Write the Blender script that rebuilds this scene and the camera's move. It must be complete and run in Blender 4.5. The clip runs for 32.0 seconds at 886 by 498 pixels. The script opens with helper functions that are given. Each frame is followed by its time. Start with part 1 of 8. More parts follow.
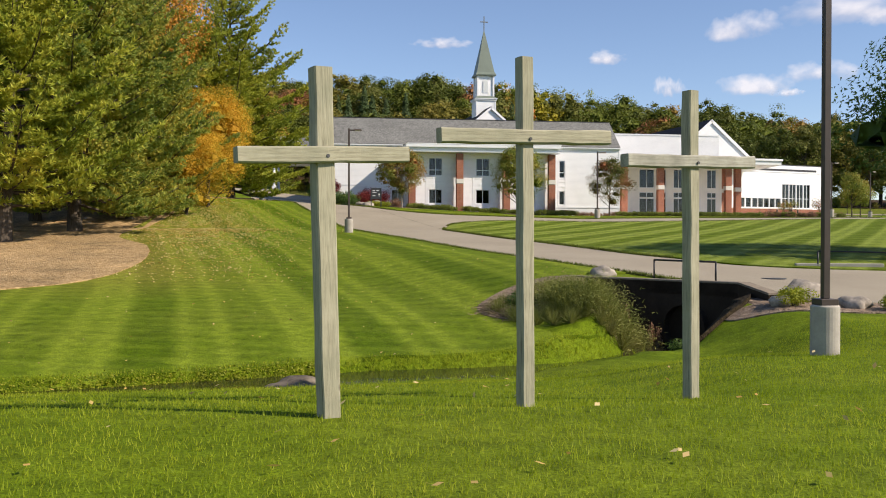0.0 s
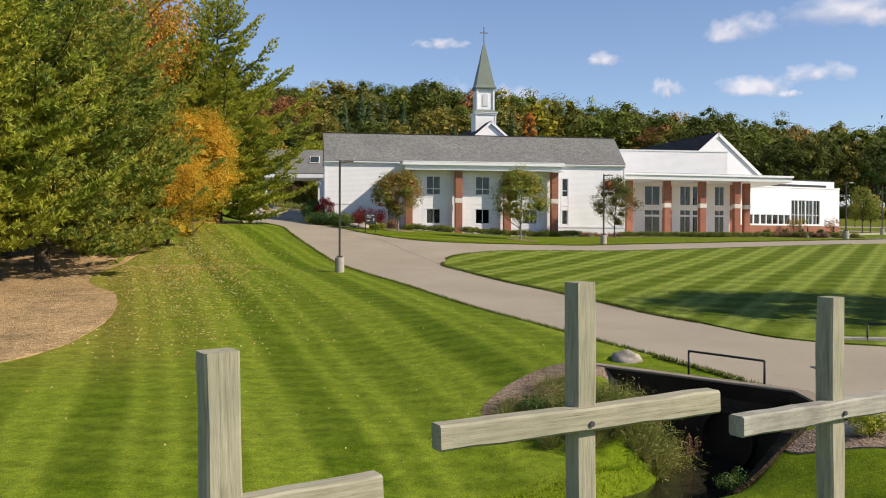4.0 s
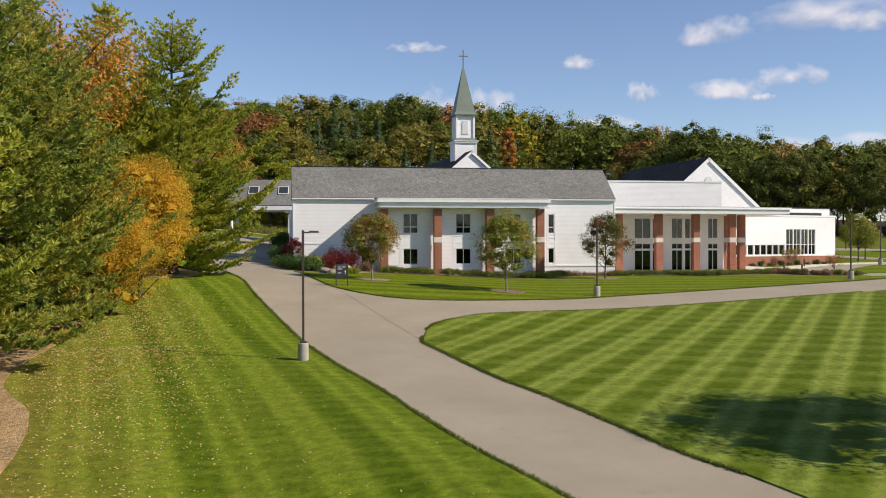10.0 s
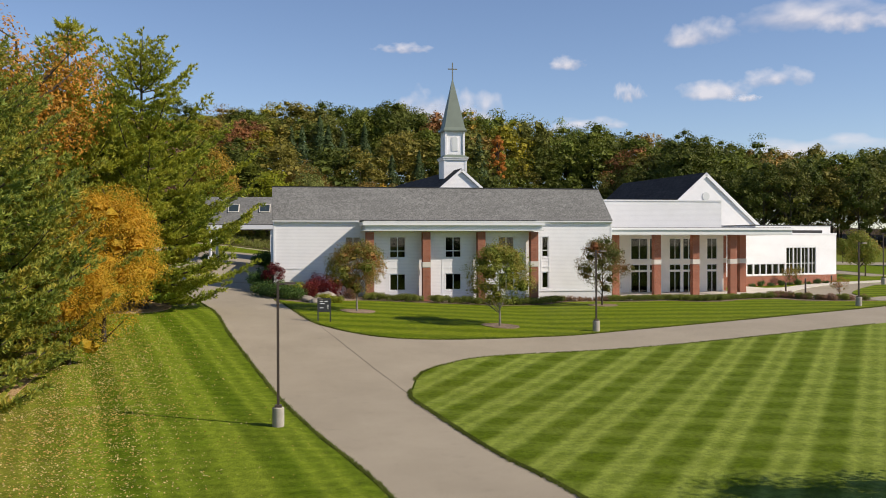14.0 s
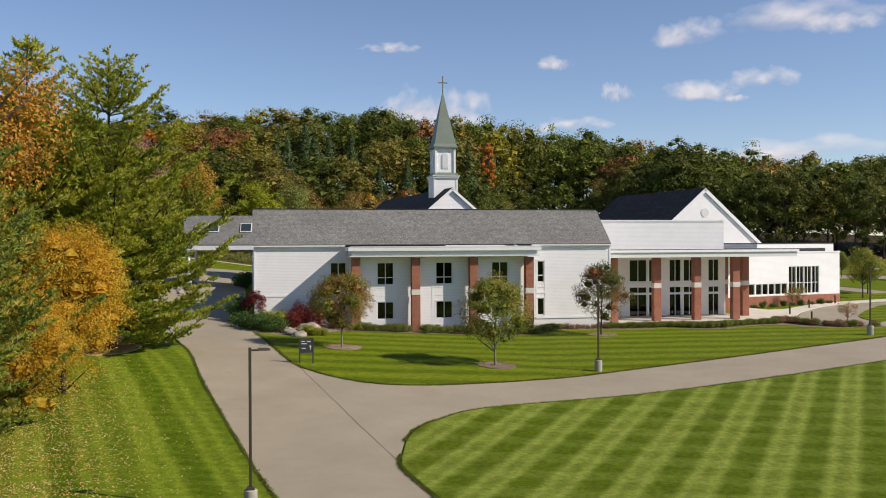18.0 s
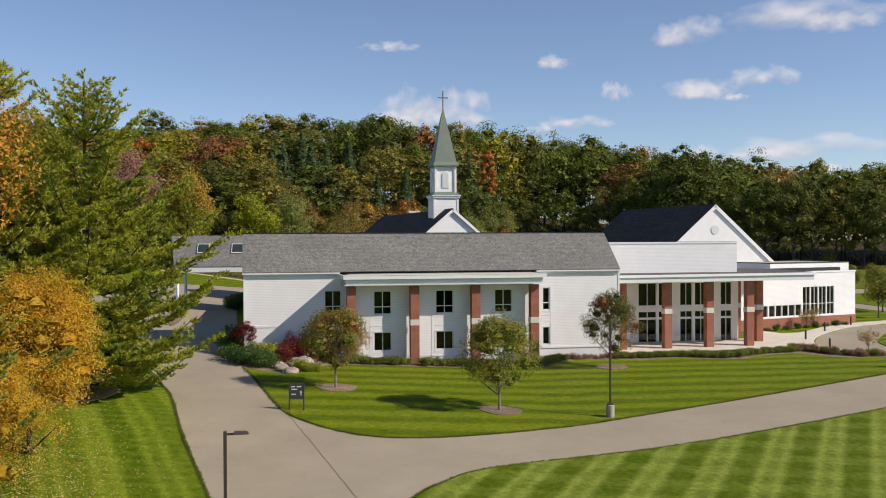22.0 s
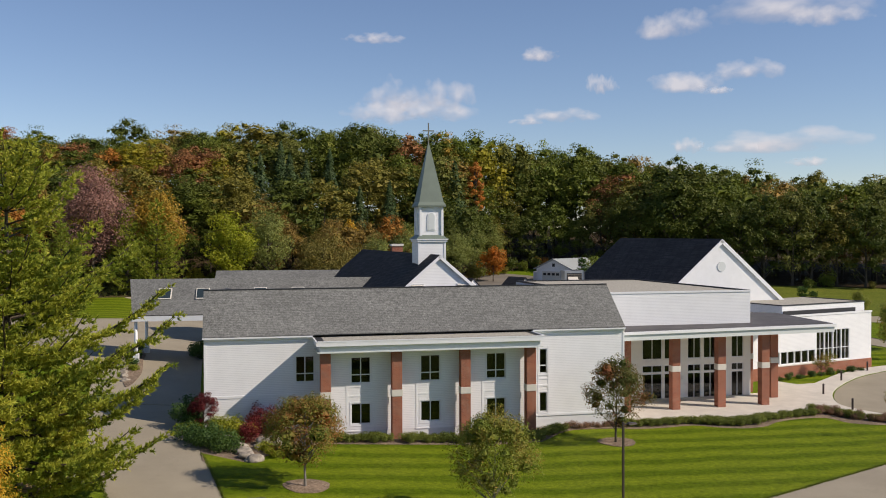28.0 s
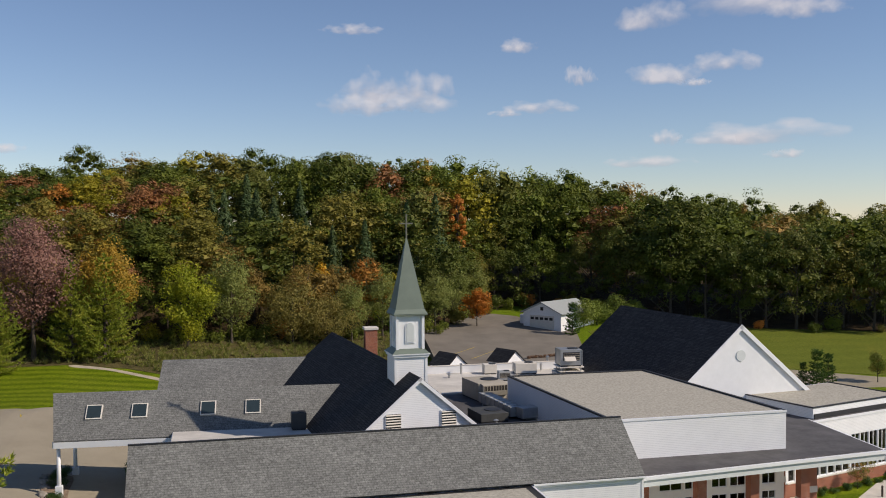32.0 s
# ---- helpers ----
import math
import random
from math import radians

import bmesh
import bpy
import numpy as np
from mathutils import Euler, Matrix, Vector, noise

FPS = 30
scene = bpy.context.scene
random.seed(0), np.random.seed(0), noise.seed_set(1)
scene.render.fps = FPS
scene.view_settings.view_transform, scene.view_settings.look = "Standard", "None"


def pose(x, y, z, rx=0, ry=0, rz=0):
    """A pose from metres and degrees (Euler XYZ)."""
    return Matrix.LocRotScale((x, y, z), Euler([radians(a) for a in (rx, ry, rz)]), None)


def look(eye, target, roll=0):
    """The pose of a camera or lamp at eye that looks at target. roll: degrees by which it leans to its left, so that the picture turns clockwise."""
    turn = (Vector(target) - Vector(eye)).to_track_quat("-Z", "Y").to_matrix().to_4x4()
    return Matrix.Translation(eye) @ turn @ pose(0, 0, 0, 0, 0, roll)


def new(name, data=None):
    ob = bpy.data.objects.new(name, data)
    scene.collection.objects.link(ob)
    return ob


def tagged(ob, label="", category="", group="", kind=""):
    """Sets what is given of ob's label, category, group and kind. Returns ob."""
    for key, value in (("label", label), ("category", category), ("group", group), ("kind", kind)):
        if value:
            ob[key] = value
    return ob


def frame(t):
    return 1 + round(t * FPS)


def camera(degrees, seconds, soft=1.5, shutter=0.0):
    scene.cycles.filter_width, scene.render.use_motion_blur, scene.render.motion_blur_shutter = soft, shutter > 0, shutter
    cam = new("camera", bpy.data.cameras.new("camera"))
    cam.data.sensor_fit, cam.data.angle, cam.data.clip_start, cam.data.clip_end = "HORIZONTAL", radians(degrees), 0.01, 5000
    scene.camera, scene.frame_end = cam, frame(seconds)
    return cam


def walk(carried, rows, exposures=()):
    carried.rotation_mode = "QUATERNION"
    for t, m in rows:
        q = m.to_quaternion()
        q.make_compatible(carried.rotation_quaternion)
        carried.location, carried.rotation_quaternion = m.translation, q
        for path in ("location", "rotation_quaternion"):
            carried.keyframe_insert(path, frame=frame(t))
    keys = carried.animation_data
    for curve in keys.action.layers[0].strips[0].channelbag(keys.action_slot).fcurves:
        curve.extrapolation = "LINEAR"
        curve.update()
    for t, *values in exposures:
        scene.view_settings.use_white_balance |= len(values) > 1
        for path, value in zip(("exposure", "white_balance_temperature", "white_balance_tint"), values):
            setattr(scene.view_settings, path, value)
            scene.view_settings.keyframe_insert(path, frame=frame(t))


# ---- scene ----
cam = camera(50.54, 32.0, soft=1.0)
PATH = [
    (0, (-2.447, -100.890, -2.640), (0.403, -81.095, -2.836), 0.11),
    (0.5, (-2.377, -100.422, -2.303), (0.466, -80.626, -2.520), 0.10),
    (1, (-2.320, -99.978, -2.033), (0.544, -80.185, -2.246), 0.17),
    (1.5, (-2.246, -99.501, -1.770), (0.625, -79.709, -1.983), 0.19),
    (2, (-2.156, -98.997, -1.505), (0.712, -79.205, -1.720), 0.21),
    (2.5, (-2.083, -98.482, -1.251), (0.789, -78.691, -1.460), 0.19),
    (3, (-2.017, -97.959, -0.992), (0.863, -78.169, -1.197), 0.20),
    (3.5, (-1.954, -97.405, -0.717), (0.932, -77.615, -0.915), 0.21),
    (5.5, (-1.700, -95.141, 0.484), (1.220, -75.356, 0.305), 0.14),
    (6, (-1.661, -94.554, 0.826), (1.265, -74.770, 0.660), 0.11),
    (6.5, (-1.591, -93.979, 1.122), (1.371, -74.200, 0.964), 0.09),
    (7, (-1.500, -93.425, 1.428), (1.533, -73.657, 1.275), 0.08),
    (7.5, (-1.410, -92.858, 1.726), (1.688, -73.100, 1.586), 0.02),
    (8, (-1.335, -92.277, 2.029), (1.828, -72.529, 1.899), -0.03),
    (8.5, (-1.265, -91.715, 2.339), (1.957, -71.976, 2.210), -0.08),
    (9, (-1.202, -91.155, 2.649), (2.083, -71.427, 2.522), -0.11),
    (9.5, (-1.121, -90.628, 2.961), (2.224, -70.910, 2.832), -0.14),
    (10, (-1.038, -90.091, 3.272), (2.346, -70.380, 3.147), -0.15),
    (10.5, (-0.969, -89.530, 3.584), (2.421, -69.820, 3.465), -0.17),
    (11, (-0.876, -89.000, 3.879), (2.517, -69.290, 3.760), -0.18),
    (11.5, (-0.798, -88.452, 4.142), (2.595, -68.742, 4.023), -0.17),
    (12, (-0.735, -87.896, 4.405), (2.658, -68.186, 4.291), -0.17),
    (12.5, (-0.650, -87.376, 4.669), (2.759, -67.669, 4.553), -0.16),
    (13, (-0.588, -86.820, 4.943), (2.917, -67.130, 4.822), -0.18),
    (13.5, (-0.524, -86.254, 5.217), (3.058, -66.578, 5.101), -0.17),
    (14, (-0.439, -85.691, 5.492), (3.217, -66.028, 5.374), -0.17),
    (14.5, (-0.387, -85.129, 5.772), (3.336, -65.479, 5.655), -0.18),
    (16.5, (-0.060, -82.824, 6.918), (3.830, -63.206, 6.790), -0.21),
    (17, (0.003, -82.276, 7.195), (3.897, -62.659, 7.068), -0.20),
    (17.5, (0.092, -81.743, 7.489), (3.993, -62.128, 7.359), -0.23),
    (18, (0.177, -81.188, 7.784), (4.090, -61.575, 7.651), -0.24),
    (18.5, (0.271, -80.685, 8.084), (4.176, -61.070, 7.948), -0.24),
    (19, (0.351, -80.157, 8.375), (4.258, -60.543, 8.234), -0.23),
    (19.5, (0.446, -79.638, 8.635), (4.351, -60.024, 8.489), -0.23),
    (20, (0.554, -79.132, 8.911), (4.462, -59.519, 8.761), -0.23),
    (20.5, (0.637, -78.607, 9.189), (4.547, -58.993, 9.040), -0.23),
    (21, (0.742, -78.079, 9.483), (4.654, -58.466, 9.329), -0.23),
    (21.5, (0.850, -77.564, 9.795), (4.768, -57.952, 9.634), -0.23),
    (22, (0.952, -77.009, 10.108), (4.875, -57.398, 9.944), -0.25),
    (22.5, (1.056, -76.471, 10.438), (4.988, -56.863, 10.267), -0.24),
    (23, (1.134, -75.952, 10.758), (5.116, -56.354, 10.573), -0.22),
    (23.5, (1.235, -75.388, 11.075), (5.260, -55.798, 10.876), -0.21),
    (24, (1.329, -74.828, 11.414), (5.384, -55.245, 11.202), -0.22),
    (24.5, (1.434, -74.260, 11.744), (5.499, -54.678, 11.513), -0.23),
    (25, (1.556, -73.716, 12.060), (5.641, -54.140, 11.813), -0.23),
    (25.5, (1.682, -73.174, 12.393), (5.797, -53.604, 12.132), -0.22),
    (27.5, (2.208, -70.469, 14.021), (6.410, -50.918, 13.696), -0.16),
    (28, (2.546, -68.815, 15.057), (6.784, -49.272, 14.709), -0.18),
    (28.5, (2.892, -67.192, 16.158), (7.244, -47.676, 15.769), -0.20),
    (29, (3.166, -65.511, 17.212), (7.704, -46.037, 16.789), -0.24),
    (29.5, (3.395, -63.879, 18.314), (8.049, -44.433, 17.860), -0.26),
    (30, (3.707, -62.263, 19.465), (8.384, -42.823, 18.987), -0.31),
    (30.5, (4.018, -60.554, 20.607), (8.706, -41.118, 20.107), -0.33),
    (31, (4.391, -58.952, 21.744), (9.082, -39.516, 21.228), -0.36),
    (31.5, (4.815, -57.354, 22.914), (9.506, -37.919, 22.373), -0.38),
    (32, (5.264, -55.789, 24.079), (9.940, -36.352, 23.516), -0.33),
]
walk(cam, [(t, look(eye, target, roll)) for t, eye, target, roll in PATH],
     exposures=[(0.0, 0.42, 6750, 18), (3.5, 0.34, 6700, 18), (9.0, 0.22, 6700, 18), (17.0, 0.10, 6650, 18), (25.0, 0.04, 6650, 18), (32.0, -0.17, 6600, 18)])

# ---- light ----
SUN = Vector((7.12, -3.67, 5.98)).normalized()          # towards the sun
world = bpy.data.worlds.new("sky")
scene.world = world
world.use_nodes = True
wn = world.node_tree.nodes
sky = wn.new("ShaderNodeTexSky")
sky.sky_type, sky.sun_disc = "NISHITA", False
sky.sun_elevation = math.asin(SUN.z)
sky.sun_rotation = math.atan2(SUN.x, SUN.y)
sky.air_density, sky.dust_density, sky.ozone_density, sky.altitude = 0.92, 0.0, 3.2, 300
wn["Background"].inputs["Strength"].default_value = 0.110
world.node_tree.links.new(sky.outputs[0], wn["Background"].inputs["Color"])
sun = new("sun", bpy.data.lights.new("sun", "SUN"))
sun.data.energy, sun.data.angle, sun.data.color = 4.8, radians(0.53), (1.0, 0.925, 0.765)
sun.matrix_world = look(SUN * 200, (0, 0, 0))
scene.view_settings.exposure = 0.0


# ---- materials ----
def mat(name, rough=0.8, spec=0.3, metal=0.0):
    m = bpy.data.materials.new(name)
    m.use_nodes = True
    b = m.node_tree.nodes["Principled BSDF"]
    b.inputs["Roughness"].default_value = rough
    b.inputs["Specular IOR Level"].default_value = spec
    b.inputs["Metallic"].default_value = metal
    return m, m.node_tree.nodes, m.node_tree.links, b


def nd(n, kind, **props):
    node = n.new(kind)
    for k, v in props.items():
        node.inputs[k].default_value = v
    return node


def noise_tex(n, l, vec, scale, detail=4.0, rough=0.6):
    t = nd(n, "ShaderNodeTexNoise", Scale=scale, Detail=detail, Roughness=rough)
    l.new(vec, t.inputs["Vector"])
    return t.outputs["Fac"]


def ramp(n, l, fac, stops):
    r = n.new("ShaderNodeValToRGB")
    e = r.color_ramp.elements
    while len(e) < len(stops):
        e.new(0.5)
    for k, (p, c) in enumerate(stops):
        e[k].position, e[k].color = p, (*c, 1)
    l.new(fac, r.inputs["Fac"])
    return r.outputs["Color"]


def mix(n, l, fac, a, b, how="MIX"):
    m = n.new("ShaderNodeMix")
    m.data_type, m.blend_type = "RGBA", how
    for socket, v in ((m.inputs["Factor"], fac), (m.inputs["A"], a), (m.inputs["B"], b)):
        if hasattr(v, "default_value") or hasattr(v, "is_linked"):
            l.new(v, socket)
        else:
            socket.default_value = (*v, 1) if isinstance(v, tuple) else v
    return m.outputs["Result"]


def math_node(n, l, op, a, b=None, c=None):
    m = n.new("ShaderNodeMath")
    m.operation = op
    for k, v in enumerate((a, b, c)):
        if v is None:
            continue
        if isinstance(v, (int, float)):
            m.inputs[k].default_value = v
        else:
            l.new(v, m.inputs[k])
    return m.outputs[0]


def bump(n, l, b, height, strength=0.4, distance=0.02):
    k = nd(n, "ShaderNodeBump", Strength=strength, Distance=distance)
    l.new(height, k.inputs["Height"])
    l.new(k.outputs[0], b.inputs["Normal"])


def pos(n):
    return n.new("ShaderNodeNewGeometry").outputs["Position"]


def obj_co(n):
    return n.new("ShaderNodeTexCoord").outputs["Object"]


def split(n, l, vec):
    s = n.new("ShaderNodeSeparateXYZ")
    l.new(vec, s.inputs[0])
    return s.outputs


def plain(name, c, rough=0.6, spec=0.4, metal=0.0, var=0.12, scale=3.0, fine=40.0, bstr=0.15):
    """Paint, metal or stone with mottling at two scales."""
    m, n, l, b = mat(name, rough, spec, metal)
    p = obj_co(n)
    lo = tuple(max(0, v * (1 - var)) for v in c)
    hi = tuple(min(1, v * (1 + var)) for v in c)
    a = ramp(n, l, noise_tex(n, l, p, scale), [(0.3, lo), (0.7, hi)])
    f = noise_tex(n, l, p, fine)
    l.new(mix(n, l, 0.25, a, ramp(n, l, f, [(0.3, lo), (0.7, hi)])), b.inputs["Base Color"])
    bump(n, l, b, f, bstr, 0.01)
    return m


def stripes(n, l, p, ux, uy, width, wob=0.0, phase=0.0, gain=1.8):
    """0..1 mowing stripes across the direction (ux, uy)."""
    x, y, _ = split(n, l, p)
    d = math_node(n, l, "MULTIPLY_ADD", x, ux / width, math_node(n, l, "MULTIPLY_ADD", y, uy / width, -phase / width))
    d = math_node(n, l, "ADD", d, math_node(n, l, "MULTIPLY", noise_tex(n, l, p, 0.25, 2.0), wob))
    s = math_node(n, l, "SINE", math_node(n, l, "MULTIPLY", d, math.pi))
    return math_node(n, l, "MULTIPLY_ADD", math_node(n, l, "MINIMUM", math_node(n, l, "MAXIMUM", math_node(n, l, "MULTIPLY", s, gain), -1.0), 1.0), 0.5, 0.5)


def lawn_mat(name, sets, dark, light, dry=0.0, bend=None, parched=False):
    """Mown turf. sets: stripes as (nx, ny, half period, wobble, weight, sharpness). bend: a, b, c of the line x = a + b y + c y^2 that stripes follow."""
    m, n, l, b = mat(name, 0.8, 0.06)
    p = pos(n)
    q = p
    if bend:
        x, y, z = split(n, l, p)
        off = math_node(n, l, "MULTIPLY_ADD", math_node(n, l, "MULTIPLY_ADD", y, bend[2], bend[1]), y, bend[0])
        cmb = n.new("ShaderNodeCombineXYZ")
        l.new(math_node(n, l, "SUBTRACT", x, off), cmb.inputs[0])
        l.new(y, cmb.inputs[1])
        q = cmb.outputs[0]
    fac = None
    for ux, uy, width, wob, amt, sharp, *phase in sets:
        s = math_node(n, l, "MULTIPLY", math_node(n, l, "POWER", stripes(n, l, q, ux, uy, width, wob, phase[0] if phase else 0.0, 1.0 if sharp > 4 else 1.8), sharp), amt)
        fac = s if fac is None else math_node(n, l, "ADD", fac, s)
    soft = noise_tex(n, l, p, 0.9, 5.0)
    fac = math_node(n, l, "ADD", fac, math_node(n, l, "MULTIPLY_ADD", soft, 0.8, -0.4))
    c = mix(n, l, fac, dark, light)
    big = noise_tex(n, l, p, 0.11, 3.0)
    c = mix(n, l, math_node(n, l, "MULTIPLY", ramp(n, l, big, [(0.5, (0, 0, 0)), (0.75, (1, 1, 1))]), 0.14 + dry), c, (0.20, 0.19, 0.035))
    if parched:
        # turf worn thin and strewn with needles along the pines
        u = math_node(n, l, "ADD", split(n, l, q)[0], math_node(n, l, "MULTIPLY_ADD", noise_tex(n, l, p, 0.35, 6.0, 0.7), 7.0, -3.5))
        thin = ramp(n, l, math_node(n, l, "MULTIPLY_ADD", u, 0.1, 2.5), [(0.12, (1, 1, 1)), (0.62, (0, 0, 0))])
        far = ramp(n, l, math_node(n, l, "MULTIPLY_ADD", split(n, l, p)[1], 0.05, 3.7), [(0.1, (0, 0, 0)), (0.6, (1, 1, 1))])
        c = mix(n, l, math_node(n, l, "MULTIPLY", math_node(n, l, "MULTIPLY", thin, far), 0.45), c, (0.29, 0.215, 0.055))
    mid = noise_tex(n, l, p, 3.2, 5.0, 0.7)
    c = mix(n, l, 1.0, c, ramp(n, l, mid, [(0.3, (0.62, 0.64, 0.6)), (0.7, (1.28, 1.26, 1.22))]), "MULTIPLY")
    fine = noise_tex(n, l, p, 26.0, 3.0, 0.7)
    c = mix(n, l, 1.0, c, ramp(n, l, fine, [(0.25, (0.5, 0.5, 0.5)), (0.75, (1.4, 1.4, 1.3))]), "MULTIPLY")
    l.new(c, b.inputs["Base Color"])
    bump(n, l, b, math_node(n, l, "ADD", fine, mid), 0.7, 0.04)
    return m


GRASS_D, GRASS_L = (0.088, 0.150, 0.006), (0.165, 0.235, 0.016)
M_GROUND = lawn_mat("rough grass", [(0.25, 0.97, 0.9, 1.0, 0.35, 1.0)], (0.110, 0.165, 0.006), (0.170, 0.228, 0.013), dry=0.12)
M_LAWN_W = lawn_mat("striped lawn west", [(1.0, 0.0, 1.31, 0.2, 0.48, 13.0, 0.635), (1.0, 0.0, 1.31, 0.2, 0.48, 13.0, 1.555), (1.0, 0.0, 2.62, 0.3, 0.3, 1.0), (1.0, 0.0, 1.31, 0.15, 0.34, 1.0, 1.095), (0.2, 0.98, 0.5, 2.2, 0.22, 1.0)], (0.072, 0.120, 0.003), (0.175, 0.236, 0.018), dry=0.04, bend=(-0.85, -0.332, -0.00131), parched=True)
M_LAWN_I = lawn_mat("criss-cross lawn", [(0.811, -0.585, 1.31, 0.12, 0.45, 12.0, 0.935), (0.811, -0.585, 1.31, 0.12, 0.45, 12.0, 1.855), (0.811, -0.585, 1.31, 0.12, 0.42, 1.0, 1.395), (0.30, 0.95, 1.25, 0.4, 0.26, 1.0)], (0.077, 0.118, 0.002), (0.212, 0.268, 0.046))
M_FIELD = lawn_mat("playing field", [(0.1, 1.0, 2.5, 1.0, 0.3, 1.0)], (0.125, 0.150, 0.022), (0.165, 0.185, 0.032), dry=0.3)
M_LAWN_F = lawn_mat("front lawn", [(0.06, 1.0, 1.32, 0.9, 0.72, 0.6)], (0.087, 0.131, 0.003), (0.180, 0.226, 0.011))


def asphalt():
    m, n, l, b = mat("aged asphalt", 0.85, 0.25)
    p = pos(n)
    c = ramp(n, l, noise_tex(n, l, p, 0.25, 5.0), [(0.3, (0.285, 0.246, 0.180)), (0.7, (0.345, 0.300, 0.222))])
    c = mix(n, l, 1.0, c, ramp(n, l, noise_tex(n, l, p, 60.0, 2.0), [(0.3, (0.8, 0.8, 0.8)), (0.7, (1.15, 1.15, 1.15))]), "MULTIPLY")
    st = ramp(n, l, noise_tex(n, l, p, 1.7, 6.0, 0.7), [(0.58, (1, 1, 1)), (0.75, (0.82, 0.82, 0.83))])
    l.new(mix(n, l, 1.0, c, st, "MULTIPLY"), b.inputs["Base Color"])
    bump(n, l, b, noise_tex(n, l, p, 90.0, 2.0), 0.3, 0.01)
    return m


M_ROAD = asphalt()
M_LOT = plain("dark worn asphalt", (0.19, 0.168, 0.14), 0.9, 0.2, var=0.22, scale=0.25, fine=20)
M_CONC = plain("pale concrete", (0.56, 0.515, 0.45), 0.85, 0.25, var=0.12, scale=0.8, fine=30)
M_BASE = plain("cast concrete", (0.36, 0.33, 0.28), 0.85, 0.25, var=0.2, scale=2.5, fine=30)
M_TANCAP = plain("worn tan concrete", (0.24, 0.20, 0.15), 0.9, 0.15, var=0.35, scale=2.0, fine=18, bstr=0.4)
# Near black: the headwall's stain and its shade are both in this colour.
M_DARKCONC = plain("near-black brown concrete", (0.042, 0.030, 0.020), 0.9, 0.12, var=0.35, scale=1.2, fine=14, bstr=0.4)


def mulch(name, a, b_, c3):
    m, n, l, b = mat(name, 0.95, 0.1)
    p = pos(n)
    v = nd(n, "ShaderNodeTexVoronoi", Scale=14.0)
    l.new(p, v.inputs["Vector"])
    c = ramp(n, l, noise_tex(n, l, p, 6.0, 7.0, 0.8), [(0.34, a), (0.5, b_), (0.66, c3)])
    c = mix(n, l, 1.0, c, ramp(n, l, noise_tex(n, l, p, 0.45, 5.0, 0.7), [(0.3, (0.55, 0.55, 0.55)), (0.7, (1.3, 1.25, 1.2))]), "MULTIPLY")
    l.new(c, b.inputs["Base Color"])
    bump(n, l, b, math_node(n, l, "ADD", v.outputs["Distance"], noise_tex(n, l, p, 25.0)), 0.9, 0.04)
    return m


M_NEEDLES = mulch("fallen pine needles", (0.15, 0.095, 0.042), (0.40, 0.275, 0.135), (0.60, 0.45, 0.255))
M_MULCH = mulch("bark mulch", (0.13, 0.095, 0.065), (0.25, 0.19, 0.14), (0.38, 0.30, 0.23))

M_SCRUB = mulch("dry scrub ground", (0.045, 0.045, 0.017), (0.095, 0.083, 0.032), (0.17, 0.132, 0.06))
# Brown mud kept very dark so that its colour carries the pit's shade.
M_MUD = mulch("shade-dark creek mud", (0.018, 0.014, 0.008), (0.040, 0.031, 0.018), (0.075, 0.06, 0.035))
M_FOREST = mulch("woodland leaf litter", (0.03, 0.022, 0.012), (0.06, 0.042, 0.022), (0.10, 0.07, 0.035))


def siding(name="white clapboard siding", c=(0.845, 0.85, 0.855)):
    m, n, l, b = mat(name, 0.5, 0.35)
    p = pos(n)
    x, y, z = split(n, l, p)
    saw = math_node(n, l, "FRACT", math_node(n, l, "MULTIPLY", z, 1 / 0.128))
    # The shadow at each board's lap is put into the colour as a dark line.
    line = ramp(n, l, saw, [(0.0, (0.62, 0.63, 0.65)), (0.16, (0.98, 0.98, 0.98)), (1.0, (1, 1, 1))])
    dirt = ramp(n, l, noise_tex(n, l, p, 0.7, 5.0), [(0.3, tuple(v * 0.93 for v in c)), (0.7, c)])
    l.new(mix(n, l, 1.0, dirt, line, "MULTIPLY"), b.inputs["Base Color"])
    bump(n, l, b, math_node(n, l, "SUBTRACT", 1.0, saw), 0.25, 0.012)
    return m


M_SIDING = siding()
M_WHITE = plain("white painted trim", (0.77, 0.78, 0.79), 0.45, 0.4, var=0.04, scale=1.5)
M_STUCCO = plain("cream wall render", (0.82, 0.79, 0.73), 0.8, 0.2, var=0.06, scale=1.0)
M_BASEWALL = plain("white painted foundation", (0.70, 0.71, 0.70), 0.8, 0.2, var=0.08, scale=1.2)
M_FASCIA = plain("pale grey-green fascia", (0.62, 0.65, 0.64), 0.4, 0.4, var=0.04)


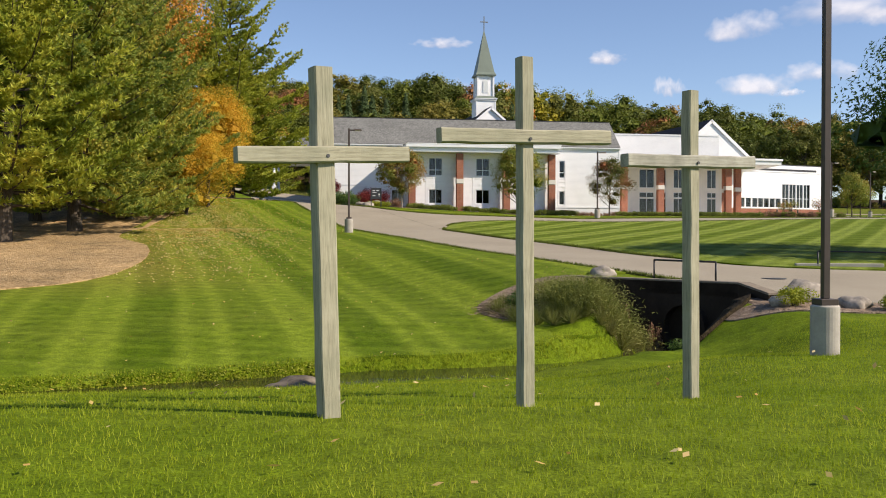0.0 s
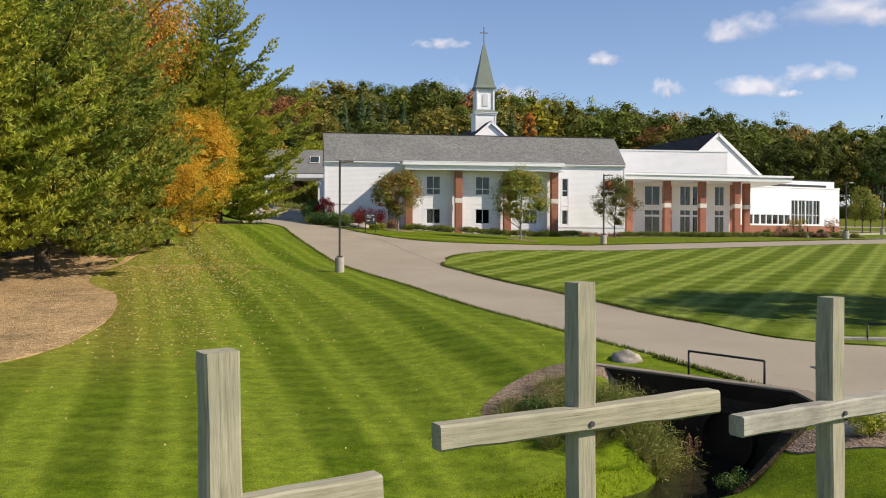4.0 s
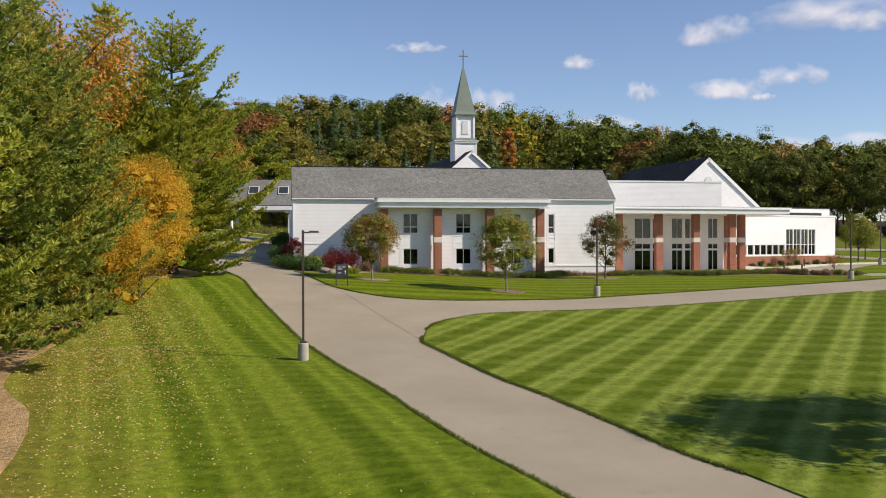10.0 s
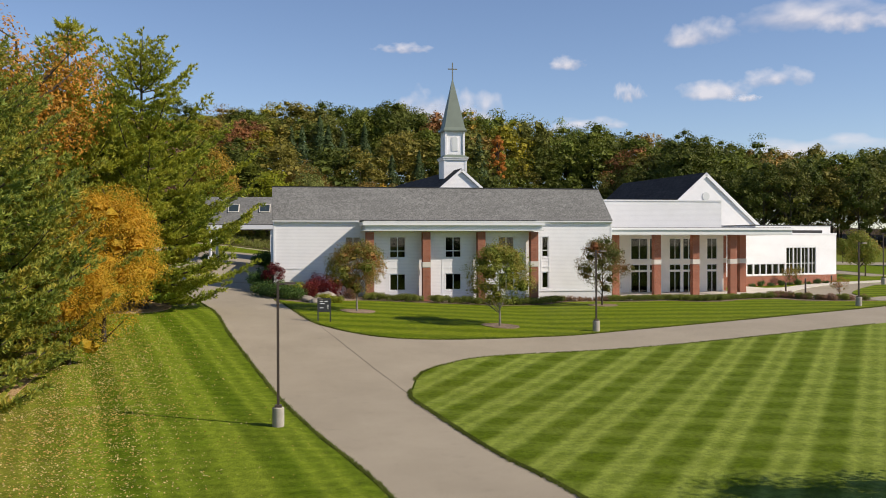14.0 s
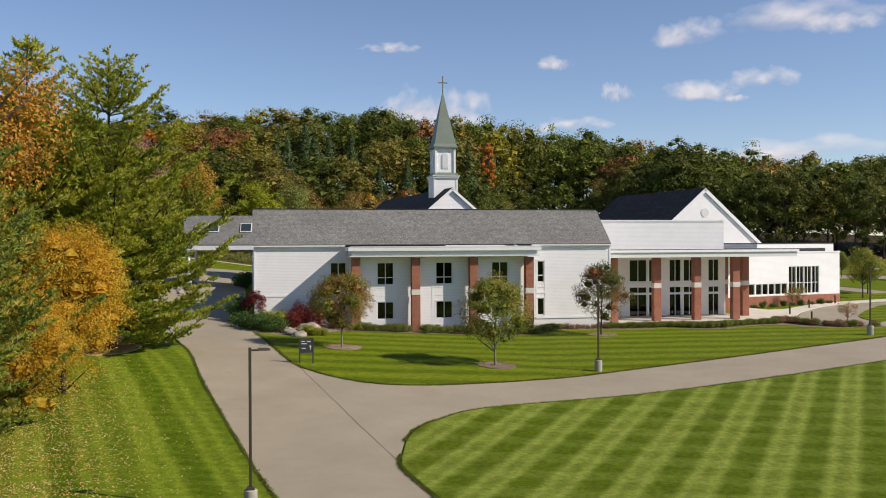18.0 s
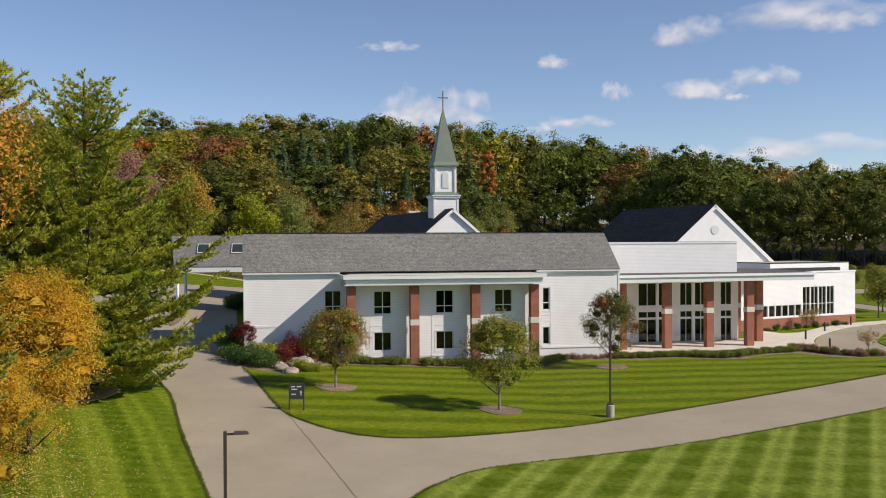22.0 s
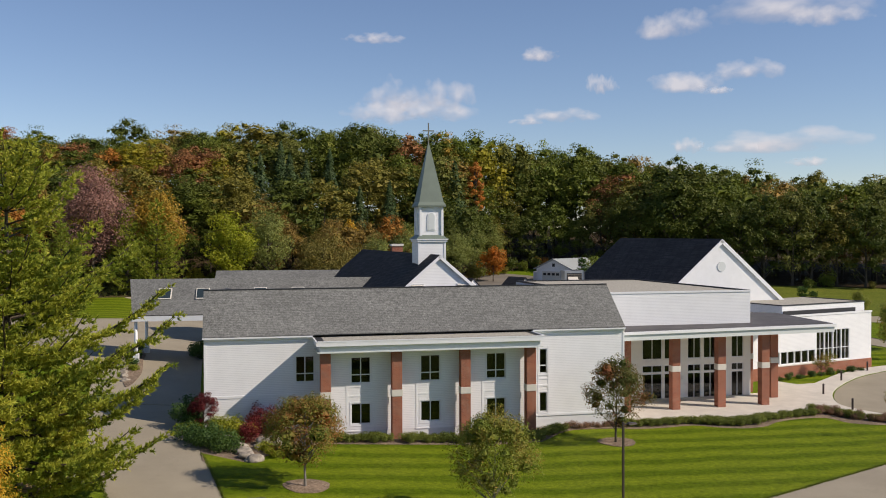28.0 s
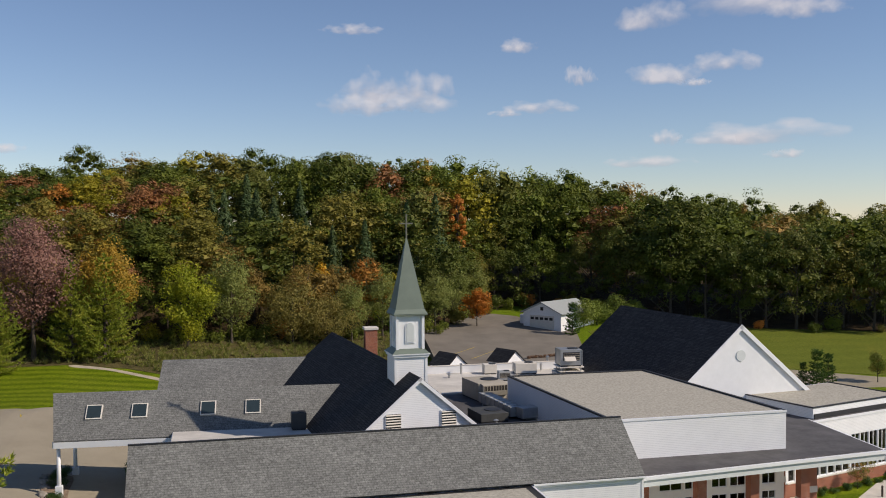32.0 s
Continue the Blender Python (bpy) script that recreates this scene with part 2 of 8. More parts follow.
def brick():
    m, n, l, b = mat("red brick", 0.85, 0.2)
    p = pos(n)
    x, y, z = split(n, l, p)
    c = n.new("ShaderNodeCombineXYZ")
    l.new(math_node(n, l, "ADD", x, y), c.inputs[0])
    l.new(z, c.inputs[1])
    t = nd(n, "ShaderNodeTexBrick", Scale=1.0)
    t.inputs["Brick Width"].default_value, t.inputs["Row Height"].default_value = 0.21, 0.075
    t.inputs["Mortar Size"].default_value = 0.008
    t.inputs["Color1"].default_value, t.inputs["Color2"].default_value = (0.36, 0.115, 0.06, 1), (0.25, 0.075, 0.042, 1)
    t.inputs["Mortar"].default_value = (0.36, 0.25, 0.19, 1)
    l.new(c.outputs[0], t.inputs["Vector"])
    col = mix(n, l, 1.0, t.outputs["Color"], ramp(n, l, noise_tex(n, l, p, 1.1, 4.0), [(0.3, (0.85, 0.85, 0.85)), (0.7, (1.12, 1.1, 1.08))]), "MULTIPLY")
    l.new(col, b.inputs["Base Color"])
    bump(n, l, b, t.outputs["Fac"], -0.5, 0.01)
    return m


M_BRICK = brick()
M_BAND = plain("cast stone band", (0.66, 0.62, 0.55), 0.8, 0.2, var=0.07)


def shingle(name, c1, c2, c3, spec=0.2):
    m, n, l, b = mat(name, 0.9, spec)
    p = pos(n)
    x, y, z = split(n, l, p)
    c = n.new("ShaderNodeCombineXYZ")
    l.new(math_node(n, l, "ADD", x, math_node(n, l, "MULTIPLY", y, 0.35)), c.inputs[0])
    l.new(z, c.inputs[1])
    t = nd(n, "ShaderNodeTexBrick", Scale=1.0)
    t.inputs["Brick Width"].default_value, t.inputs["Row Height"].default_value = 0.33, 0.115
    t.inputs["Mortar Size"].default_value, t.inputs["Bias"].default_value = 0.012, -0.1
    t.inputs["Color1"].default_value, t.inputs["Color2"].default_value, t.inputs["Mortar"].default_value = (*c1, 1), (*c2, 1), (*c3, 1)
    l.new(c.outputs[0], t.inputs["Vector"])
    col = mix(n, l, 1.0, t.outputs["Color"], ramp(n, l, noise_tex(n, l, p, 2.2, 6.0, 0.8), [(0.3, (0.78, 0.78, 0.78)), (0.7, (1.2, 1.2, 1.2))]), "MULTIPLY")
    col = mix(n, l, 1.0, col, ramp(n, l, noise_tex(n, l, p, 0.3, 3.0), [(0.3, (0.9, 0.9, 0.9)), (0.7, (1.1, 1.1, 1.1))]), "MULTIPLY")
    col = mix(n, l, 1.0, col, ramp(n, l, noise_tex(n, l, p, 7.0, 3.0, 0.8), [(0.35, (0.66, 0.66, 0.66)), (0.65, (1.36, 1.36, 1.36))]), "MULTIPLY")
    l.new(col, b.inputs["Base Color"])
    bump(n, l, b, t.outputs["Fac"], -0.6, 0.015)
    return m


M_SHINGLE = shingle("grey asphalt shingles", (0.196, 0.198, 0.186), (0.154, 0.155, 0.147), (0.12, 0.12, 0.113))
M_DARKROOF = shingle("black slate shingles", (0.060, 0.056, 0.055), (0.036, 0.034, 0.034), (0.016, 0.016, 0.016))
M_MEMBRANE = plain("dark roof membrane", (0.095, 0.090, 0.090), 0.75, 0.3, var=0.4, scale=0.6, fine=3)
M_ROOFPALE = plain("weathered white roof membrane", (0.56, 0.53, 0.48), 0.8, 0.2, var=0.2, scale=0.5, fine=6)
M_GRAVEL = plain("pale roof gravel", (0.40, 0.375, 0.315), 0.95, 0.1, var=0.34, scale=5.0, fine=14, bstr=0.6)
M_CAP = plain("black metal coping", (0.03, 0.03, 0.032), 0.5, 0.4, var=0.2)
M_COPPER = plain("weathered green spire metal", (0.155, 0.19, 0.155), 0.5, 0.4, var=0.12, scale=0.9, fine=12)
M_GALV = plain("galvanised steel", (0.45, 0.46, 0.46), 0.45, 0.5, metal=0.7, var=0.12)
M_TAN = plain("tan painted cabinet", (0.40, 0.36, 0.29), 0.6, 0.3, var=0.1)
M_HVAC = plain("grey painted cabinet", (0.33, 0.34, 0.34), 0.6, 0.3, var=0.1)
M_DARKUNIT = plain("charcoal painted cabinet", (0.06, 0.062, 0.06), 0.6, 0.3, var=0.15)
M_PATH = plain("pale gravel path", (0.42, 0.36, 0.27), 0.95, 0.1, var=0.2, scale=1.0, fine=20)
M_BRONZE = plain("dark bronze paint", (0.055, 0.040, 0.032), 0.45, 0.4, var=0.15)
M_BLACKSTEEL = plain("black painted steel", (0.012, 0.012, 0.013), 0.45, 0.4, var=0.2)
M_DARK = plain("dark interior", (0.05, 0.045, 0.04), 0.9, 0.1)
# Darkened so that rooms seen through the glass look unlit.
M_INTERIOR = plain("interior darkened for unlit rooms", (0.14, 0.13, 0.115), 0.9, 0.1)
M_CROSSMETAL = plain("brass-grey metal", (0.20, 0.19, 0.15), 0.4, 0.5, metal=0.5)
M_ROCK = plain("pale boulder stone", (0.29, 0.255, 0.21), 0.9, 0.2, var=0.5, scale=3.0, fine=11, bstr=1.0)
M_TIMBER = plain("landscape timber", (0.24, 0.17, 0.10), 0.9, 0.2, var=0.25)
M_SIGN = plain("charcoal sign panel", (0.045, 0.048, 0.052), 0.5, 0.4, var=0.1)
M_IRON = plain("cast iron cover", (0.06, 0.06, 0.062), 0.6, 0.4, var=0.2)
M_YELLOW = plain("yellow road paint", (0.55, 0.40, 0.05), 0.8, 0.2)


def glass():
    m, n, l, b = mat("window glass", 0.02, 0.5)
    b.inputs["Transmission Weight"].default_value = 1.0
    b.inputs["Base Color"].default_value = (0.17, 0.185, 0.18, 1)
    b.inputs["IOR"].default_value = 1.5
    return m


M_GLASS = glass()


def wood(name="weathered grey timber", tone=(0.75, 0.78, 0.70), hi=(1.1, 1.08, 1.0)):
    m, n, l, b = mat(name, 0.85, 0.2)
    p = obj_co(n)
    s = n.new("ShaderNodeMapping")
    s.inputs["Scale"].default_value = (14, 14, 0.9)
    l.new(p, s.inputs[0])
    g = noise_tex(n, l, s.outputs[0], 3.0, 6.0, 0.7)
    c = ramp(n, l, g, [(0.22, (0.19, 0.17, 0.125)), (0.5, (0.345, 0.325, 0.25)), (0.78, (0.43, 0.41, 0.325))])
    c = mix(n, l, 1.0, c, ramp(n, l, noise_tex(n, l, p, 2.0, 4.0), [(0.3, tone), (0.7, hi)]), "MULTIPLY")
    k = nd(n, "ShaderNodeTexVoronoi", Scale=2.3)
    l.new(p, k.inputs["Vector"])
    c = mix(n, l, ramp(n, l, k.outputs["Distance"], [(0.05, (1, 1, 1)), (0.13, (0, 0, 0))]), c, (0.10, 0.07, 0.04))
    t2 = n.new("ShaderNodeMapping")
    t2.inputs["Scale"].default_value = (26, 26, 0.5)
    l.new(p, t2.inputs[0])
    c = mix(n, l, ramp(n, l, noise_tex(n, l, t2.outputs[0], 1.6, 3.0), [(0.30, (0.75, 0.75, 0.75)), (0.36, (0, 0, 0))]), c, (0.07, 0.055, 0.035))
    l.new(c, b.inputs["Base Color"])
    bump(n, l, b, g, 0.6, 0.008)
    return m


M_WOOD = wood()
M_WOOD2 = wood("bleached grey timber", (0.55, 0.57, 0.60), (1.25, 1.28, 1.36))


def bark():
    m, n, l, b = mat("grey-brown bark", 0.95, 0.1)
    p = obj_co(n)
    s = n.new("ShaderNodeMapping")
    s.inputs["Scale"].default_value = (6, 6, 1.2)
    l.new(p, s.inputs[0])
    g = noise_tex(n, l, s.outputs[0], 3.0, 6.0, 0.75)
    l.new(ramp(n, l, g, [(0.3, (0.035, 0.027, 0.02)), (0.6, (0.11, 0.09, 0.07)), (0.8, (0.19, 0.165, 0.135))]), b.inputs["Base Color"])
    bump(n, l, b, g, 0.9, 0.03)
    return m


M_BARK = bark()


M_PALEBARK = plain("pale grey smooth bark", (0.22, 0.20, 0.175), 0.9, 0.15, var=0.3, scale=3.0, fine=20)
# Bark darkened to carry the shade inside the woods.
M_DARKBARK = plain("shade-darkened woodland bark", (0.045, 0.038, 0.03), 0.95, 0.1, var=0.3, scale=1.0, fine=8)
M_ROCK2 = plain("brown-grey creek stone", (0.13, 0.105, 0.075), 0.8, 0.3, var=0.75, scale=2.2, fine=9, bstr=1.0)


def foliage(name, cols, trans=0.42, big=0.35, leaf=0.4):
    """Leaves whose colour varies leaf by leaf and in patches through the crown, with light passing through."""
    m, n, l, b = mat(name, 0.6, 0.25)
    g = n.new("ShaderNodeNewGeometry")
    p = g.outputs["Position"]
    r = g.outputs["Random Per Island"]
    patch = noise_tex(n, l, p, big, 3.0)
    f = math_node(n, l, "ADD", math_node(n, l, "MULTIPLY", r, leaf), math_node(n, l, "MULTIPLY_ADD", patch, 1.6, -0.3 - leaf / 2))
    k = len(cols)
    c = ramp(n, l, f, [(i / max(1, k - 1) * 0.9 + 0.05, v) for i, v in enumerate(cols)])
    l.new(c, b.inputs["Base Color"])
    t = n.new("ShaderNodeBsdfTranslucent")
    l.new(c, t.inputs["Color"])
    mx = n.new("ShaderNodeMixShader")
    mx.inputs[0].default_value = trans
    l.new(b.outputs[0], mx.inputs[1])
    l.new(t.outputs[0], mx.inputs[2])
    l.new(mx.outputs[0], n["Material Output"].inputs["Surface"])
    return m


F_PINE = foliage("pine needles", [(0.138, 0.202, 0.028), (0.276, 0.330, 0.038), (0.445, 0.456, 0.053), (0.572, 0.520, 0.074)], 0.4)
F_PINE2 = foliage("olive pine needles", [(0.135, 0.205, 0.05), (0.235, 0.305, 0.055), (0.39, 0.39, 0.058), (0.60, 0.43, 0.075)], 0.38, 0.6)
F_MAPLE = foliage("orange maple leaves", [(0.24, 0.22, 0.028), (0.54, 0.37, 0.03), (0.61, 0.33, 0.025), (0.65, 0.46, 0.045)], 0.4)
F_OAK = foliage("rust oak leaves", [(0.24, 0.19, 0.035), (0.50, 0.25, 0.035), (0.60, 0.30, 0.045), (0.52, 0.20, 0.04)], 0.4)
F_PEAR = foliage("turning pear leaves", [(0.12, 0.165, 0.022), (0.19, 0.215, 0.032), (0.31, 0.185, 0.045), (0.42, 0.10, 0.040)], 0.35, 0.5)
F_PEAR2 = foliage("green turning leaves", [(0.125, 0.175, 0.020), (0.19, 0.235, 0.030), (0.28, 0.26, 0.042), (0.42, 0.24, 0.062)], 0.35, 0.5)
F_PEAR3 = foliage("dark green leaves", [(0.070, 0.100, 0.020), (0.115, 0.140, 0.027), (0.19, 0.135, 0.038), (0.32, 0.095, 0.040)], 0.35, 0.5)
F_RED = foliage("burgundy leaves", [(0.070, 0.010, 0.012), (0.150, 0.020, 0.020), (0.240, 0.036, 0.028)], 0.35)
F_BROWN = foliage("brown border leaves", [(0.16, 0.10, 0.05), (0.26, 0.15, 0.085), (0.34, 0.20, 0.13)], 0.35)
F_SHRUB = foliage("evergreen shrub", [(0.034, 0.076, 0.020), (0.068, 0.128, 0.027), (0.119, 0.187, 0.034)], 0.45)
F_LIME = foliage("lime shrub leaves", [(0.130, 0.182, 0.013), (0.260, 0.286, 0.019), (0.364, 0.338, 0.026)], 0.35)
F_TALLGRASS = foliage("tall marsh grass", [(0.10, 0.13, 0.025), (0.20, 0.22, 0.045), (0.36, 0.32, 0.11)], 0.35, big=0.8)
F_BLADE = foliage("grass blades", [(0.18, 0.25, 0.008), (0.29, 0.36, 0.015), (0.40, 0.43, 0.032)], 0.5, big=0.5)
F_LITTER = foliage("fallen leaves", [(0.58, 0.42, 0.12), (0.64, 0.52, 0.26), (0.55, 0.33, 0.09), (0.60, 0.46, 0.16)], 0.2)
WOODS = [
    foliage("woods green", [(0.092, 0.128, 0.014), (0.139, 0.171, 0.020), (0.198, 0.213, 0.028)], 0.3, 0.14, 0.25),
    foliage("woods dark green", [(0.069, 0.100, 0.014), (0.103, 0.130, 0.019), (0.148, 0.161, 0.026)], 0.3, 0.14, 0.25),
    foliage("woods olive", [(0.165, 0.159, 0.026), (0.235, 0.206, 0.035), (0.310, 0.244, 0.044)], 0.3, 0.14, 0.25),
    foliage("woods orange", [(0.330, 0.189, 0.033), (0.488, 0.207, 0.037), (0.594, 0.220, 0.037)], 0.3, 0.14, 0.25),
    foliage("woods russet", [(0.251, 0.134, 0.046), (0.337, 0.152, 0.058), (0.409, 0.165, 0.060)], 0.3, 0.14, 0.25),
    foliage("woods yellow", [(0.231, 0.226, 0.016), (0.323, 0.281, 0.020), (0.409, 0.336, 0.023)], 0.3, 0.14, 0.25),
    foliage("woods light green", [(0.132, 0.183, 0.026), (0.185, 0.232, 0.034), (0.251, 0.271, 0.042)], 0.3, 0.14, 0.25),
    foliage("woods moss", [(0.126, 0.144, 0.029), (0.174, 0.183, 0.036), (0.224, 0.210, 0.043)], 0.3, 0.14, 0.25),
    foliage("woods bronze", [(0.244, 0.171, 0.044), (0.323, 0.213, 0.050), (0.396, 0.238, 0.056)], 0.3, 0.14, 0.25),
    foliage("woods pine", [(0.055, 0.098, 0.033), (0.079, 0.122, 0.042), (0.116, 0.146, 0.046)], 0.3, 0.14, 0.25),
]


def water():
    m, n, l, b = mat("creek water", 0.06, 0.5)
    p = pos(n)
    l.new(ramp(n, l, noise_tex(n, l, p, 1.5), [(0.3, (0.012, 0.012, 0.008)), (0.7, (0.03, 0.028, 0.016))]), b.inputs["Base Color"])
    bump(n, l, b, noise_tex(n, l, p, 5.0, 3.0), 0.25, 0.03)
    return m


M_WATER = water()


# ---- mesh helpers ----
class MB:
    """Collects vertices and faces of one mesh; m places what is added."""

    def __init__(self, m=None):
        self.v, self.f, self.m = [], [], m or Matrix()

    def add(self, verts, faces):
        o = len(self.v)
        self.v += [tuple(self.m @ Vector(p)) for p in verts]
        self.f += [tuple(i + o for i in f) for f in faces]
        return self

    def box(self, x0, y0, z0, x1, y1, z1, bev=0.0):
        if not bev:
            return self.add([(x0, y0, z0), (x1, y0, z0), (x1, y1, z0), (x0, y1, z0), (x0, y0, z1), (x1, y0, z1), (x1, y1, z1), (x0, y1, z1)],
                            [(0, 3, 2, 1), (4, 5, 6, 7), (0, 1, 5, 4), (1, 2, 6, 5), (2, 3, 7, 6), (3, 0, 4, 7)])
        b = bev
        ring = [(x0 + b, y0), (x1 - b, y0), (x1, y0 + b), (x1, y1 - b), (x1 - b, y1), (x0 + b, y1), (x0, y1 - b), (x0, y0 + b)]
        cx, cy = (x0 + x1) / 2, (y0 + y1) / 2
        sx, sy = 1 - 2 * b / max(1e-6, x1 - x0), 1 - 2 * b / max(1e-6, y1 - y0)
        small = [(cx + (p - cx) * sx, cy + (q - cy) * sy) for p, q in ring]
        return self.loft([[(p, q, z0) for p, q in small], [(p, q, z0 + b) for p, q in ring], [(p, q, z1 - b) for p, q in ring], [(p, q, z1) for p, q in small]])

    def loft(self, rings, caps=True):
        k = len(rings[0])
        verts = [p for r in rings for p in r]
        faces = [(a * k + i, a * k + (i + 1) % k, (a + 1) * k + (i + 1) % k, (a + 1) * k + i) for a in range(len(rings) - 1) for i in range(k)]
        if caps:
            faces += [tuple(range(k - 1, -1, -1)), tuple(range((len(rings) - 1) * k, len(rings) * k))]
        return self.add(verts, faces)

    def cyl(self, x, y, z0, z1, r0, r1=None, k=20, bev=0.0):
        r1 = r0 if r1 is None else r1
        prof = [(z0, r0), (z1, r1)] if not bev else [(z0, r0), (z1 - bev, r1), (z1, r1 - bev)]
        return self.loft([[(x + r * math.cos(2 * math.pi * i / k), y + r * math.sin(2 * math.pi * i / k), z) for i in range(k)] for z, r in prof])

    def tube(self, pts, radii, k=7):
        rings = []
        for i, p in enumerate(pts):
            d = (Vector(pts[min(i + 1, len(pts) - 1)]) - Vector(pts[max(i - 1, 0)])).normalized()
            a = d.orthogonal().normalized()
            if abs(d.z) < 0.95:
                a = d.cross(Vector((0, 0, 1))).normalized()
            b = d.cross(a)
            r = radii[i] if isinstance(radii, (list, tuple)) else radii
            rings.append([tuple(Vector(p) + (a * math.cos(2 * math.pi * j / k) + b * math.sin(2 * math.pi * j / k)) * r) for j in range(k)])
        return self.loft(rings)

    def prism(self, poly, y0, y1):
        """A polygon in x, z pushed from y0 to y1."""
        k = len(poly)
        return self.add([(x, y0, z) for x, z in poly] + [(x, y1, z) for x, z in poly],
                        [tuple(range(k)), tuple(range(2 * k - 1, k - 1, -1))] + [(i + k, (i + 1) % k + k, (i + 1) % k, i) for i in range(k)])

    def slab(self, corners, t):
        """A flat plate of thickness t under four or more corners."""
        k = len(corners)
        nrm = (Vector(corners[1]) - Vector(corners[0])).cross(Vector(corners[2]) - Vector(corners[0])).normalized()
        if nrm.z < 0:
            nrm = -nrm
        low = [tuple(Vector(c) - nrm * t) for c in corners]
        return self.add(list(corners) + low, [tuple(range(k)), tuple(range(2 * k - 1, k - 1, -1))] + [(i, i + k, (i + 1) % k + k, (i + 1) % k) for i in range(k)])

    def data(self, name, *mats, fix=True):
        me = bpy.data.meshes.new(name)
        me.from_pydata(self.v, [], self.f)
        for m in mats:
            me.materials.append(m)
        if fix:
            bm = bmesh.new()
            bm.from_mesh(me)
            bmesh.ops.recalc_face_normals(bm, faces=bm.faces)
            bm.to_mesh(me)
            bm.free()
        return me


def part(name, mb, material, parent, label="", smooth=False, fix=True):
    ob = new(name, mb.data(name, material, fix=fix))
    if smooth:
        ob.data.shade_smooth()
    if parent:
        ob.parent = parent
        ob.matrix_parent_inverse = parent.matrix_world.inverted()
    if label:
        ob["label"] = label
    return ob


def thing(name, at=(0, 0, 0), label="", category="", group="", kind=""):
    ob = new(name)
    ob.location = at
    ob.matrix_world = Matrix.Translation(at)
    ob.empty_display_size = 0.2
    return tagged(ob, label, category, group, kind)


def structure(name, mb, material, label, category, smooth=False, fix=True, kind="structure"):
    ob = part(name, mb, material, None, "", smooth, fix)
    return tagged(ob, label, category, "", kind)


def big_mesh(name, verts, faces, mats, idx=None, smooth=False):
    me = bpy.data.meshes.new(name)
    k = faces.shape[1]
    me.vertices.add(len(verts))
    me.vertices.foreach_set("co", np.ascontiguousarray(verts, dtype=np.float32).ravel())
    me.loops.add(faces.size)
    me.loops.foreach_set("vertex_index", np.ascontiguousarray(faces, dtype=np.int32).ravel())
    me.polygons.add(len(faces))
    me.polygons.foreach_set("loop_start", np.arange(0, faces.size, k, dtype=np.int32))
    for m in mats:
        me.materials.append(m)
    if idx is not None:
        me.polygons.foreach_set("material_index", np.ascontiguousarray(idx, dtype=np.int32))
    me.update(calc_edges=True)
    me.validate()
    if smooth:
        me.shade_smooth()
    return me


# ---- the lie of the land ----
BASE_Y = [-400, -110, -95, -87, -80, -72, -60, -45, -38, -30, -22, -10, 4, 40, 75, 105, 140, 170, 400]
BASE_Z = [-4.2, -4.2, -4.3, -4.38, -4.25, -3.75, -3.1, -2.25, -1.9, -1.3, -0.74, -0.25, 0.0, 1.2, 3.2, 5.8, 7.4, 8.2, 8.2]
SIDE_Y = [-40, -22, -8, 0, 22, 45, 60]
SIDE_S = [0.0, 0.048, 0.05, 0.058, 0.105, 0.105, 0.08]
CREEK = [(-60, -89.6), (-20, -85.4), (-10, -83.8), (-5.6, -82.7), (-3.0, -81.8), (-0.9, -81.2), (1.6, -80.9), (3.9, -80.2), (5.3, -79.2), (6.5, -77.8), (7.7, -76.2)]
LEFT_EDGE = [(9.6, -78.9), (8.9, -75.2), (7.9, -71.6), (7.0, -68.8), (5.9, -64.8), (4.9, -61.5), (3.9, -57.2), (2.8, -52.0), (1.4, -46.5), (-0.25, -38.4), (-1.4, -32.9), (-3.1, -24.6), (-4.2, -17.4), (-5.0, -14.0), (-6.4, -8.4)]
WALL_A, WALL_B = Vector((5.45, -72.2)), Vector((8.85, -77.4))


def smoothstep(x):
    x = np.clip(x, 0, 1)
    return x * x * (3 - 2 * x)


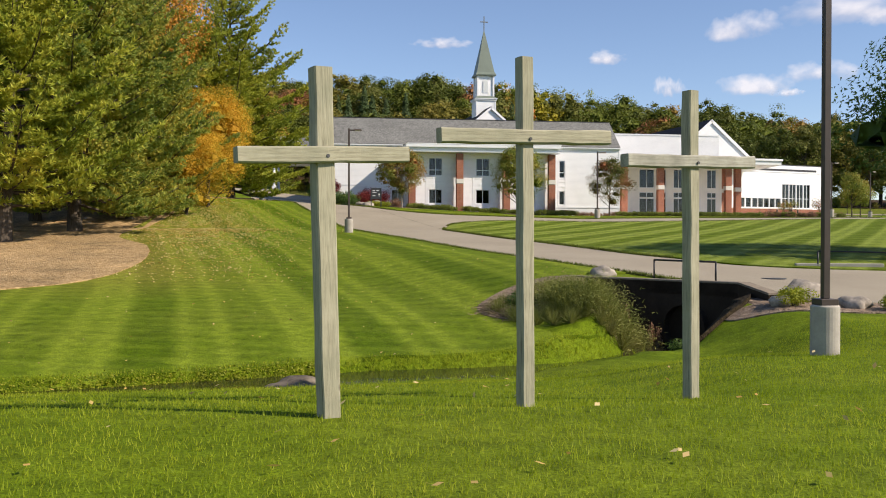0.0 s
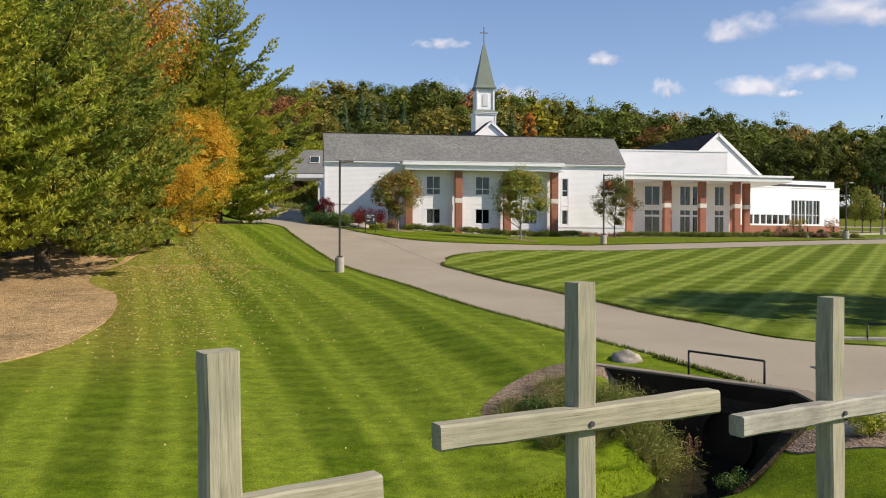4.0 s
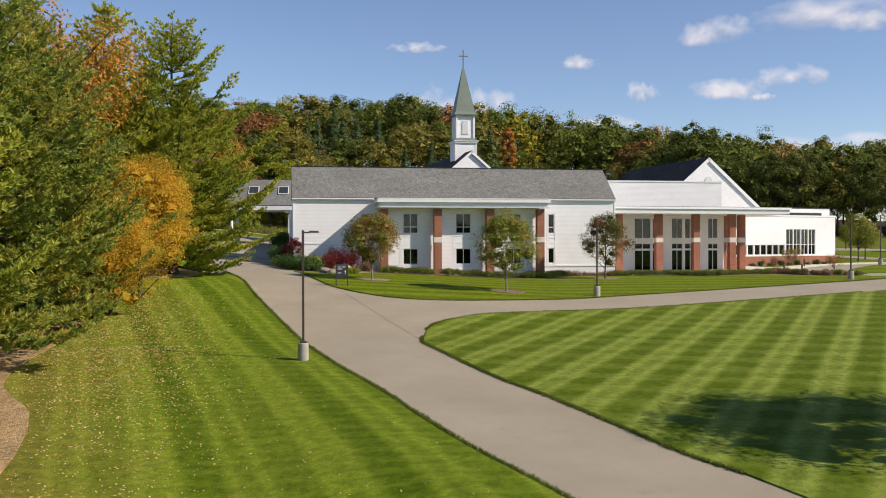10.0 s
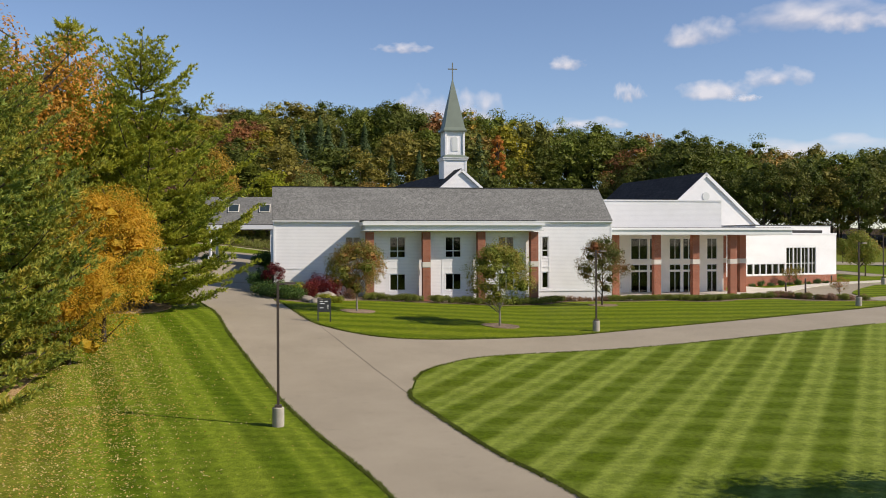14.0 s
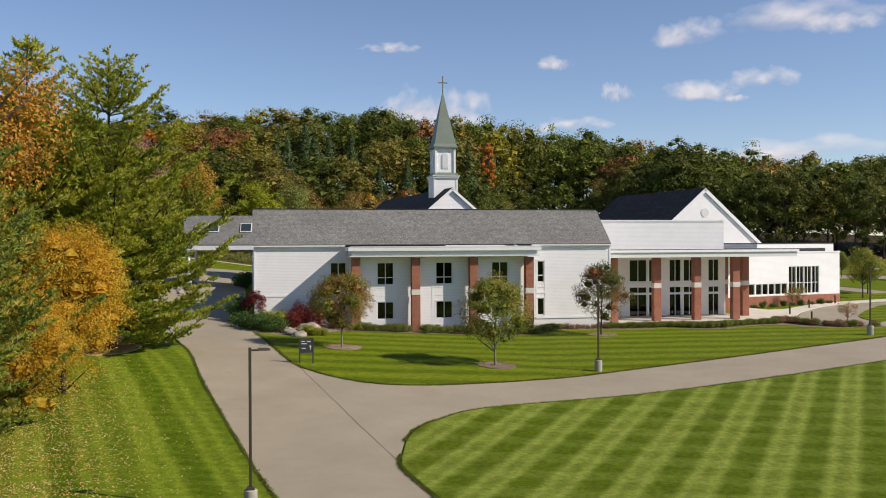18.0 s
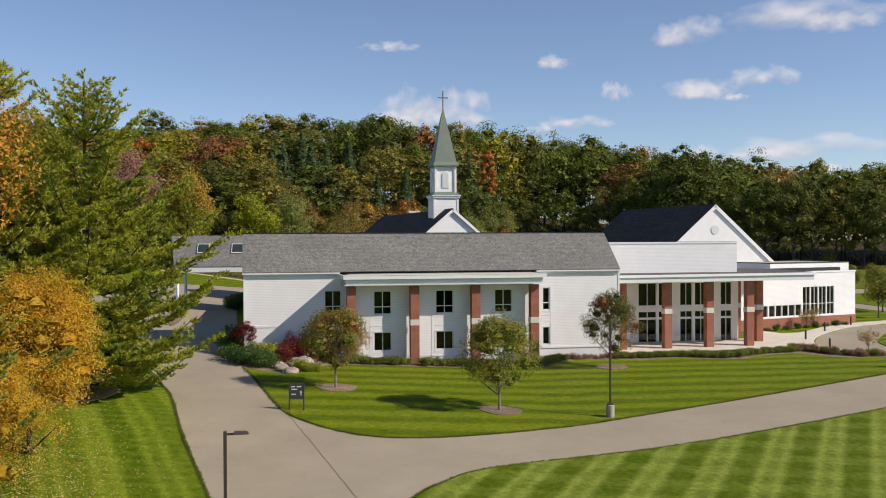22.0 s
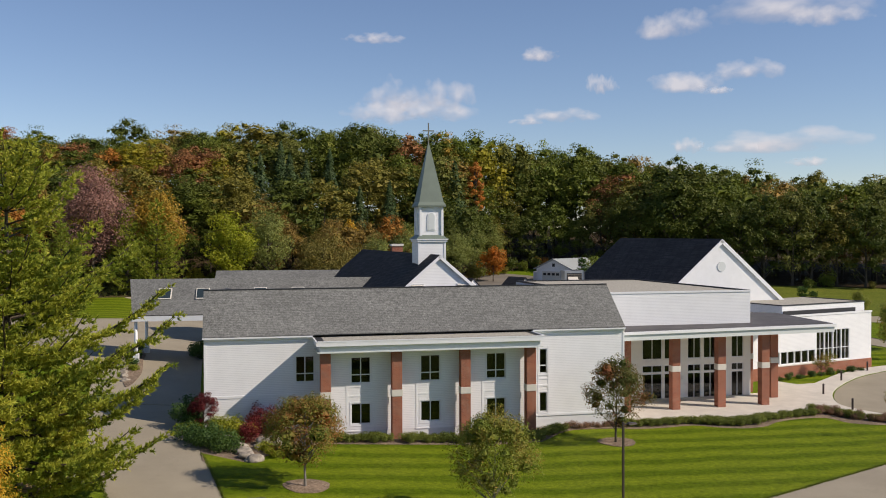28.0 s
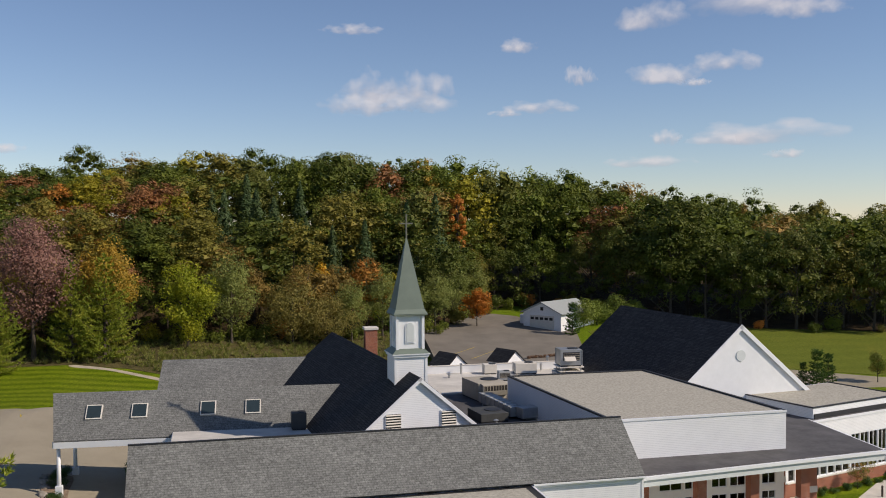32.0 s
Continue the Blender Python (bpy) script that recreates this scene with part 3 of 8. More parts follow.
def ground_np(x, y):
    x, y = np.asarray(x, float), np.asarray(y, float)
    soft = lambda yy: np.interp(yy, BASE_Y, BASE_Z)
    z = (soft(y - 3) + 2 * soft(y) + soft(y + 3)) / 4
    z = z + np.interp(y, SIDE_Y, SIDE_S) * np.clip(20 - x, 0, 34)
    # the wooded hill behind
    top = np.interp(x, [-120, 0, 40, 90, 140, 220], [12.5, 14, 12, 7, 2.5, 0])
    z = z + top * smoothstep((y - np.interp(x, [0, 34, 48], [82, 90, 112])) / 58)
    # the creek and the pit before the culvert
    d = np.full(np.broadcast(x, y).shape, 99.0)
    for (ax, ay), (bx, by) in zip(CREEK, CREEK[1:]):
        ux, uy = bx - ax, by - ay
        t = np.clip(((x - ax) * ux + (y - ay) * uy) / (ux * ux + uy * uy), 0, 1)
        d = np.minimum(d, np.hypot(x - ax - t * ux, y - ay - t * uy))
    w = WALL_B - WALL_A
    side = ((x - WALL_A.x) * -w.y + (y - WALL_A.y) * w.x) / w.length  # > 0: the road's side of the headwall
    near = smoothstep(np.interp(x, [p[0] for p in CREEK], [p[1] for p in CREEK]) - y + 0.5)
    z = z - (0.2 + 0.06 * near) * smoothstep((5.0 - d) / 3.6) * smoothstep((5 - x) / 4)
    # the lawn dips towards the creek, away from the drive's bank
    away = smoothstep((np.interp(y, [p[1] for p in LEFT_EDGE], [p[0] for p in LEFT_EDGE]) - x - 1.5) / 6.5)
    dip = np.interp(y, [-91.6, -83.5, -66, -60, -45], [0, 1, 1, 0.65, 0])
    south = dip ** (1 + 2.5 * smoothstep((x - 2) / 3)) * smoothstep((8.8 - x) / 3)
    z = z - 0.85 * (near * south + (1 - near) * away * dip)
    reach = np.interp(x, [3.0, 5.0, 6.6], [1.2, 1.25, 1.9]) + 0.25 * near * np.clip(3 - x, 0, 1)
    cut = smoothstep((reach - d) / (reach - 0.3)) * smoothstep((0.34 - side) / 0.24)
    z = z + cut * (np.interp(x, [3.5, 6.3], [-6.1, -5.95]) - z)
    along = ((x - WALL_A.x) * w.x + (y - WALL_A.y) * w.y) / w.length
    pit = smoothstep((3.3 + side) / 1.5) * smoothstep((0.34 - side) / 0.24) * smoothstep((along - 0.9) / 1.6) * smoothstep((w.length + 0.5 - along) / 0.9)
    z = z - pit * np.clip(z + 5.9, 0, 2)
    # low swells in the near lawn
    return z + 0.05 * np.sin(x * 0.45 + 1.0) * np.sin(y * 0.37) * smoothstep((12 - d * 0 - np.abs(y + 92)) / 8)


def ground(x, y):
    return float(ground_np(x, y))


def axis(*spans):
    out = []
    for a, b, s in spans:
        out += list(np.arange(a, b, s))
    return np.unique(np.round(out + [spans[-1][1]], 3))


gx = axis((-2500, -400, 300), (-400, -120, 40), (-120, -30, 6), (-30, -14, 1.5), (-14, 4, 0.5), (4, 10, 0.2), (10, 16, 0.5), (16, 60, 1.5), (60, 240, 6), (240, 400, 40), (400, 2500, 300))
gy = axis((-2500, -400, 300), (-400, -140, 40), (-140, -104, 4), (-104, -80, 0.5), (-80, -71, 0.2), (-71, -66, 0.5), (-66, 60, 1.5), (60, 180, 4), (180, 400, 30), (400, 2500, 300))
X, Y = np.meshgrid(gx, gy)
Z = ground_np(X, Y)
ny, nx = X.shape
ii = np.arange(ny * nx).reshape(ny, nx)
gf = np.stack([ii[:-1, :-1], ii[:-1, 1:], ii[1:, 1:], ii[1:, :-1]], -1).reshape(-1, 4)
g_ob = new("ground", big_mesh("ground", np.stack([X, Y, Z], -1).reshape(-1, 3), gf, [M_GROUND], smooth=True))
tagged(g_ob, "mown green grass ground with a creek cut through it", "ground", "", "structure")

import itertools
from mathutils.geometry import delaunay_2d_cdt


def curve(pts, closed=True, n=6):
    """A smooth line through the points."""
    out, k = [], len(pts)
    for i in range(k if closed else k - 1):
        g = lambda j: np.array(pts[j % k] if closed else pts[min(max(j, 0), k - 1)], float)
        p0, p1, p2, p3 = g(i - 1), g(i), g(i + 1), g(i + 2)
        for t in np.linspace(0, 1, n, endpoint=False):
            out.append(tuple(0.5 * (2 * p1 + (p2 - p0) * t + (2 * p0 - 5 * p1 + 4 * p2 - p3) * t * t + (3 * p1 - p0 - 3 * p2 + p3) * t ** 3)))
    return out if closed else out + [tuple(pts[-1])]


def inside(px, py, poly):
    hit = np.zeros(np.shape(px), bool)
    for (ax, ay), (bx, by) in zip(poly, poly[1:] + poly[:1]):
        if ay != by:
            hit ^= ((ay > py) != (by > py)) & (px < (bx - ax) * (py - ay) / (by - ay) + ax)
    return hit


def sheet(name, outline, lift, material, label, category, step=1.5, skirt=0.09, wander=0.0, kind="structure"):
    """A sheet that lies on the land within an outline, with a small edge down to it."""
    rnd = random.Random(name)
    outline = [(x + rnd.uniform(-wander, wander), y + rnd.uniform(-wander, wander)) for x, y in outline]
    xs, ys = [p[0] for p in outline], [p[1] for p in outline]
    px, py = np.meshgrid(np.arange(min(xs) + step / 2, max(xs), step), np.arange(min(ys) + step / 2, max(ys), step))
    keep = inside(px, py, outline)
    k = len(outline)
    pts = [Vector(p) for p in outline] + [Vector(p) for p in zip(px[keep].tolist(), py[keep].tolist())]
    v2, _, faces, *_ = delaunay_2d_cdt(pts, [(i, (i + 1) % k) for i in range(k)], [list(range(k))], 1, 1e-4)
    v = np.array([(p.x, p.y) for p in v2])
    z = ground_np(v[:, 0], v[:, 1]) + lift
    mb = MB()
    mb.v = [(a, b, c) for (a, b), c in zip(v.tolist(), z.tolist())]
    mb.f = [tuple(f) for f in faces]
    o = len(mb.v)
    for x, y in outline:
        mb.v += [(x, y, ground(x, y) + lift), (x, y, ground(x, y) + lift - skirt - 0.06)]
    mb.f += [(o + 2 * i, o + 2 * i + 1, o + 2 * ((i + 1) % k) + 1, o + 2 * ((i + 1) % k)) for i in range(k)]
    ob = structure(name, mb, material, label, category, smooth=False, fix=True, kind=kind)
    return ob


def edge_y(x):
    """The front of the woods."""
    return float(np.interp(x, [-140, -60, -25, 0, 20, 42, 50, 60, 76, 84, 96, 110, 125, 160, 230], [54, 70, 84, 92, 97, 102, 116, 124, 122, 106, 96, 92, 87, 78, 55]))


ISLAND_LOW = [(6.6, -38.9), (6.35, -40.8), (6.9, -44.2), (7.6, -48.2), (8.3, -51.4), (9.3, -54.8), (10.4, -59.5), (11.1, -62.8), (12.0, -65.2), (13.1, -68.6), (16, -70.6), (23, -72.4), (34, -74.5)]
ISLAND_TOP = [(74, -11), (60, -16.3), (44.6, -21.9), (34.9, -25.4), (25.4, -28.5), (17.5, -30.4), (12.1, -31.8), (9.4, -33.6), (7.9, -35.2), (7.05, -37.1)]
FRONT_LOW = [(0.05, -6.6), (0.7, -10), (1.34, -14.1), (2.5, -21.0), (3.8, -23.4), (5.3, -25.0), (7.2, -26.1), (9.9, -26.45), (13.5, -25.95), (18.9, -24.4), (31.8, -19.6), (44.1, -14.5), (52.5, -10.9), (58.5, -7.6)]

road = curve(LEFT_EDGE, False) + [(-7.2, -4), (-8.6, 4), (-9.6, 14), (-13, 20), (-30, 22), (-45, 24), (-46, 40), (-24, 46.2), (-16.4, 48.2), (-11.1, 49.4), (-3.8, 53.2), (3.5, 55.5), (3.5, 64.5), (9, 66.5), (9, 53), (-1.6, 50), (-1.4, 30), (-1.2, 10), (-0.4, -2.5)] \
    + curve(FRONT_LOW, False) + [(64, -1), (80, 4), (90, -4), (90, -14)] + curve(ISLAND_TOP, False) + curve(ISLAND_LOW, False) \
    + [(60, -80), (60, -88), (34, -83.5), (22, -81.8), (14.2, -80.6)]
sheet("road", road, 0.02, M_ROAD, "worn tan-grey asphalt drive that forks round the lawns", "road", 2.0)
west = curve(LEFT_EDGE[2:], False) + [(-8.6, -9.6), (-11.4, -11.5), (-12.6, -18), (-12.4, -30), (-13.1, -42), (-13.0, -48.5), (-11.0, -53.4), (-10.1, -57.8), (-10.1, -61.7), (-11.1, -65.8), (-13.7, -69.2), (-17.5, -73.0), (-30, -75.5)] \
    + curve([(-30, -85.5), (-18, -84.1), (-9, -82.6), (-5.6, -81.6), (-3, -80.7), (-0.9, -80.1), (1.3, -79.8), (3.4, -79.2), (4.9, -78.3), (4.0, -77.5), (2.7, -76.5), (2.4, -74.6), (3.4, -73.0), (4.7, -72.1)], False)
sheet("lawn_west", [(x - 0.12 if i < 55 else x, y) for i, (x, y) in enumerate(west)], 0.06, M_LAWN_W, "striped mown lawn with a scatter of yellow leaves", "lawn", 1.2, wander=0.03)
island = curve(ISLAND_LOW, False) + [(60, -77), (76, -40)] + curve(ISLAND_TOP, False)
sheet("lawn_island", [(x + (0.12 if x < 10 else 0), y) for x, y in island], 0.07, M_LAWN_I, "lawn mown in a diamond pattern between the drives", "lawn", 1.5, wander=0.03)
front = curve(FRONT_LOW, False) + curve([(56.5, -5.0), (52.5, -4.7), (49.6, -3.4), (48.8, -1.2), (46, -1.2), (43.9, -1.9), (42.3, -3.0), (40.2, -3.2), (38.2, -2.3), (37, -1.5), (34, -1.8), (31, -1.5), (28.5, -1.2), (26.5, -1.6), (24.3, -3.8), (22.5, -4.4), (13, -4.4), (7.4, -4.6), (5.2, -7.4), (3.0, -9.0)], False)
sheet("lawn_front", front, 0.07, M_LAWN_F, "mown lawn in front of the church", "lawn", 1.2, wander=0.03)
sheet("bed_north", curve([(-12.4, -18), (-11.8, -30), (-12.6, -42), (-12.5, -48.5), (-10.3, -53.3), (-9.5, -57.8), (-9.5, -61.7), (-10.4, -65.4), (-12.9, -68.5), (-17, -72.3), (-31, -75.6), (-60, -79), (-60, -12), (-14, -11)], True, 5), 0.10, M_NEEDLES, "tan bed of fallen pine needles under the pines", "pine straw", 1.6, wander=0.03)
sheet("bed_pine", curve([(-8.0, -13.0), (-7.4, -16.4), (-8.6, -19), (-12, -20), (-13.5, -15), (-11, -10.5)], True, 5), 0.12, M_NEEDLES, "tan needle litter round the tall pine", "pine straw", 1.0, wander=0.05)
sheet("bed_wall", [(-0.35, -2.2)] + curve([(0.2, -8.4), (2.6, -8.6), (4.4, -6.9), (6.8, -4.4), (13, -4.2), (22.5, -4.2), (24.4, -3.5), (26.5, -1.4), (28.5, -1.0), (32.6, -1.3)], False) + [(32.6, 0.3), (-0.35, 0.3)], 0.06, M_MULCH, "bark mulch planting bed along the church wall", "mulch", 1.0)
sheet("bed_hedge", curve([(31.5, -1.7), (34, -2.0), (37, -1.7), (38.2, -2.5), (40.2, -3.4), (42.3, -3.2), (43.9, -2.1), (46, -1.4), (48.8, -1.4), (49.6, -3.6), (52.5, -4.9), (56.5, -5.2), (57, -3.4), (54, -2.6), (52.6, -0.6), (50.6, 1.9), (49, 1.0), (46, 0.2), (43.5, -0.3), (41.5, -1.2), (39.5, -1.3), (37.5, -0.2), (34, -0.4), (31.5, -0.2)], True, 4), 0.075, M_MULCH, "mulch bed under a clipped hedge", "mulch", 0.8)
walkway = [(32.7, -0.4), (34, -0.5), (37.5, -0.3), (39.5, -1.4), (41.5, -1.3), (43.5, -0.4), (46, 0.1), (49, 0.9), (50.6, 1.8), (52.8, -0.6)] + curve([(54.4, -1.0), (53.4, 1.6), (53.5, 3.8), (55.4, 7.2), (58.4, 10.5), (63.5, 14.6), (68.6, 17.1), (76, 19.5)], False) + [(76, 21.3), (68, 19.0), (62.4, 16.3), (57.0, 12.3), (54.9, 12.0), (53.5, 14.6), (52.5, 14.6), (51, 9), (32.7, 9)]
sheet("pavement", walkway, 0.09, M_CONC, "pale concrete walk under the portico", "pavement", 1.5)
sheet("woodland_floor", [(x, edge_y(x) - 1.5) for x in range(-130, 231, 6)] + [(230, 240), (-130, 240)], 0.1, M_FOREST, "dark leaf litter under the woods", "leaf litter", 6.0)
sheet("rear_drive", [(-46, 22.5), (-46, 41), (-24, 46.6), (-16.4, 48.4), (-11.1, 49.6), (-3.8, 53.3), (-0.6, 52), (-0.6, 6.5), (-7.0, 6.5), (-9.4, 14), (-13, 19.6), (-30, 21.8)], 0.07, M_ROAD, "tan-grey asphalt drive under the carport and beside the church", "drive", 2.0)
sheet("turning_circle", curve([(54.5, -0.9), (53.45, 1.6), (53.6, 3.8), (55.5, 7.1), (58.5, 10.4), (63.6, 14.4), (68.7, 16.9)], False) + [(80, 19.5), (92, 14), (90, -6), (66, -4), (57.5, -4.6)], 0.03, M_ROAD, "tan-grey asphalt turning circle before the entrance", "drive", 2.0)
sheet("lawn_circle", curve([(60.6, 4.5), (66.8, 11.2), (72, 14.7), (80, 14), (80, 6), (72, 3), (61.7, 0.5), (59.2, -0.6)], True, 5), 0.1, M_LAWN_F, "small kerbed lawn in the turning circle", "lawn", 2.0)
sheet("lawn_wing", curve([(55.2, 12.5), (57.0, 12.6), (62.4, 16.6), (68, 19.4), (76, 21.6), (82, 26), (76, 28), (66, 22)], True, 5), 0.06, M_LAWN_F, "narrow lawn and bed along the brick wing", "lawn", 1.5)
sheet("lawn_rear", [(-26, 46.6), (-16.4, 48.5), (-11.1, 49.7), (-3.8, 53.5), (3.4, 56), (3.4, 64.4), (-0.9, 68.6), (-6.4, 72.6), (-13, 73.4), (-22, 73.4), (-34, 66)], 0.05, M_LAWN_F, "mown lawn beside the rear car park", "lawn", 2.0, wander=0.1)
sheet("scrub", [(-48, 60), (-34, 66.2), (-22, 73.6), (-13, 73.6), (-6.4, 73.0), (-0.9, 69.0), (3.6, 65.0), (9.2, 66.8), (15, 54), (33, 54), (35, 80), (38, 101), (20, 97), (0, 92), (-25, 84), (-48, 75)], 0.045, M_SCRUB, "rough brown and olive scrub before the woods", "scrub", 3.0, wander=0.3)
sheet("path", curve([(-13.2, 73.6), (-8.6, 72.4), (-3.8, 69.0), (-0.6, 66.6), (3.5, 64.2), (3.5, 62.6), (-1.0, 65.3), (-4.4, 68.0), (-8.8, 71.2), (-13, 72.3)], True, 4), 0.08, M_PATH, "pale gravel path across the rear lawn", "path", 1.5)
sheet("playing_field", [(67, 61), (85, 64.5), (95.5, 57.8), (150, 40), (235, 30), (235, 52), (160, 77), (125, 86.5), (110, 91.5), (96, 95.5), (84, 105), (74, 101), (67.5, 96), (67, 80)], 0.05, M_FIELD, "wide olive-green playing field", "field", 5.0)
sheet("bed_carport", curve([(-8.5, 25.4), (-8.3, 22), (-7.7, 18.5), (-7.2, 14.5), (-6.6, 11.4), (-6.0, 14.2), (-5.9, 17.5), (-6.2, 21.6), (-6.4, 25.0)], True, 4), 0.12, M_MULCH, "mulch island edged with stones under the carport", "mulch", 0.8)
sheet("car_park", [(33, 52), (40, 118), (48, 121), (60, 114), (66, 98), (60, 78), (66, 60), (60, 50)], 0.04, M_LOT, "grey asphalt car park behind the church", "car park", 3.0)
sheet("far_drive", [(64, 53), (66, 60), (85.5, 63.6), (95.2, 56.7), (140, 41.5), (235, 30), (235, 24), (140, 35), (91, 51.4), (80.4, 52), (84, 30), (80, 29), (74, 48)], 0.04, M_ROAD, "pale drive beside the playing field", "road", 4.0)

# Dark sheet over the pit floor: mud and the headwall's shade in one colour.
sheet("creek_mud", curve([(5.3, -78.9), (6.2, -80.0), (7.8, -79.4), (8.7, -78.4), (8.7, -77.5), (7.3, -75.3), (6.3, -73.8), (6.1, -75.4), (6.1, -77.0), (5.6, -78.1)], True, 5), 0.13, M_MUD, "brown mud before the culvert pipe, darkened for the pit's shade", "mud", 0.45)

# creek water
xs = np.linspace(-40, 7.9, 80)
mb = MB()
cy = lambda x: float(np.interp(x, [p[0] for p in CREEK], [p[1] for p in CREEK]))
for a, b in zip(xs, xs[1:]):
    mb.add([(a, cy(a) - 1.5, -5.52), (b, cy(b) - 1.5, -5.52), (b, cy(b) + 1.5, -5.52), (a, cy(a) + 1.5, -5.52)], [(0, 1, 2, 3)])
structure("water", mb, M_WATER, "dark shallow creek water between grass banks", "water", fix=False)


# ---- the church ----
church = thing("church_building", (16, 0, 0), "white clapboard church with grey roofs, brick columns and a green spire", "church")


def panel(m, x0, z0, x1, z1, y0, y1, holes):
    """A plate from (x0, z0) to (x1, z1) between depths y0 and y1 with openings (x0, z0, x1, z1), as one closed mesh."""
    us = sorted({x0, x1, *[h[0] for h in holes], *[h[2] for h in holes]})
    zs = sorted({z0, z1, *[h[1] for h in holes], *[h[3] for h in holes]})
    mb, at = MB(m), {}
    nu, nz = len(us) - 1, len(zs) - 1
    solid = lambda i, j: 0 <= i < nu and 0 <= j < nz and not any(h[0] <= (us[i] + us[i + 1]) / 2 <= h[2] and h[1] <= (zs[j] + zs[j + 1]) / 2 <= h[3] for h in holes)

    def vert(i, j, back):
        if (i, j, back) not in at:
            at[i, j, back] = len(mb.v)
            mb.v.append(tuple(m @ Vector((us[i], y1 if back else y0, zs[j]))))
        return at[i, j, back]

    for i in range(nu):
        for j in range(nz):
            if not solid(i, j):
                continue
            q = lambda *c: mb.f.append(tuple(vert(*k) for k in c))
            q((i, j, 0), (i + 1, j, 0), (i + 1, j + 1, 0), (i, j + 1, 0))
            q((i + 1, j, 1), (i, j, 1), (i, j + 1, 1), (i + 1, j + 1, 1))
            if not solid(i - 1, j):
                q((i, j, 1), (i, j, 0), (i, j + 1, 0), (i, j + 1, 1))
            if not solid(i + 1, j):
                q((i + 1, j, 0), (i + 1, j, 1), (i + 1, j + 1, 1), (i + 1, j + 1, 0))
            if not solid(i, j - 1):
                q((i, j, 1), (i + 1, j, 1), (i + 1, j, 0), (i, j, 0))
            if not solid(i, j + 1):
                q((i, j + 1, 0), (i + 1, j + 1, 0), (i + 1, j + 1, 1), (i, j + 1, 1))
    return mb


def wall(name, m, length, z0, z1, holes=(), thick=0.25, material=None, parent=None, label=""):
    """A wall along local x with openings through it; local y runs into the building."""
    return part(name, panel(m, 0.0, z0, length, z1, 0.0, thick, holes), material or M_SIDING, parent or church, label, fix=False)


def window(m, x0, z0, x1, z1, bars_x=(), bars_z=(), frame_w=0.07, deep=0.12, casing=0.0, name="window", parent=None):
    """A window set 5 cm behind the wall's face: a frame with bars, its panes and an optional outer casing and sill."""
    f = frame_w
    xs, zs = [x0, *bars_x, x1], [z0, *bars_z, z1]
    inset = lambda v, ends, s: v + s * (f if v in ends else f / 2)
    lights = [(inset(a, (x0,), 1), inset(c, (z0,), 1), inset(b, (x1,), -1), inset(d, (z1,), -1)) for a, b in zip(xs, xs[1:]) for c, d in zip(zs, zs[1:])]
    w = part(name, panel(m, x0, z0, x1, z1, 0.05, 0.05 + deep, lights), M_WHITE, parent or church, fix=False)
    if casing:
        c = casing
        part("casing", panel(m, x0 - c, z0 - c, x1 + c, z1 + c, -0.018, 0.049, [(x0, z0, x1, z1)]), M_WHITE, w, fix=False)
        part("sill", MB(m).box(x0 - c - 0.03, -0.035, z0 - c - 0.04, x1 + c + 0.03, 0.0, z0 - c), M_WHITE, w, fix=False)
    for a, c, b, d in lights:
        p = part("pane", MB(m).box(a - 0.005, 0.10, c - 0.005, b + 0.005, 0.108, d + 0.005), M_GLASS, w, "dark window glass", fix=False)
        p.visible_shadow = False
    return w


# main block: front wall with the window bay
FRONT = Matrix()
UP, LOW = (4.2, 6.12), (1.24, 2.76)
main_holes = [(6.46, UP[0], 7.84, UP[1]), (6.46, LOW[0], 7.84, LOW[1]), (25.02, UP[0], 25.66, UP[1]), (25.02, LOW[0], 25.66, LOW[1])]
wall("front_wall", FRONT, 32.0, 0.95, 7.45, main_holes + [(9.3, 0.95, 23.3, 7.05)])
for b in (
    (0.02, 0.02, -1.2, 9.3, 0.24, 0.95),
    (23.3, 0.02, -1.2, 31.98, 0.24, 0.95)):
    part("foundation", MB().box(*b), M_BASEWALL, church, fix=False)
for b in (
    (0, -0.04, 0.93, 9.3, 0.0, 1.1),
    (23.3, -0.04, 0.93, 32, 0.0, 1.1),
    (0, -0.035, 3.2, 6.2, 0.0, 3.38),
    (0, -0.035, 1.1, 0.16, 0, 7.4),
    (31.84, -0.035, 1.1, 32, 0, 7.4),
    (24.9, -0.03, 1.1, 24.98, 0, 6.3),
    (25.72, -0.03, 1.1, 25.8, 0, 6.3),
    (24.98, -0.03, 3.2, 25.72, 0, 3.35),
    (24.98, -0.03, 3.75, 25.72, 0, 3.85)):
    part("base_trim", MB().box(*b), M_WHITE, church, fix=False)
BAY = pose(0, -1.5, 0)
bays = [(10.31, 11.77), (15.42, 16.91), (20.4, 21.9)]
bay_holes = [h for a, b in bays for h in ((a, UP[0], b, UP[1]), (a, LOW[0], b, LOW[1]))]
wall("bay_wall", BAY @ pose(8.9, 0, 0), 14.8, 0.75, 7.05, [(a - 8.9, b, c - 8.9, d) for a, b, c, d in bay_holes])
part("bay_side_wall", MB().box(8.9, -1.25, 0.75, 9.15, 0.0, 7.05), M_SIDING, church, "", fix=False)
part("bay_side_wall", MB().box(23.45, -1.25, 0.75, 23.7, 0.0, 7.05), M_SIDING, church, "", fix=False)
part("bay_foundation", MB().box(8.92, -1.48, -1.0, 23.68, -0.1, 0.75), M_BASEWALL, church, "", fix=False)
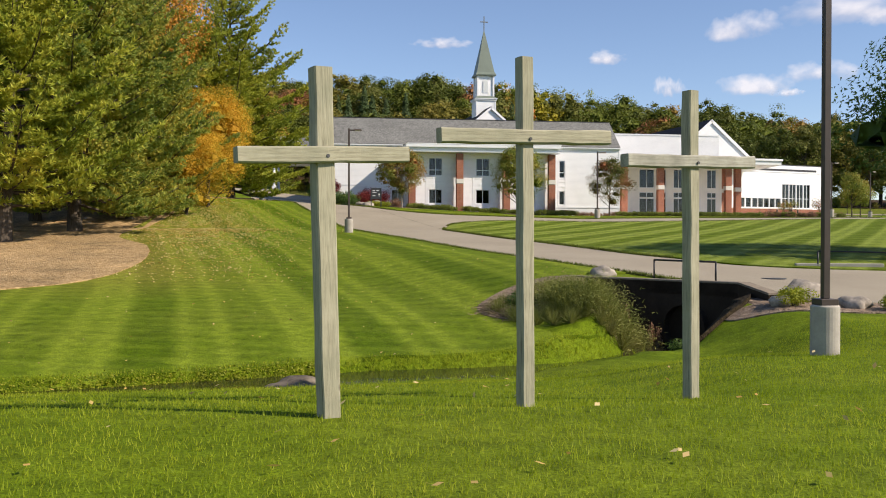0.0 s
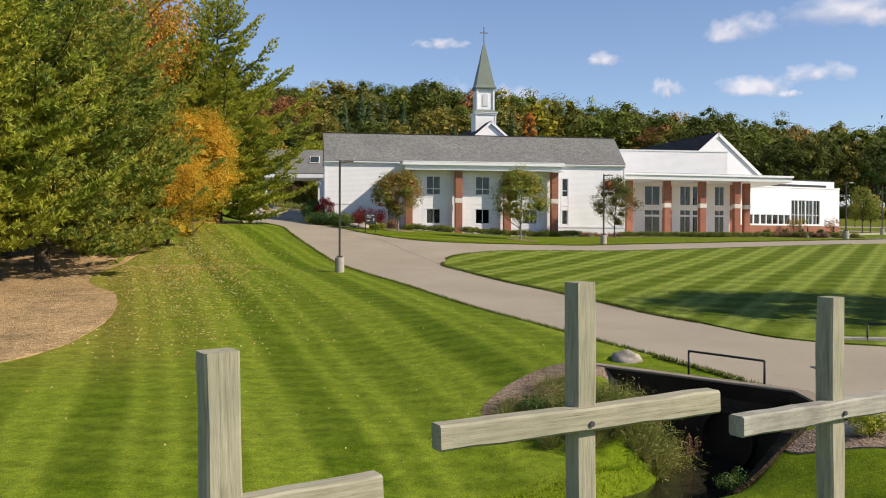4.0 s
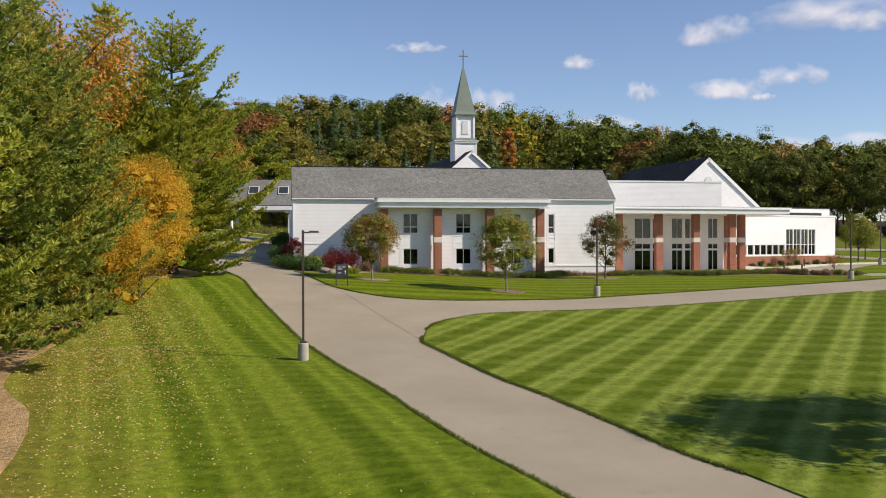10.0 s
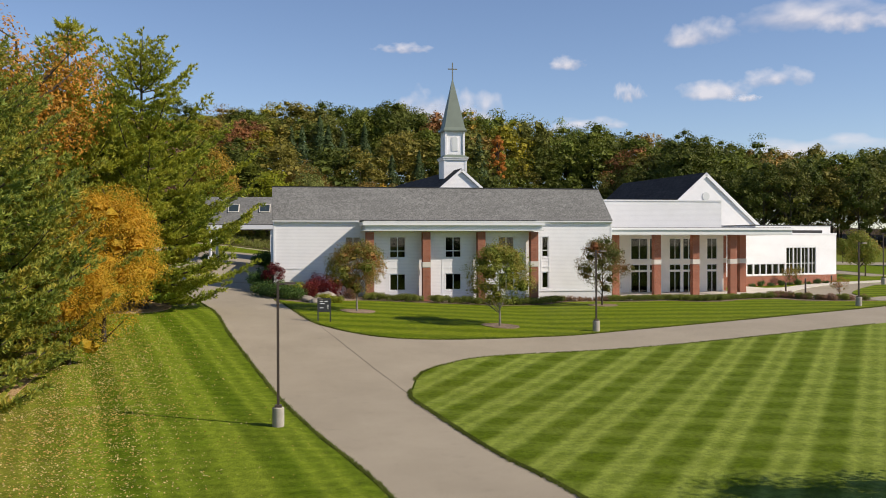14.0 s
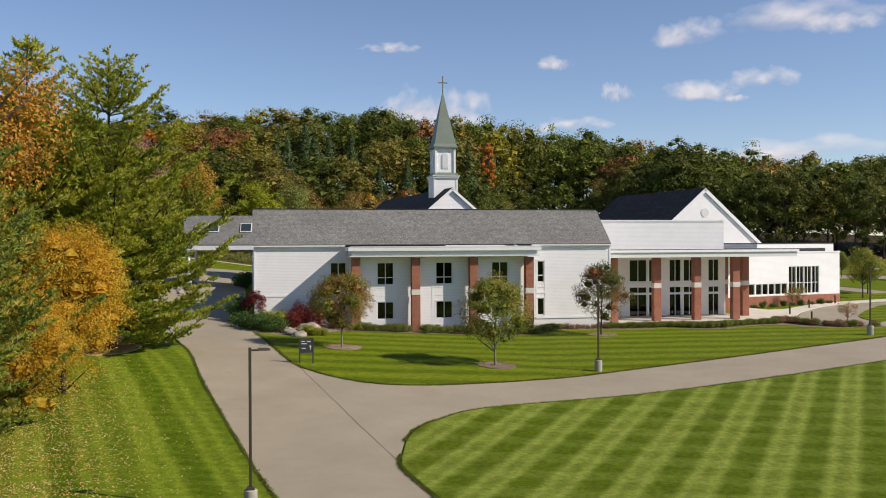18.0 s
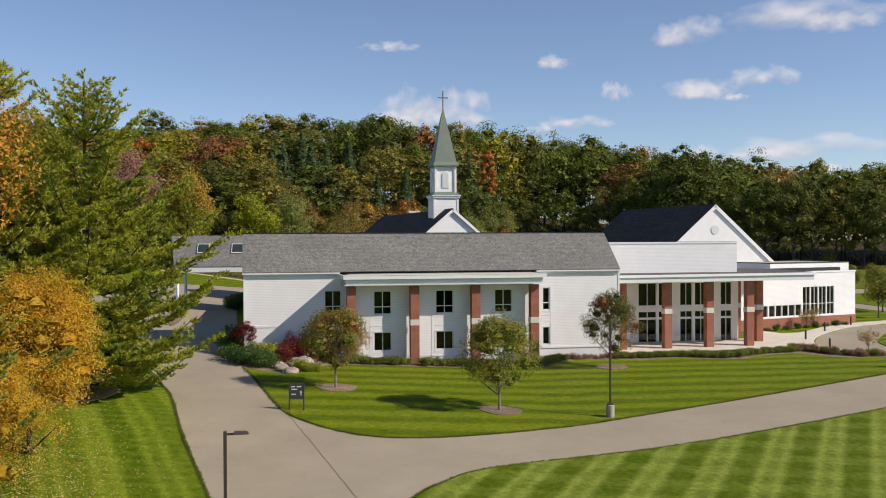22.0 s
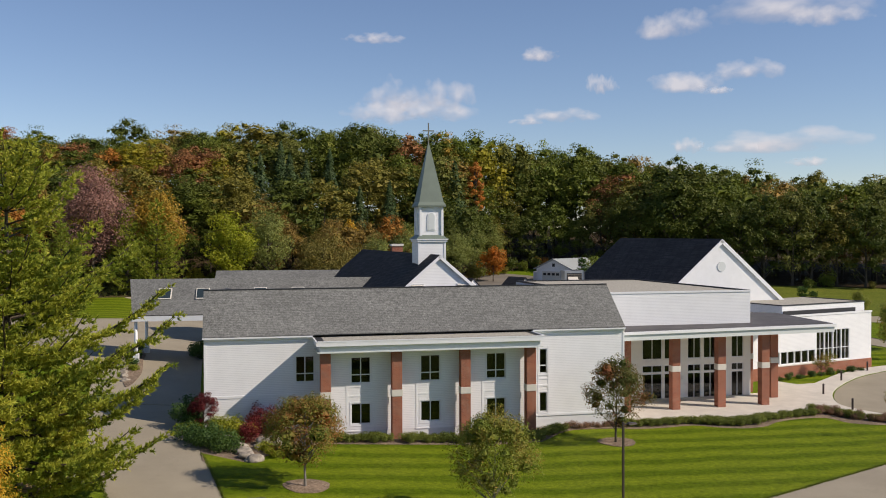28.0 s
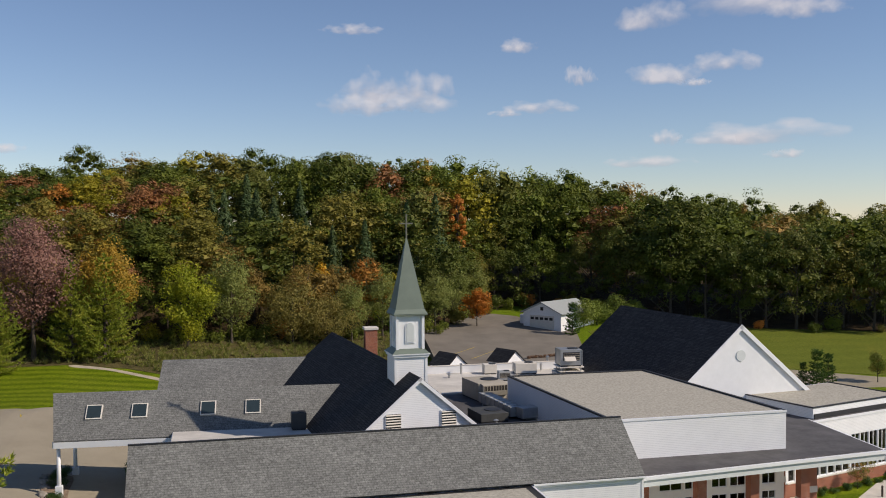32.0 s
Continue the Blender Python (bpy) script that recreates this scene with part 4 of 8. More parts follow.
for a, b in bays:
    t = MB(BAY)
    for x in (a - 0.34, b + 0.22):
        t.box(x, -0.018, 0.8, x + 0.12, 0.0, 4.02)
    t.box(a - 0.34, -0.022, 3.92, b + 0.34, 0, 4.06).box(a - 0.22, -0.018, 3.25, b + 0.22, 0, 3.34).box(a - 0.22, -0.018, 0.9, b + 0.22, 0, 1.05).box(a - 0.34, -0.03, 0.72, b + 0.9, 0, 0.8)
    part("panel_trim", t, M_WHITE, church, "", fix=False)
    for lo, hi in (UP, LOW):
        window(BAY, a, lo, b, hi, [(a + b) / 2], [lo + 0.62] if lo > 3 else [], casing=0.09)
for a, b in ((6.46, 7.84), (25.02, 25.66)):
    for lo, hi in (UP, LOW):
        window(FRONT, a, lo, b, hi, [(a + b) / 2] if b - a > 1 else [], [lo + 0.62] if lo > 3 else [], casing=0.09)
for x in (8.42, 13.52, 18.58, 23.56):
    col = part("brick_column", MB().box(x - 0.36, -2.62, -1.0, x + 0.36, -1.95, 3.33, 0.01).box(x - 0.36, -2.62, 3.83, x + 0.36, -1.95, 6.52, 0.01), M_BRICK, church, "red brick column")
    part("stone_band", MB().box(x - 0.39, -2.65, 3.34, x + 0.39, -1.92, 3.82, 0.015), M_BAND, col, "pale stone band")
# bay canopy
can = MB().box(7.82, -3.1, 6.62, 24.3, 0.0, 6.7).box(7.98, -2.95, 6.7, 24.14, 0.0, 7.12)
part("bay_canopy", can, M_FASCIA, church, "", fix=False)
part("bay_cornice", MB().box(7.72, -3.2, 7.12, 24.4, -0.0, 7.42), M_WHITE, church, "", fix=False)
part("bay_canopy_roof", MB().box(7.82, -3.08, 7.42, 24.3, -0.02, 7.46), M_CAP, church, "black roof edging", fix=False)
part("bay_gravel", MB().box(8.3, -2.7, 7.46, 23.8, -0.45, 7.485), M_GRAVEL, church, "pale gravel roof", fix=False)
for b in (
    (7.7, -3.22, 7.42, 7.82, 0, 7.45),
    (24.3, -3.22, 7.42, 24.42, 0, 7.5),
    (7.82, -3.22, 7.42, 24.3, -3.1, 7.5)):
    part("bay_coping", MB().box(*b), M_WHITE, church, fix=False)
# side and back walls, floor and inner partition close the block
part("side_wall", MB().box(0.0, 0.25, -1.0, 0.25, 6.2, 7.45), M_SIDING, church, "", fix=False)
part("side_wall", MB().box(31.75, 0.25, -1.0, 32.0, 9.0, 7.45), M_SIDING, church, "", fix=False)
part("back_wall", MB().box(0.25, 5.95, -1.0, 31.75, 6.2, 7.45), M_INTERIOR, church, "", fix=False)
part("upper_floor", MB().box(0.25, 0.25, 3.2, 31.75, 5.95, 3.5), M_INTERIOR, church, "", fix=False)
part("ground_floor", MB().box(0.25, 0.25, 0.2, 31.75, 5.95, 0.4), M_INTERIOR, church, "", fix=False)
# main roof: steep front and back slopes
roof = MB()
roof.slab([(-0.08, -0.2, 7.66), (32.0, -0.2, 7.66), (31.75, 3.07, 10.84), (-0.08, 3.07, 10.84)], 0.12)
part("front_roof", roof, M_SHINGLE, church, "weathered grey shingle roof")
part("back_roof", MB().slab([(-0.08, 6.35, 7.66), (31.75, 6.35, 7.66), (31.75, 3.07, 10.84), (-0.08, 3.07, 10.84)], 0.12), M_SHINGLE, church)
part("ridge_cap", MB().box(-0.1, 2.97, 10.82, 31.75, 3.17, 10.875), M_CAP, church, "", fix=False)
for x in (0.0, 31.5):
    g = MB()
    g.add([(x, 0.0, 7.44), (x, 6.2, 7.44), (x, 3.07, 10.6), (x + 0.25, 0.0, 7.44), (x + 0.25, 6.2, 7.44), (x + 0.25, 3.07, 10.6)], [(0, 2, 1), (3, 4, 5), (0, 1, 4, 3), (1, 2, 5, 4), (2, 0, 3, 5)])
    part("gable_wall", g, M_SIDING, church)
for b in (
    (-0.1, -0.28, 7.5, 7.7, -0.18, 7.6),
    (24.42, -0.28, 7.5, 32.0, -0.18, 7.6),
    (0, -0.16, 7.4, 7.7, 0, 7.54),
    (24.42, -0.16, 7.4, 32.0, 0, 7.54)):
    part("eave_trim", MB().box(*b), M_WHITE, church, fix=False)

# flat roof between the blocks, with the rear flat roofs
part("flat_roof", MB().box(22.5, 33.0, 7.1, 46, 50, 7.35), M_ROOFPALE, church, "pale membrane flat roof", fix=False)
# The dark membrane colour here stands in for shade on the lower deck.
part("roof_well", MB().box(22.5, 6.45, 7.05, 46, 33.0, 7.24), M_MEMBRANE, church, "lower roof with its shade put into the dark colour", fix=False)
part("roof_parapet", MB().box(22.6, 45.0, 7.35, 43.4, 45.25, 8.16), M_WHITE, church, "white roof parapet", fix=False)
part("parapet_coping", MB().box(22.55, 44.95, 8.16, 43.45, 45.3, 8.22), M_BAND, church, fix=False)
part("link_wall", MB().box(1.7, 6.4, 0, 17.9, 20.0, 7.92), M_SIDING, church, "", fix=False)
part("link_roof", MB().box(1.75, 6.45, 7.92, 17.85, 19.95, 7.97), M_ROOFPALE, church, "pale flat roof", fix=False)
part("link_wall", MB().box(22.6, 6.5, 0, 31.7, 49.9, 7.1), M_SIDING, church, "", fix=False)
part("link_wall", MB().box(31.8, 16.0, 0, 46, 49.9, 7.1), M_SIDING, church, "", fix=False)

# chapel with its steep dark roof
CH = pose(19.0, 9.0, 0, 0, 0, 5.2)                       # local y runs back along the ridge
slope_w, ridge_z, eave_z = 7.0, 13.2, 7.3
part("chapel_roof", MB(CH).slab([(0, -0.5, ridge_z), (-slope_w, -0.5, eave_z), (-slope_w, 29.2, eave_z), (0, 29.2, ridge_z)], 0.18), M_DARKROOF, church, "black shingle roof slope")
part("chapel_roof", MB(CH).slab([(0, -0.5, ridge_z), (slope_w, -0.5, eave_z), (slope_w, 29.2, eave_z), (0, 29.2, ridge_z)], 0.18), M_DARKROOF, church, "black shingle roof slope")
part("chapel_gable", MB(CH).prism([(-slope_w + 0.3, eave_z), (slope_w - 0.3, eave_z), (0, ridge_z - 0.32)], -0.31, -0.06), M_SIDING, church)
part("chapel_gable", MB(CH).prism([(-slope_w + 0.3, eave_z), (slope_w - 0.3, eave_z), (0, ridge_z - 0.32)], 28.6, 28.85), M_SIDING, church)
part("chapel_wall", MB(CH).box(-slope_w + 0.3, -0.06, 2, slope_w - 0.3, 28.6, eave_z), M_SIDING, church, "", fix=False)
rake = MB(CH)
for s in (-1, 1):
    rake.slab([(0, -0.56, ridge_z - 0.03), (s * slope_w, -0.56, eave_z - 0.03), (s * slope_w, -0.46, eave_z - 0.03), (0, -0.46, ridge_z - 0.03)], 0.24)
part("rake_board", rake, M_WHITE, church)
for x in (-1.95, 2.15):
    lv = part("louver_vent", MB(CH).box(x - 0.62, -0.37, 9.55, x + 0.62, -0.31, 10.75), M_WHITE, church, "", fix=False)
    for k in range(6):
        part("slat", MB(CH @ pose(x, -0.40, 9.68 + k * 0.19, 35)).box(-0.54, -0.07, -0.02, 0.54, 0.07, 0.02), M_BAND, lv, fix=False)
    # Flat dark plate in place of a shaded recess.
    part("backing", MB(CH).box(x - 0.54, -0.385, 9.6, x + 0.54, -0.37, 10.7), M_DARK, lv, "flat dark plate for the shade behind slats", fix=False)
chim = part("chimney", MB().box(19.3, 35.4, 9, 20.5, 36.5, 13.55, 0.02), M_BRICK, church, "red brick chimney")
part("chimney_cap", MB().box(19.2, 35.3, 13.55, 20.6, 36.6, 13.8, 0.02), M_BAND, chim)

# steeple
TW = pose(18.88, 12.4, 0, 0, 0, 2.0)
steeple = part("steeple", MB(TW).box(-1.2, -1.2, 9.5, 1.2, 1.2, 14.25), M_SIDING, church, fix=False)
part("corner_trim", MB(TW).box(-1.24, -1.24, 9.5, -1.06, -1.06, 14.25).box(1.06, -1.24, 9.5, 1.24, -1.06, 14.25).box(-1.24, 1.06, 9.5, -1.06, 1.24, 14.25), M_WHITE, steeple, fix=False)
part("cornice", MB(TW).box(-1.34, -1.34, 14.25, 1.34, 1.34, 14.42, 0.02).box(-1.42, -1.42, 14.42, 1.42, 1.42, 14.52, 0.02), M_WHITE, steeple)
part("cornice_flashing", MB(TW).loft([[(s * a, t * a, z) for s, t in ((-1, -1), (1, -1), (1, 1), (-1, 1))] for a, z in ((1.42, 14.52), (1.0, 14.86))]), M_COPPER, steeple)
belfry = MB(TW).box(-0.94, -0.94, 14.7, 0.94, 0.94, 17.3)
for s in (-1, 1):
    for t in (-1, 1):
        belfry.box(s * 0.97 - 0.1, t * 0.97 - 0.1, 14.72, s * 0.97 + 0.1, t * 0.97 + 0.1, 17.3)
part("belfry", belfry, M_WHITE, steeple, fix=False)
for r in (0, 90, 180, 270):
    a = MB(TW @ pose(0, 0, 0, 0, 0, r))
    arch = [(-0.36, 15.25), (0.36, 15.25)] + [(0.36 * math.cos(q), 16.45 + 0.36 * math.sin(q)) for q in np.linspace(0, math.pi, 9)]
    small = [(x * 0.78, 15.33 + (z - 15.25) * 0.93) for x, z in arch]
    a.prism(arch, -1.0, -0.94)
    lou = part("arched_louver", a, M_WHITE, steeple)
    part("louver_panel", MB(TW @ pose(0, 0, 0, 0, 0, r)).prism(small, -1.02, -0.99), M_FASCIA, lou, "grey arched panel")
part("spire_eave", MB(TW).box(-1.26, -1.26, 17.3, 1.26, 1.26, 17.42, 0.02), M_COPPER, steeple)
part("spire", MB(TW).loft([[(s * a, t * a, z) for s, t in ((-1, -1), (1, -1), (1, 1), (-1, 1))] for a, z in ((1.28, 17.42), (1.08, 17.75), (0.03, 23.0))]), M_COPPER, steeple, "weathered green metal spire")
part("spire_cross", MB(TW).box(-0.05, -0.05, 22.9, 0.05, 0.05, 24.72).box(-0.5, -0.045, 23.98, 0.5, 0.045, 24.08), M_CROSSMETAL, steeple, "slim metal cross", fix=False)

# west wings with grey gable roofs; the first runs out over the drive as a carport
W1 = pose(-7.35, 23.0, 0, 0, 0, -4.2)
for name, s in (("west_roof", -1), ("west_roof", 1)):
    part(name, MB(W1).slab([(-0.1, 0, 10.8), (23.5, 0, 10.8), (23.5, s * 3.2, 7.68), (0.6, s * 3.2, 7.68)], 0.16), M_SHINGLE, church, "weathered grey shingle roof")
part("west_gable", MB(W1 @ pose(0.1, 0, 0, 0, 0, 90)).prism([(-2.9, 7.6), (2.9, 7.6), (0, 10.45)], -0.75, -0.55), M_SIDING, church)
part("carport_fascia", MB(W1).box(0.6, -3.22, 7.12, 23.4, -3.12, 7.58).box(0.6, 3.12, 7.12, 23.4, 3.22, 7.58).box(0.5, -3.12, 7.12, 0.6, 3.12, 7.58), M_WHITE, church, fix=False)
part("carport_soffit", MB(W1).box(0.62, -3.1, 7.15, 23.4, 3.1, 7.25), M_WHITE, church, fix=False)
part("west_wall", MB(W1).box(7.4, -2.9, 1.5, 23.3, 2.9, 7.14), M_SIDING, church, fix=False)
for y in (-2.7, 2.9):
    p = W1 @ Vector((0.85, y, 0))
    c = part("carport_column", MB().cyl(p.x, p.y, 3.2, 7.14, 0.17, 0.14, 16), M_WHITE, church, "round white column", smooth=True)
    part("column_base", MB().box(p.x - 0.26, p.y - 0.26, 3.0, p.x + 0.26, p.y + 0.26, 4.15, 0.02), M_WHITE, c)
for x in (3.25, 6.66, 11.9, 15.4):
    zc, yc = 9.42, -1.42
    sk = W1 @ pose(x, yc, zc, 44.3)
    s = part("skylight", MB(sk).box(-0.6, -0.66, 0.0, 0.6, 0.66, 0.12).box(-0.53, -0.58, 0.12, 0.53, 0.58, 0.13), M_BAND, church, "", fix=False)
    part("skylight_pane", MB(sk).box(-0.52, -0.57, 0.132, 0.52, 0.57, 0.14), plain("skylight glass", (0.03, 0.045, 0.05), 0.04, 0.6, var=0.1) if "skylight glass" not in bpy.data.materials else bpy.data.materials["skylight glass"], s, "dark roof glazing", fix=False)
W2 = pose(0.1, 38.9, 0, 0, 0, -6.5)
for s in (-1, 1):
    part("rear_roof", MB(W2).slab([(-0.1, 0, 10.9), (14.5, 0, 10.9), (14.5, s * 5.0, 7.3), (-0.1, s * 5.0, 7.3)], 0.16), M_SHINGLE, church, "weathered grey shingle roof")
part("rear_wall", MB(W2).box(0.2, -4.7, 2, 14.4, 4.7, 7.3), M_SIDING, church, fix=False)
part("rear_gable", MB(W2 @ pose(0.2, 0, 0, 0, 0, 90)).prism([(-4.7, 7.2), (4.7, 7.2), (0, 10.6)], -0.2, 0.0), M_SIDING, church)

# great hall at the east, black roof and white gable
HA = pose(53.4, 24.2, 0, 0, 0, 6.0)
hw, hz, he = 8.4, 14.3, 7.2
for s in (-1, 1):
    part("hall_roof", MB(HA).slab([(0, -0.45, hz), (s * hw, -0.45, he), (s * hw, 21.8, he), (0, 21.8, hz)], 0.2), M_DARKROOF, church, "black shingle roof slope")
part("hall_gable", MB(HA).prism([(-hw + 0.3, 5), (hw - 0.3, 5), (hw - 0.3, he - 0.1), (0, hz - 0.3), (-hw + 0.3, he - 0.1)], -0.3, 0.0), M_WHITE, church, "white gable wall")
part("hall_wall", MB(HA).box(-hw + 0.3, 0.002, 0, hw - 0.3, 21.4, he - 0.1), M_SIDING, church, fix=False)
hr = MB(HA)
for s in (-1, 1):
    hr.slab([(0, -0.52, hz - 0.02), (s * hw, -0.52, he - 0.02), (s * hw, -0.4, he - 0.02), (0, -0.4, hz - 0.02)], 0.4)
part("hall_rake", hr, M_WHITE, church)
disc = MB(HA @ pose(0, -0.3, 11.3, 90))
disc.cyl(0, 0, 0.0, 0.07, 0.52, k=28)
part("round_vent", disc, M_FASCIA, church, "round louvred gable vent")

# tall lobby block above the portico
part("lobby_block", MB().add([(32.4, 6.0, 7.0), (46.4, 6.0, 7.0), (44.7, 26.5, 7.0), (31.1, 26.5, 7.0), (32.4, 6.0, 9.84), (46.4, 6.0, 9.84), (44.7, 26.5, 9.84), (31.1, 26.5, 9.84)],
     [(0, 1, 5, 4), (1, 2, 6, 5), (2, 3, 7, 6), (3, 0, 4, 7), (4, 5, 6, 7)]), M_SIDING, church)
part("lobby_roof", MB().add([(32.55, 6.15, 9.85), (46.2, 6.15, 9.85), (44.6, 26.3, 9.85), (31.3, 26.3, 9.85)], [(0, 1, 2, 3)]), M_GRAVEL, church, "pale gravel roof", fix=False)
cp = MB()
cor = [(32.4, 6.0), (46.4, 6.0), (44.7, 26.5), (31.1, 26.5)]
for (ax, ay), (bx, by) in list(zip(cor, cor[1:] + cor[:1]))[1:]:
    u = Vector((bx - ax, by - ay)).normalized()
    q = Vector((-u.y, u.x)) * 0.22
    cp.add([(ax, ay, 9.82), (bx, by, 9.82), (bx + q.x, by + q.y, 9.82), (ax + q.x, ay + q.y, 9.82), (ax, ay, 9.97), (bx, by, 9.97), (bx + q.x, by + q.y, 9.97), (ax + q.x, ay + q.y, 9.97)],
           [(0, 3, 2, 1), (4, 5, 6, 7), (0, 1, 5, 4), (1, 2, 6, 5), (2, 3, 7, 6), (3, 0, 4, 7)])
part("lobby_coping", cp, M_CAP, church, "black roof edging")
part("lobby_coping", MB().box(32.4, 5.94, 9.8, 46.44, 6.16, 9.95), M_WHITE, church, fix=False)

# portico canopy
CAN = [(32.0, 1.55), (53.25, 3.85), (54.4, 14.8), (51.0, 16.5), (46.0, 20.0), (32.0, 20.0)]


def plate(z0, z1, outline, grow=0.0):
    c = Vector((sum(p[0] for p in outline) / len(outline), sum(p[1] for p in outline) / len(outline)))
    pts = [(p[0] + (grow if p[0] > c.x else 0), p[1] + (-grow if p[1] < 8 else 0)) for p in outline]
    k = len(pts)
    return MB().add([(x, y, z0) for x, y in pts] + [(x, y, z1) for x, y in pts], [tuple(range(k - 1, -1, -1)), tuple(range(k, 2 * k))] + [(i, (i + 1) % k, (i + 1) % k + k, i + k) for i in range(k)])


part("portico_beam", plate(6.3, 6.78, CAN), M_FASCIA, church, "pale grey portico fascia")
part("portico_soffit", plate(6.292, 6.298, CAN, -0.12), M_WHITE, church, "white portico soffit")
part("portico_cornice", plate(6.78, 7.0, CAN, 0.14), M_WHITE, church)
part("portico_roof", plate(7.0, 7.05, CAN, -0.1), M_MEMBRANE, church, "dark flat portico roof")
for (x, y) in ((38.38, 4.28), (42.66, 4.45), (46.84, 4.55), (49.32, 7.2), (48.6, 10.2), (33.95, 4.3)):
    g0 = ground(x, y) - 0.3
    col = part("brick_column", MB().box(x - 0.36, y - 0.34, g0, x + 0.36, y + 0.34, 3.28, 0.01).box(x - 0.36, y - 0.34, 3.79, x + 0.36, y + 0.34, 6.29, 0.01), M_BRICK, church, "red brick portico column")
    part("stone_band", MB().box(x - 0.39, y - 0.37, 3.29, x + 0.39, y + 0.37, 3.78, 0.015), M_BAND, col, "pale stone band")
GL = pose(32.0, 8.5, 0, 0, 0, 0)
bays_p = [(5.35, 7.25), (7.45, 8.75), (9.7, 11.0), (11.25, 12.6), (14.0, 15.2)]
gh = [h for a, b in bays_p for h in ((a, 3.72, b, 5.98), (a, 2.55, b, 3.2), (a, 0.12, b, 2.45))]
wall("portico_wall", GL, 15.9, 0.0, 6.3, gh, 0.25, M_STUCCO)
for a, b in bays_p:
    mid = [(a + b) / 2]
    for lo, hi in ((3.72, 5.98), (2.55, 3.2), (0.12, 2.45)):
        window(GL, a, lo, b, hi, mid, [], 0.06, name="window" if lo > 0.5 else "glazed_door")
for b in (
    (47.65, 8.752, 0, 47.9, 15.198, 6.29),
    (31.9, 8.752, 0, 32.1, 15.198, 6.29)):
    part("portico_side_wall", MB().box(*b), M_STUCCO, church, fix=False)
part("lobby_floor", MB().box(32.1, 8.75, 0.0, 47.65, 15.2, 0.1), M_CONC, church, fix=False)
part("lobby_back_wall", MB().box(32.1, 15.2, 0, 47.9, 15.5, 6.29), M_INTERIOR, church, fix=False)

# east wing: angled wall with a window band over brick
EW = pose(51.2, 14.35, 0, 0, 0, 16.2)
L = 18.0
band_w = [(4.4 + 1.0 * k, 1.72, 5.3 + 1.0 * k, 2.98) for k in range(5)]
band_w0 = [(1.3, 1.72, 2.1, 2.98), (2.3, 1.72, 3.1, 2.98), (3.3, 1.72, 4.2, 2.98)]
tall = [(9.55 + 1.27 * k, 1.72, 10.7 + 1.27 * k, 4.9) for k in range(4)]
wall("wing_wall", EW, L, 1.55, 6.5, band_w0 + band_w + tall)
part("wing_brick_base", MB(EW).box(0.0, -0.06, -0.8, L, 0.2, 1.55), M_BRICK, church, "red brick base wall", fix=False)
part("wing_wall", MB(EW).box(-3.4, 0.0, 1.55, 0.0, 0.25, 6.5), M_SIDING, church, "", fix=False)
part("wing_brick_base", MB(EW).box(-3.4, -0.06, -0.8, 0.0, 0.2, 1.55), M_BRICK, church, "red brick base wall", fix=False)
window(EW @ pose(0, -0.06, 0), -2.6, 1.72, -1.5, 2.98, [], [], 0.06)
# Black strip on the upper wall's face in place of a recess in shade.
part("wing_shade_strip", MB(EW).box(5.5, 0.72, 6.57, L - 1.6, 0.8, 6.98), M_CAP, church, "black strip standing in for a shaded recess", fix=False)
part("wing_sill", MB(EW).box(1.1, -0.1, 1.55, L - 3.2, 0.0, 1.65), M_BAND, church, fix=False)
for a, lo, b, hi in band_w0 + band_w:
    window(EW, a, lo, b, hi, [], [], 0.06)
for a, lo, b, hi in tall:
    window(EW, a, lo, b, hi, [(a + b) / 2], [2.98], 0.06)
part("wing_end_wall", MB(EW).box(L - 0.25, 0.25, -0.5, L, 12, 6.5), M_SIDING, church, fix=False)
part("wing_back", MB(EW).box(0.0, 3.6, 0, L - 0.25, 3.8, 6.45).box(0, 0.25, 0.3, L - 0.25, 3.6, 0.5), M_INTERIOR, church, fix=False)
part("wing_roof", MB(EW).box(-3.0, 0.05, 6.5, L - 0.05, 12, 6.56), M_MEMBRANE, church, "dark flat roof", fix=False)
part("wing_coping", MB(EW).box(1.0, -0.06, 6.44, L + 0.06, 0.2, 6.62), M_WHITE, church, fix=False)
part("wing_upper", MB(EW).box(5.4, 0.8, 6.56, L - 0.1, 9.0, 7.5), M_SIDING, church, fix=False)
part("wing_upper_roof", MB(EW).box(5.6, 1.0, 7.5, L - 0.3, 8.8, 7.53), M_GRAVEL, church, "pale gravel roof", fix=False)
part("wing_upper_coping", MB(EW).box(5.35, 0.75, 7.5, L - 0.05, 0.97, 7.6).box(5.35, 0.97, 7.5, 5.57, 9, 7.6).box(L - 0.27, 0.97, 7.5, L - 0.05, 9.0, 7.6), M_CAP, church, fix=False)


# ---- plants ----
def tufts(rng, centres, dirs, count, length, width, spread):
    """Sprays of thin pointed needles or leaves: one triangle each."""
    k = len(centres)
    c = np.repeat(centres, count, 0)
    d = np.repeat(dirs, count, 0) + rng.normal(0, spread, (k * count, 3))
    d /= np.linalg.norm(d, axis=1, keepdims=True)
    s = np.cross(d, rng.normal(0, 1, (k * count, 3)))
    s /= np.linalg.norm(s, axis=1, keepdims=True)
    ln = length * rng.uniform(0.7, 1.2, (k * count, 1))
    v = np.stack([c - s * width / 2, c + s * width / 2, c + d * ln], 1).reshape(-1, 3)
    return v, np.arange(len(v)).reshape(-1, 3)


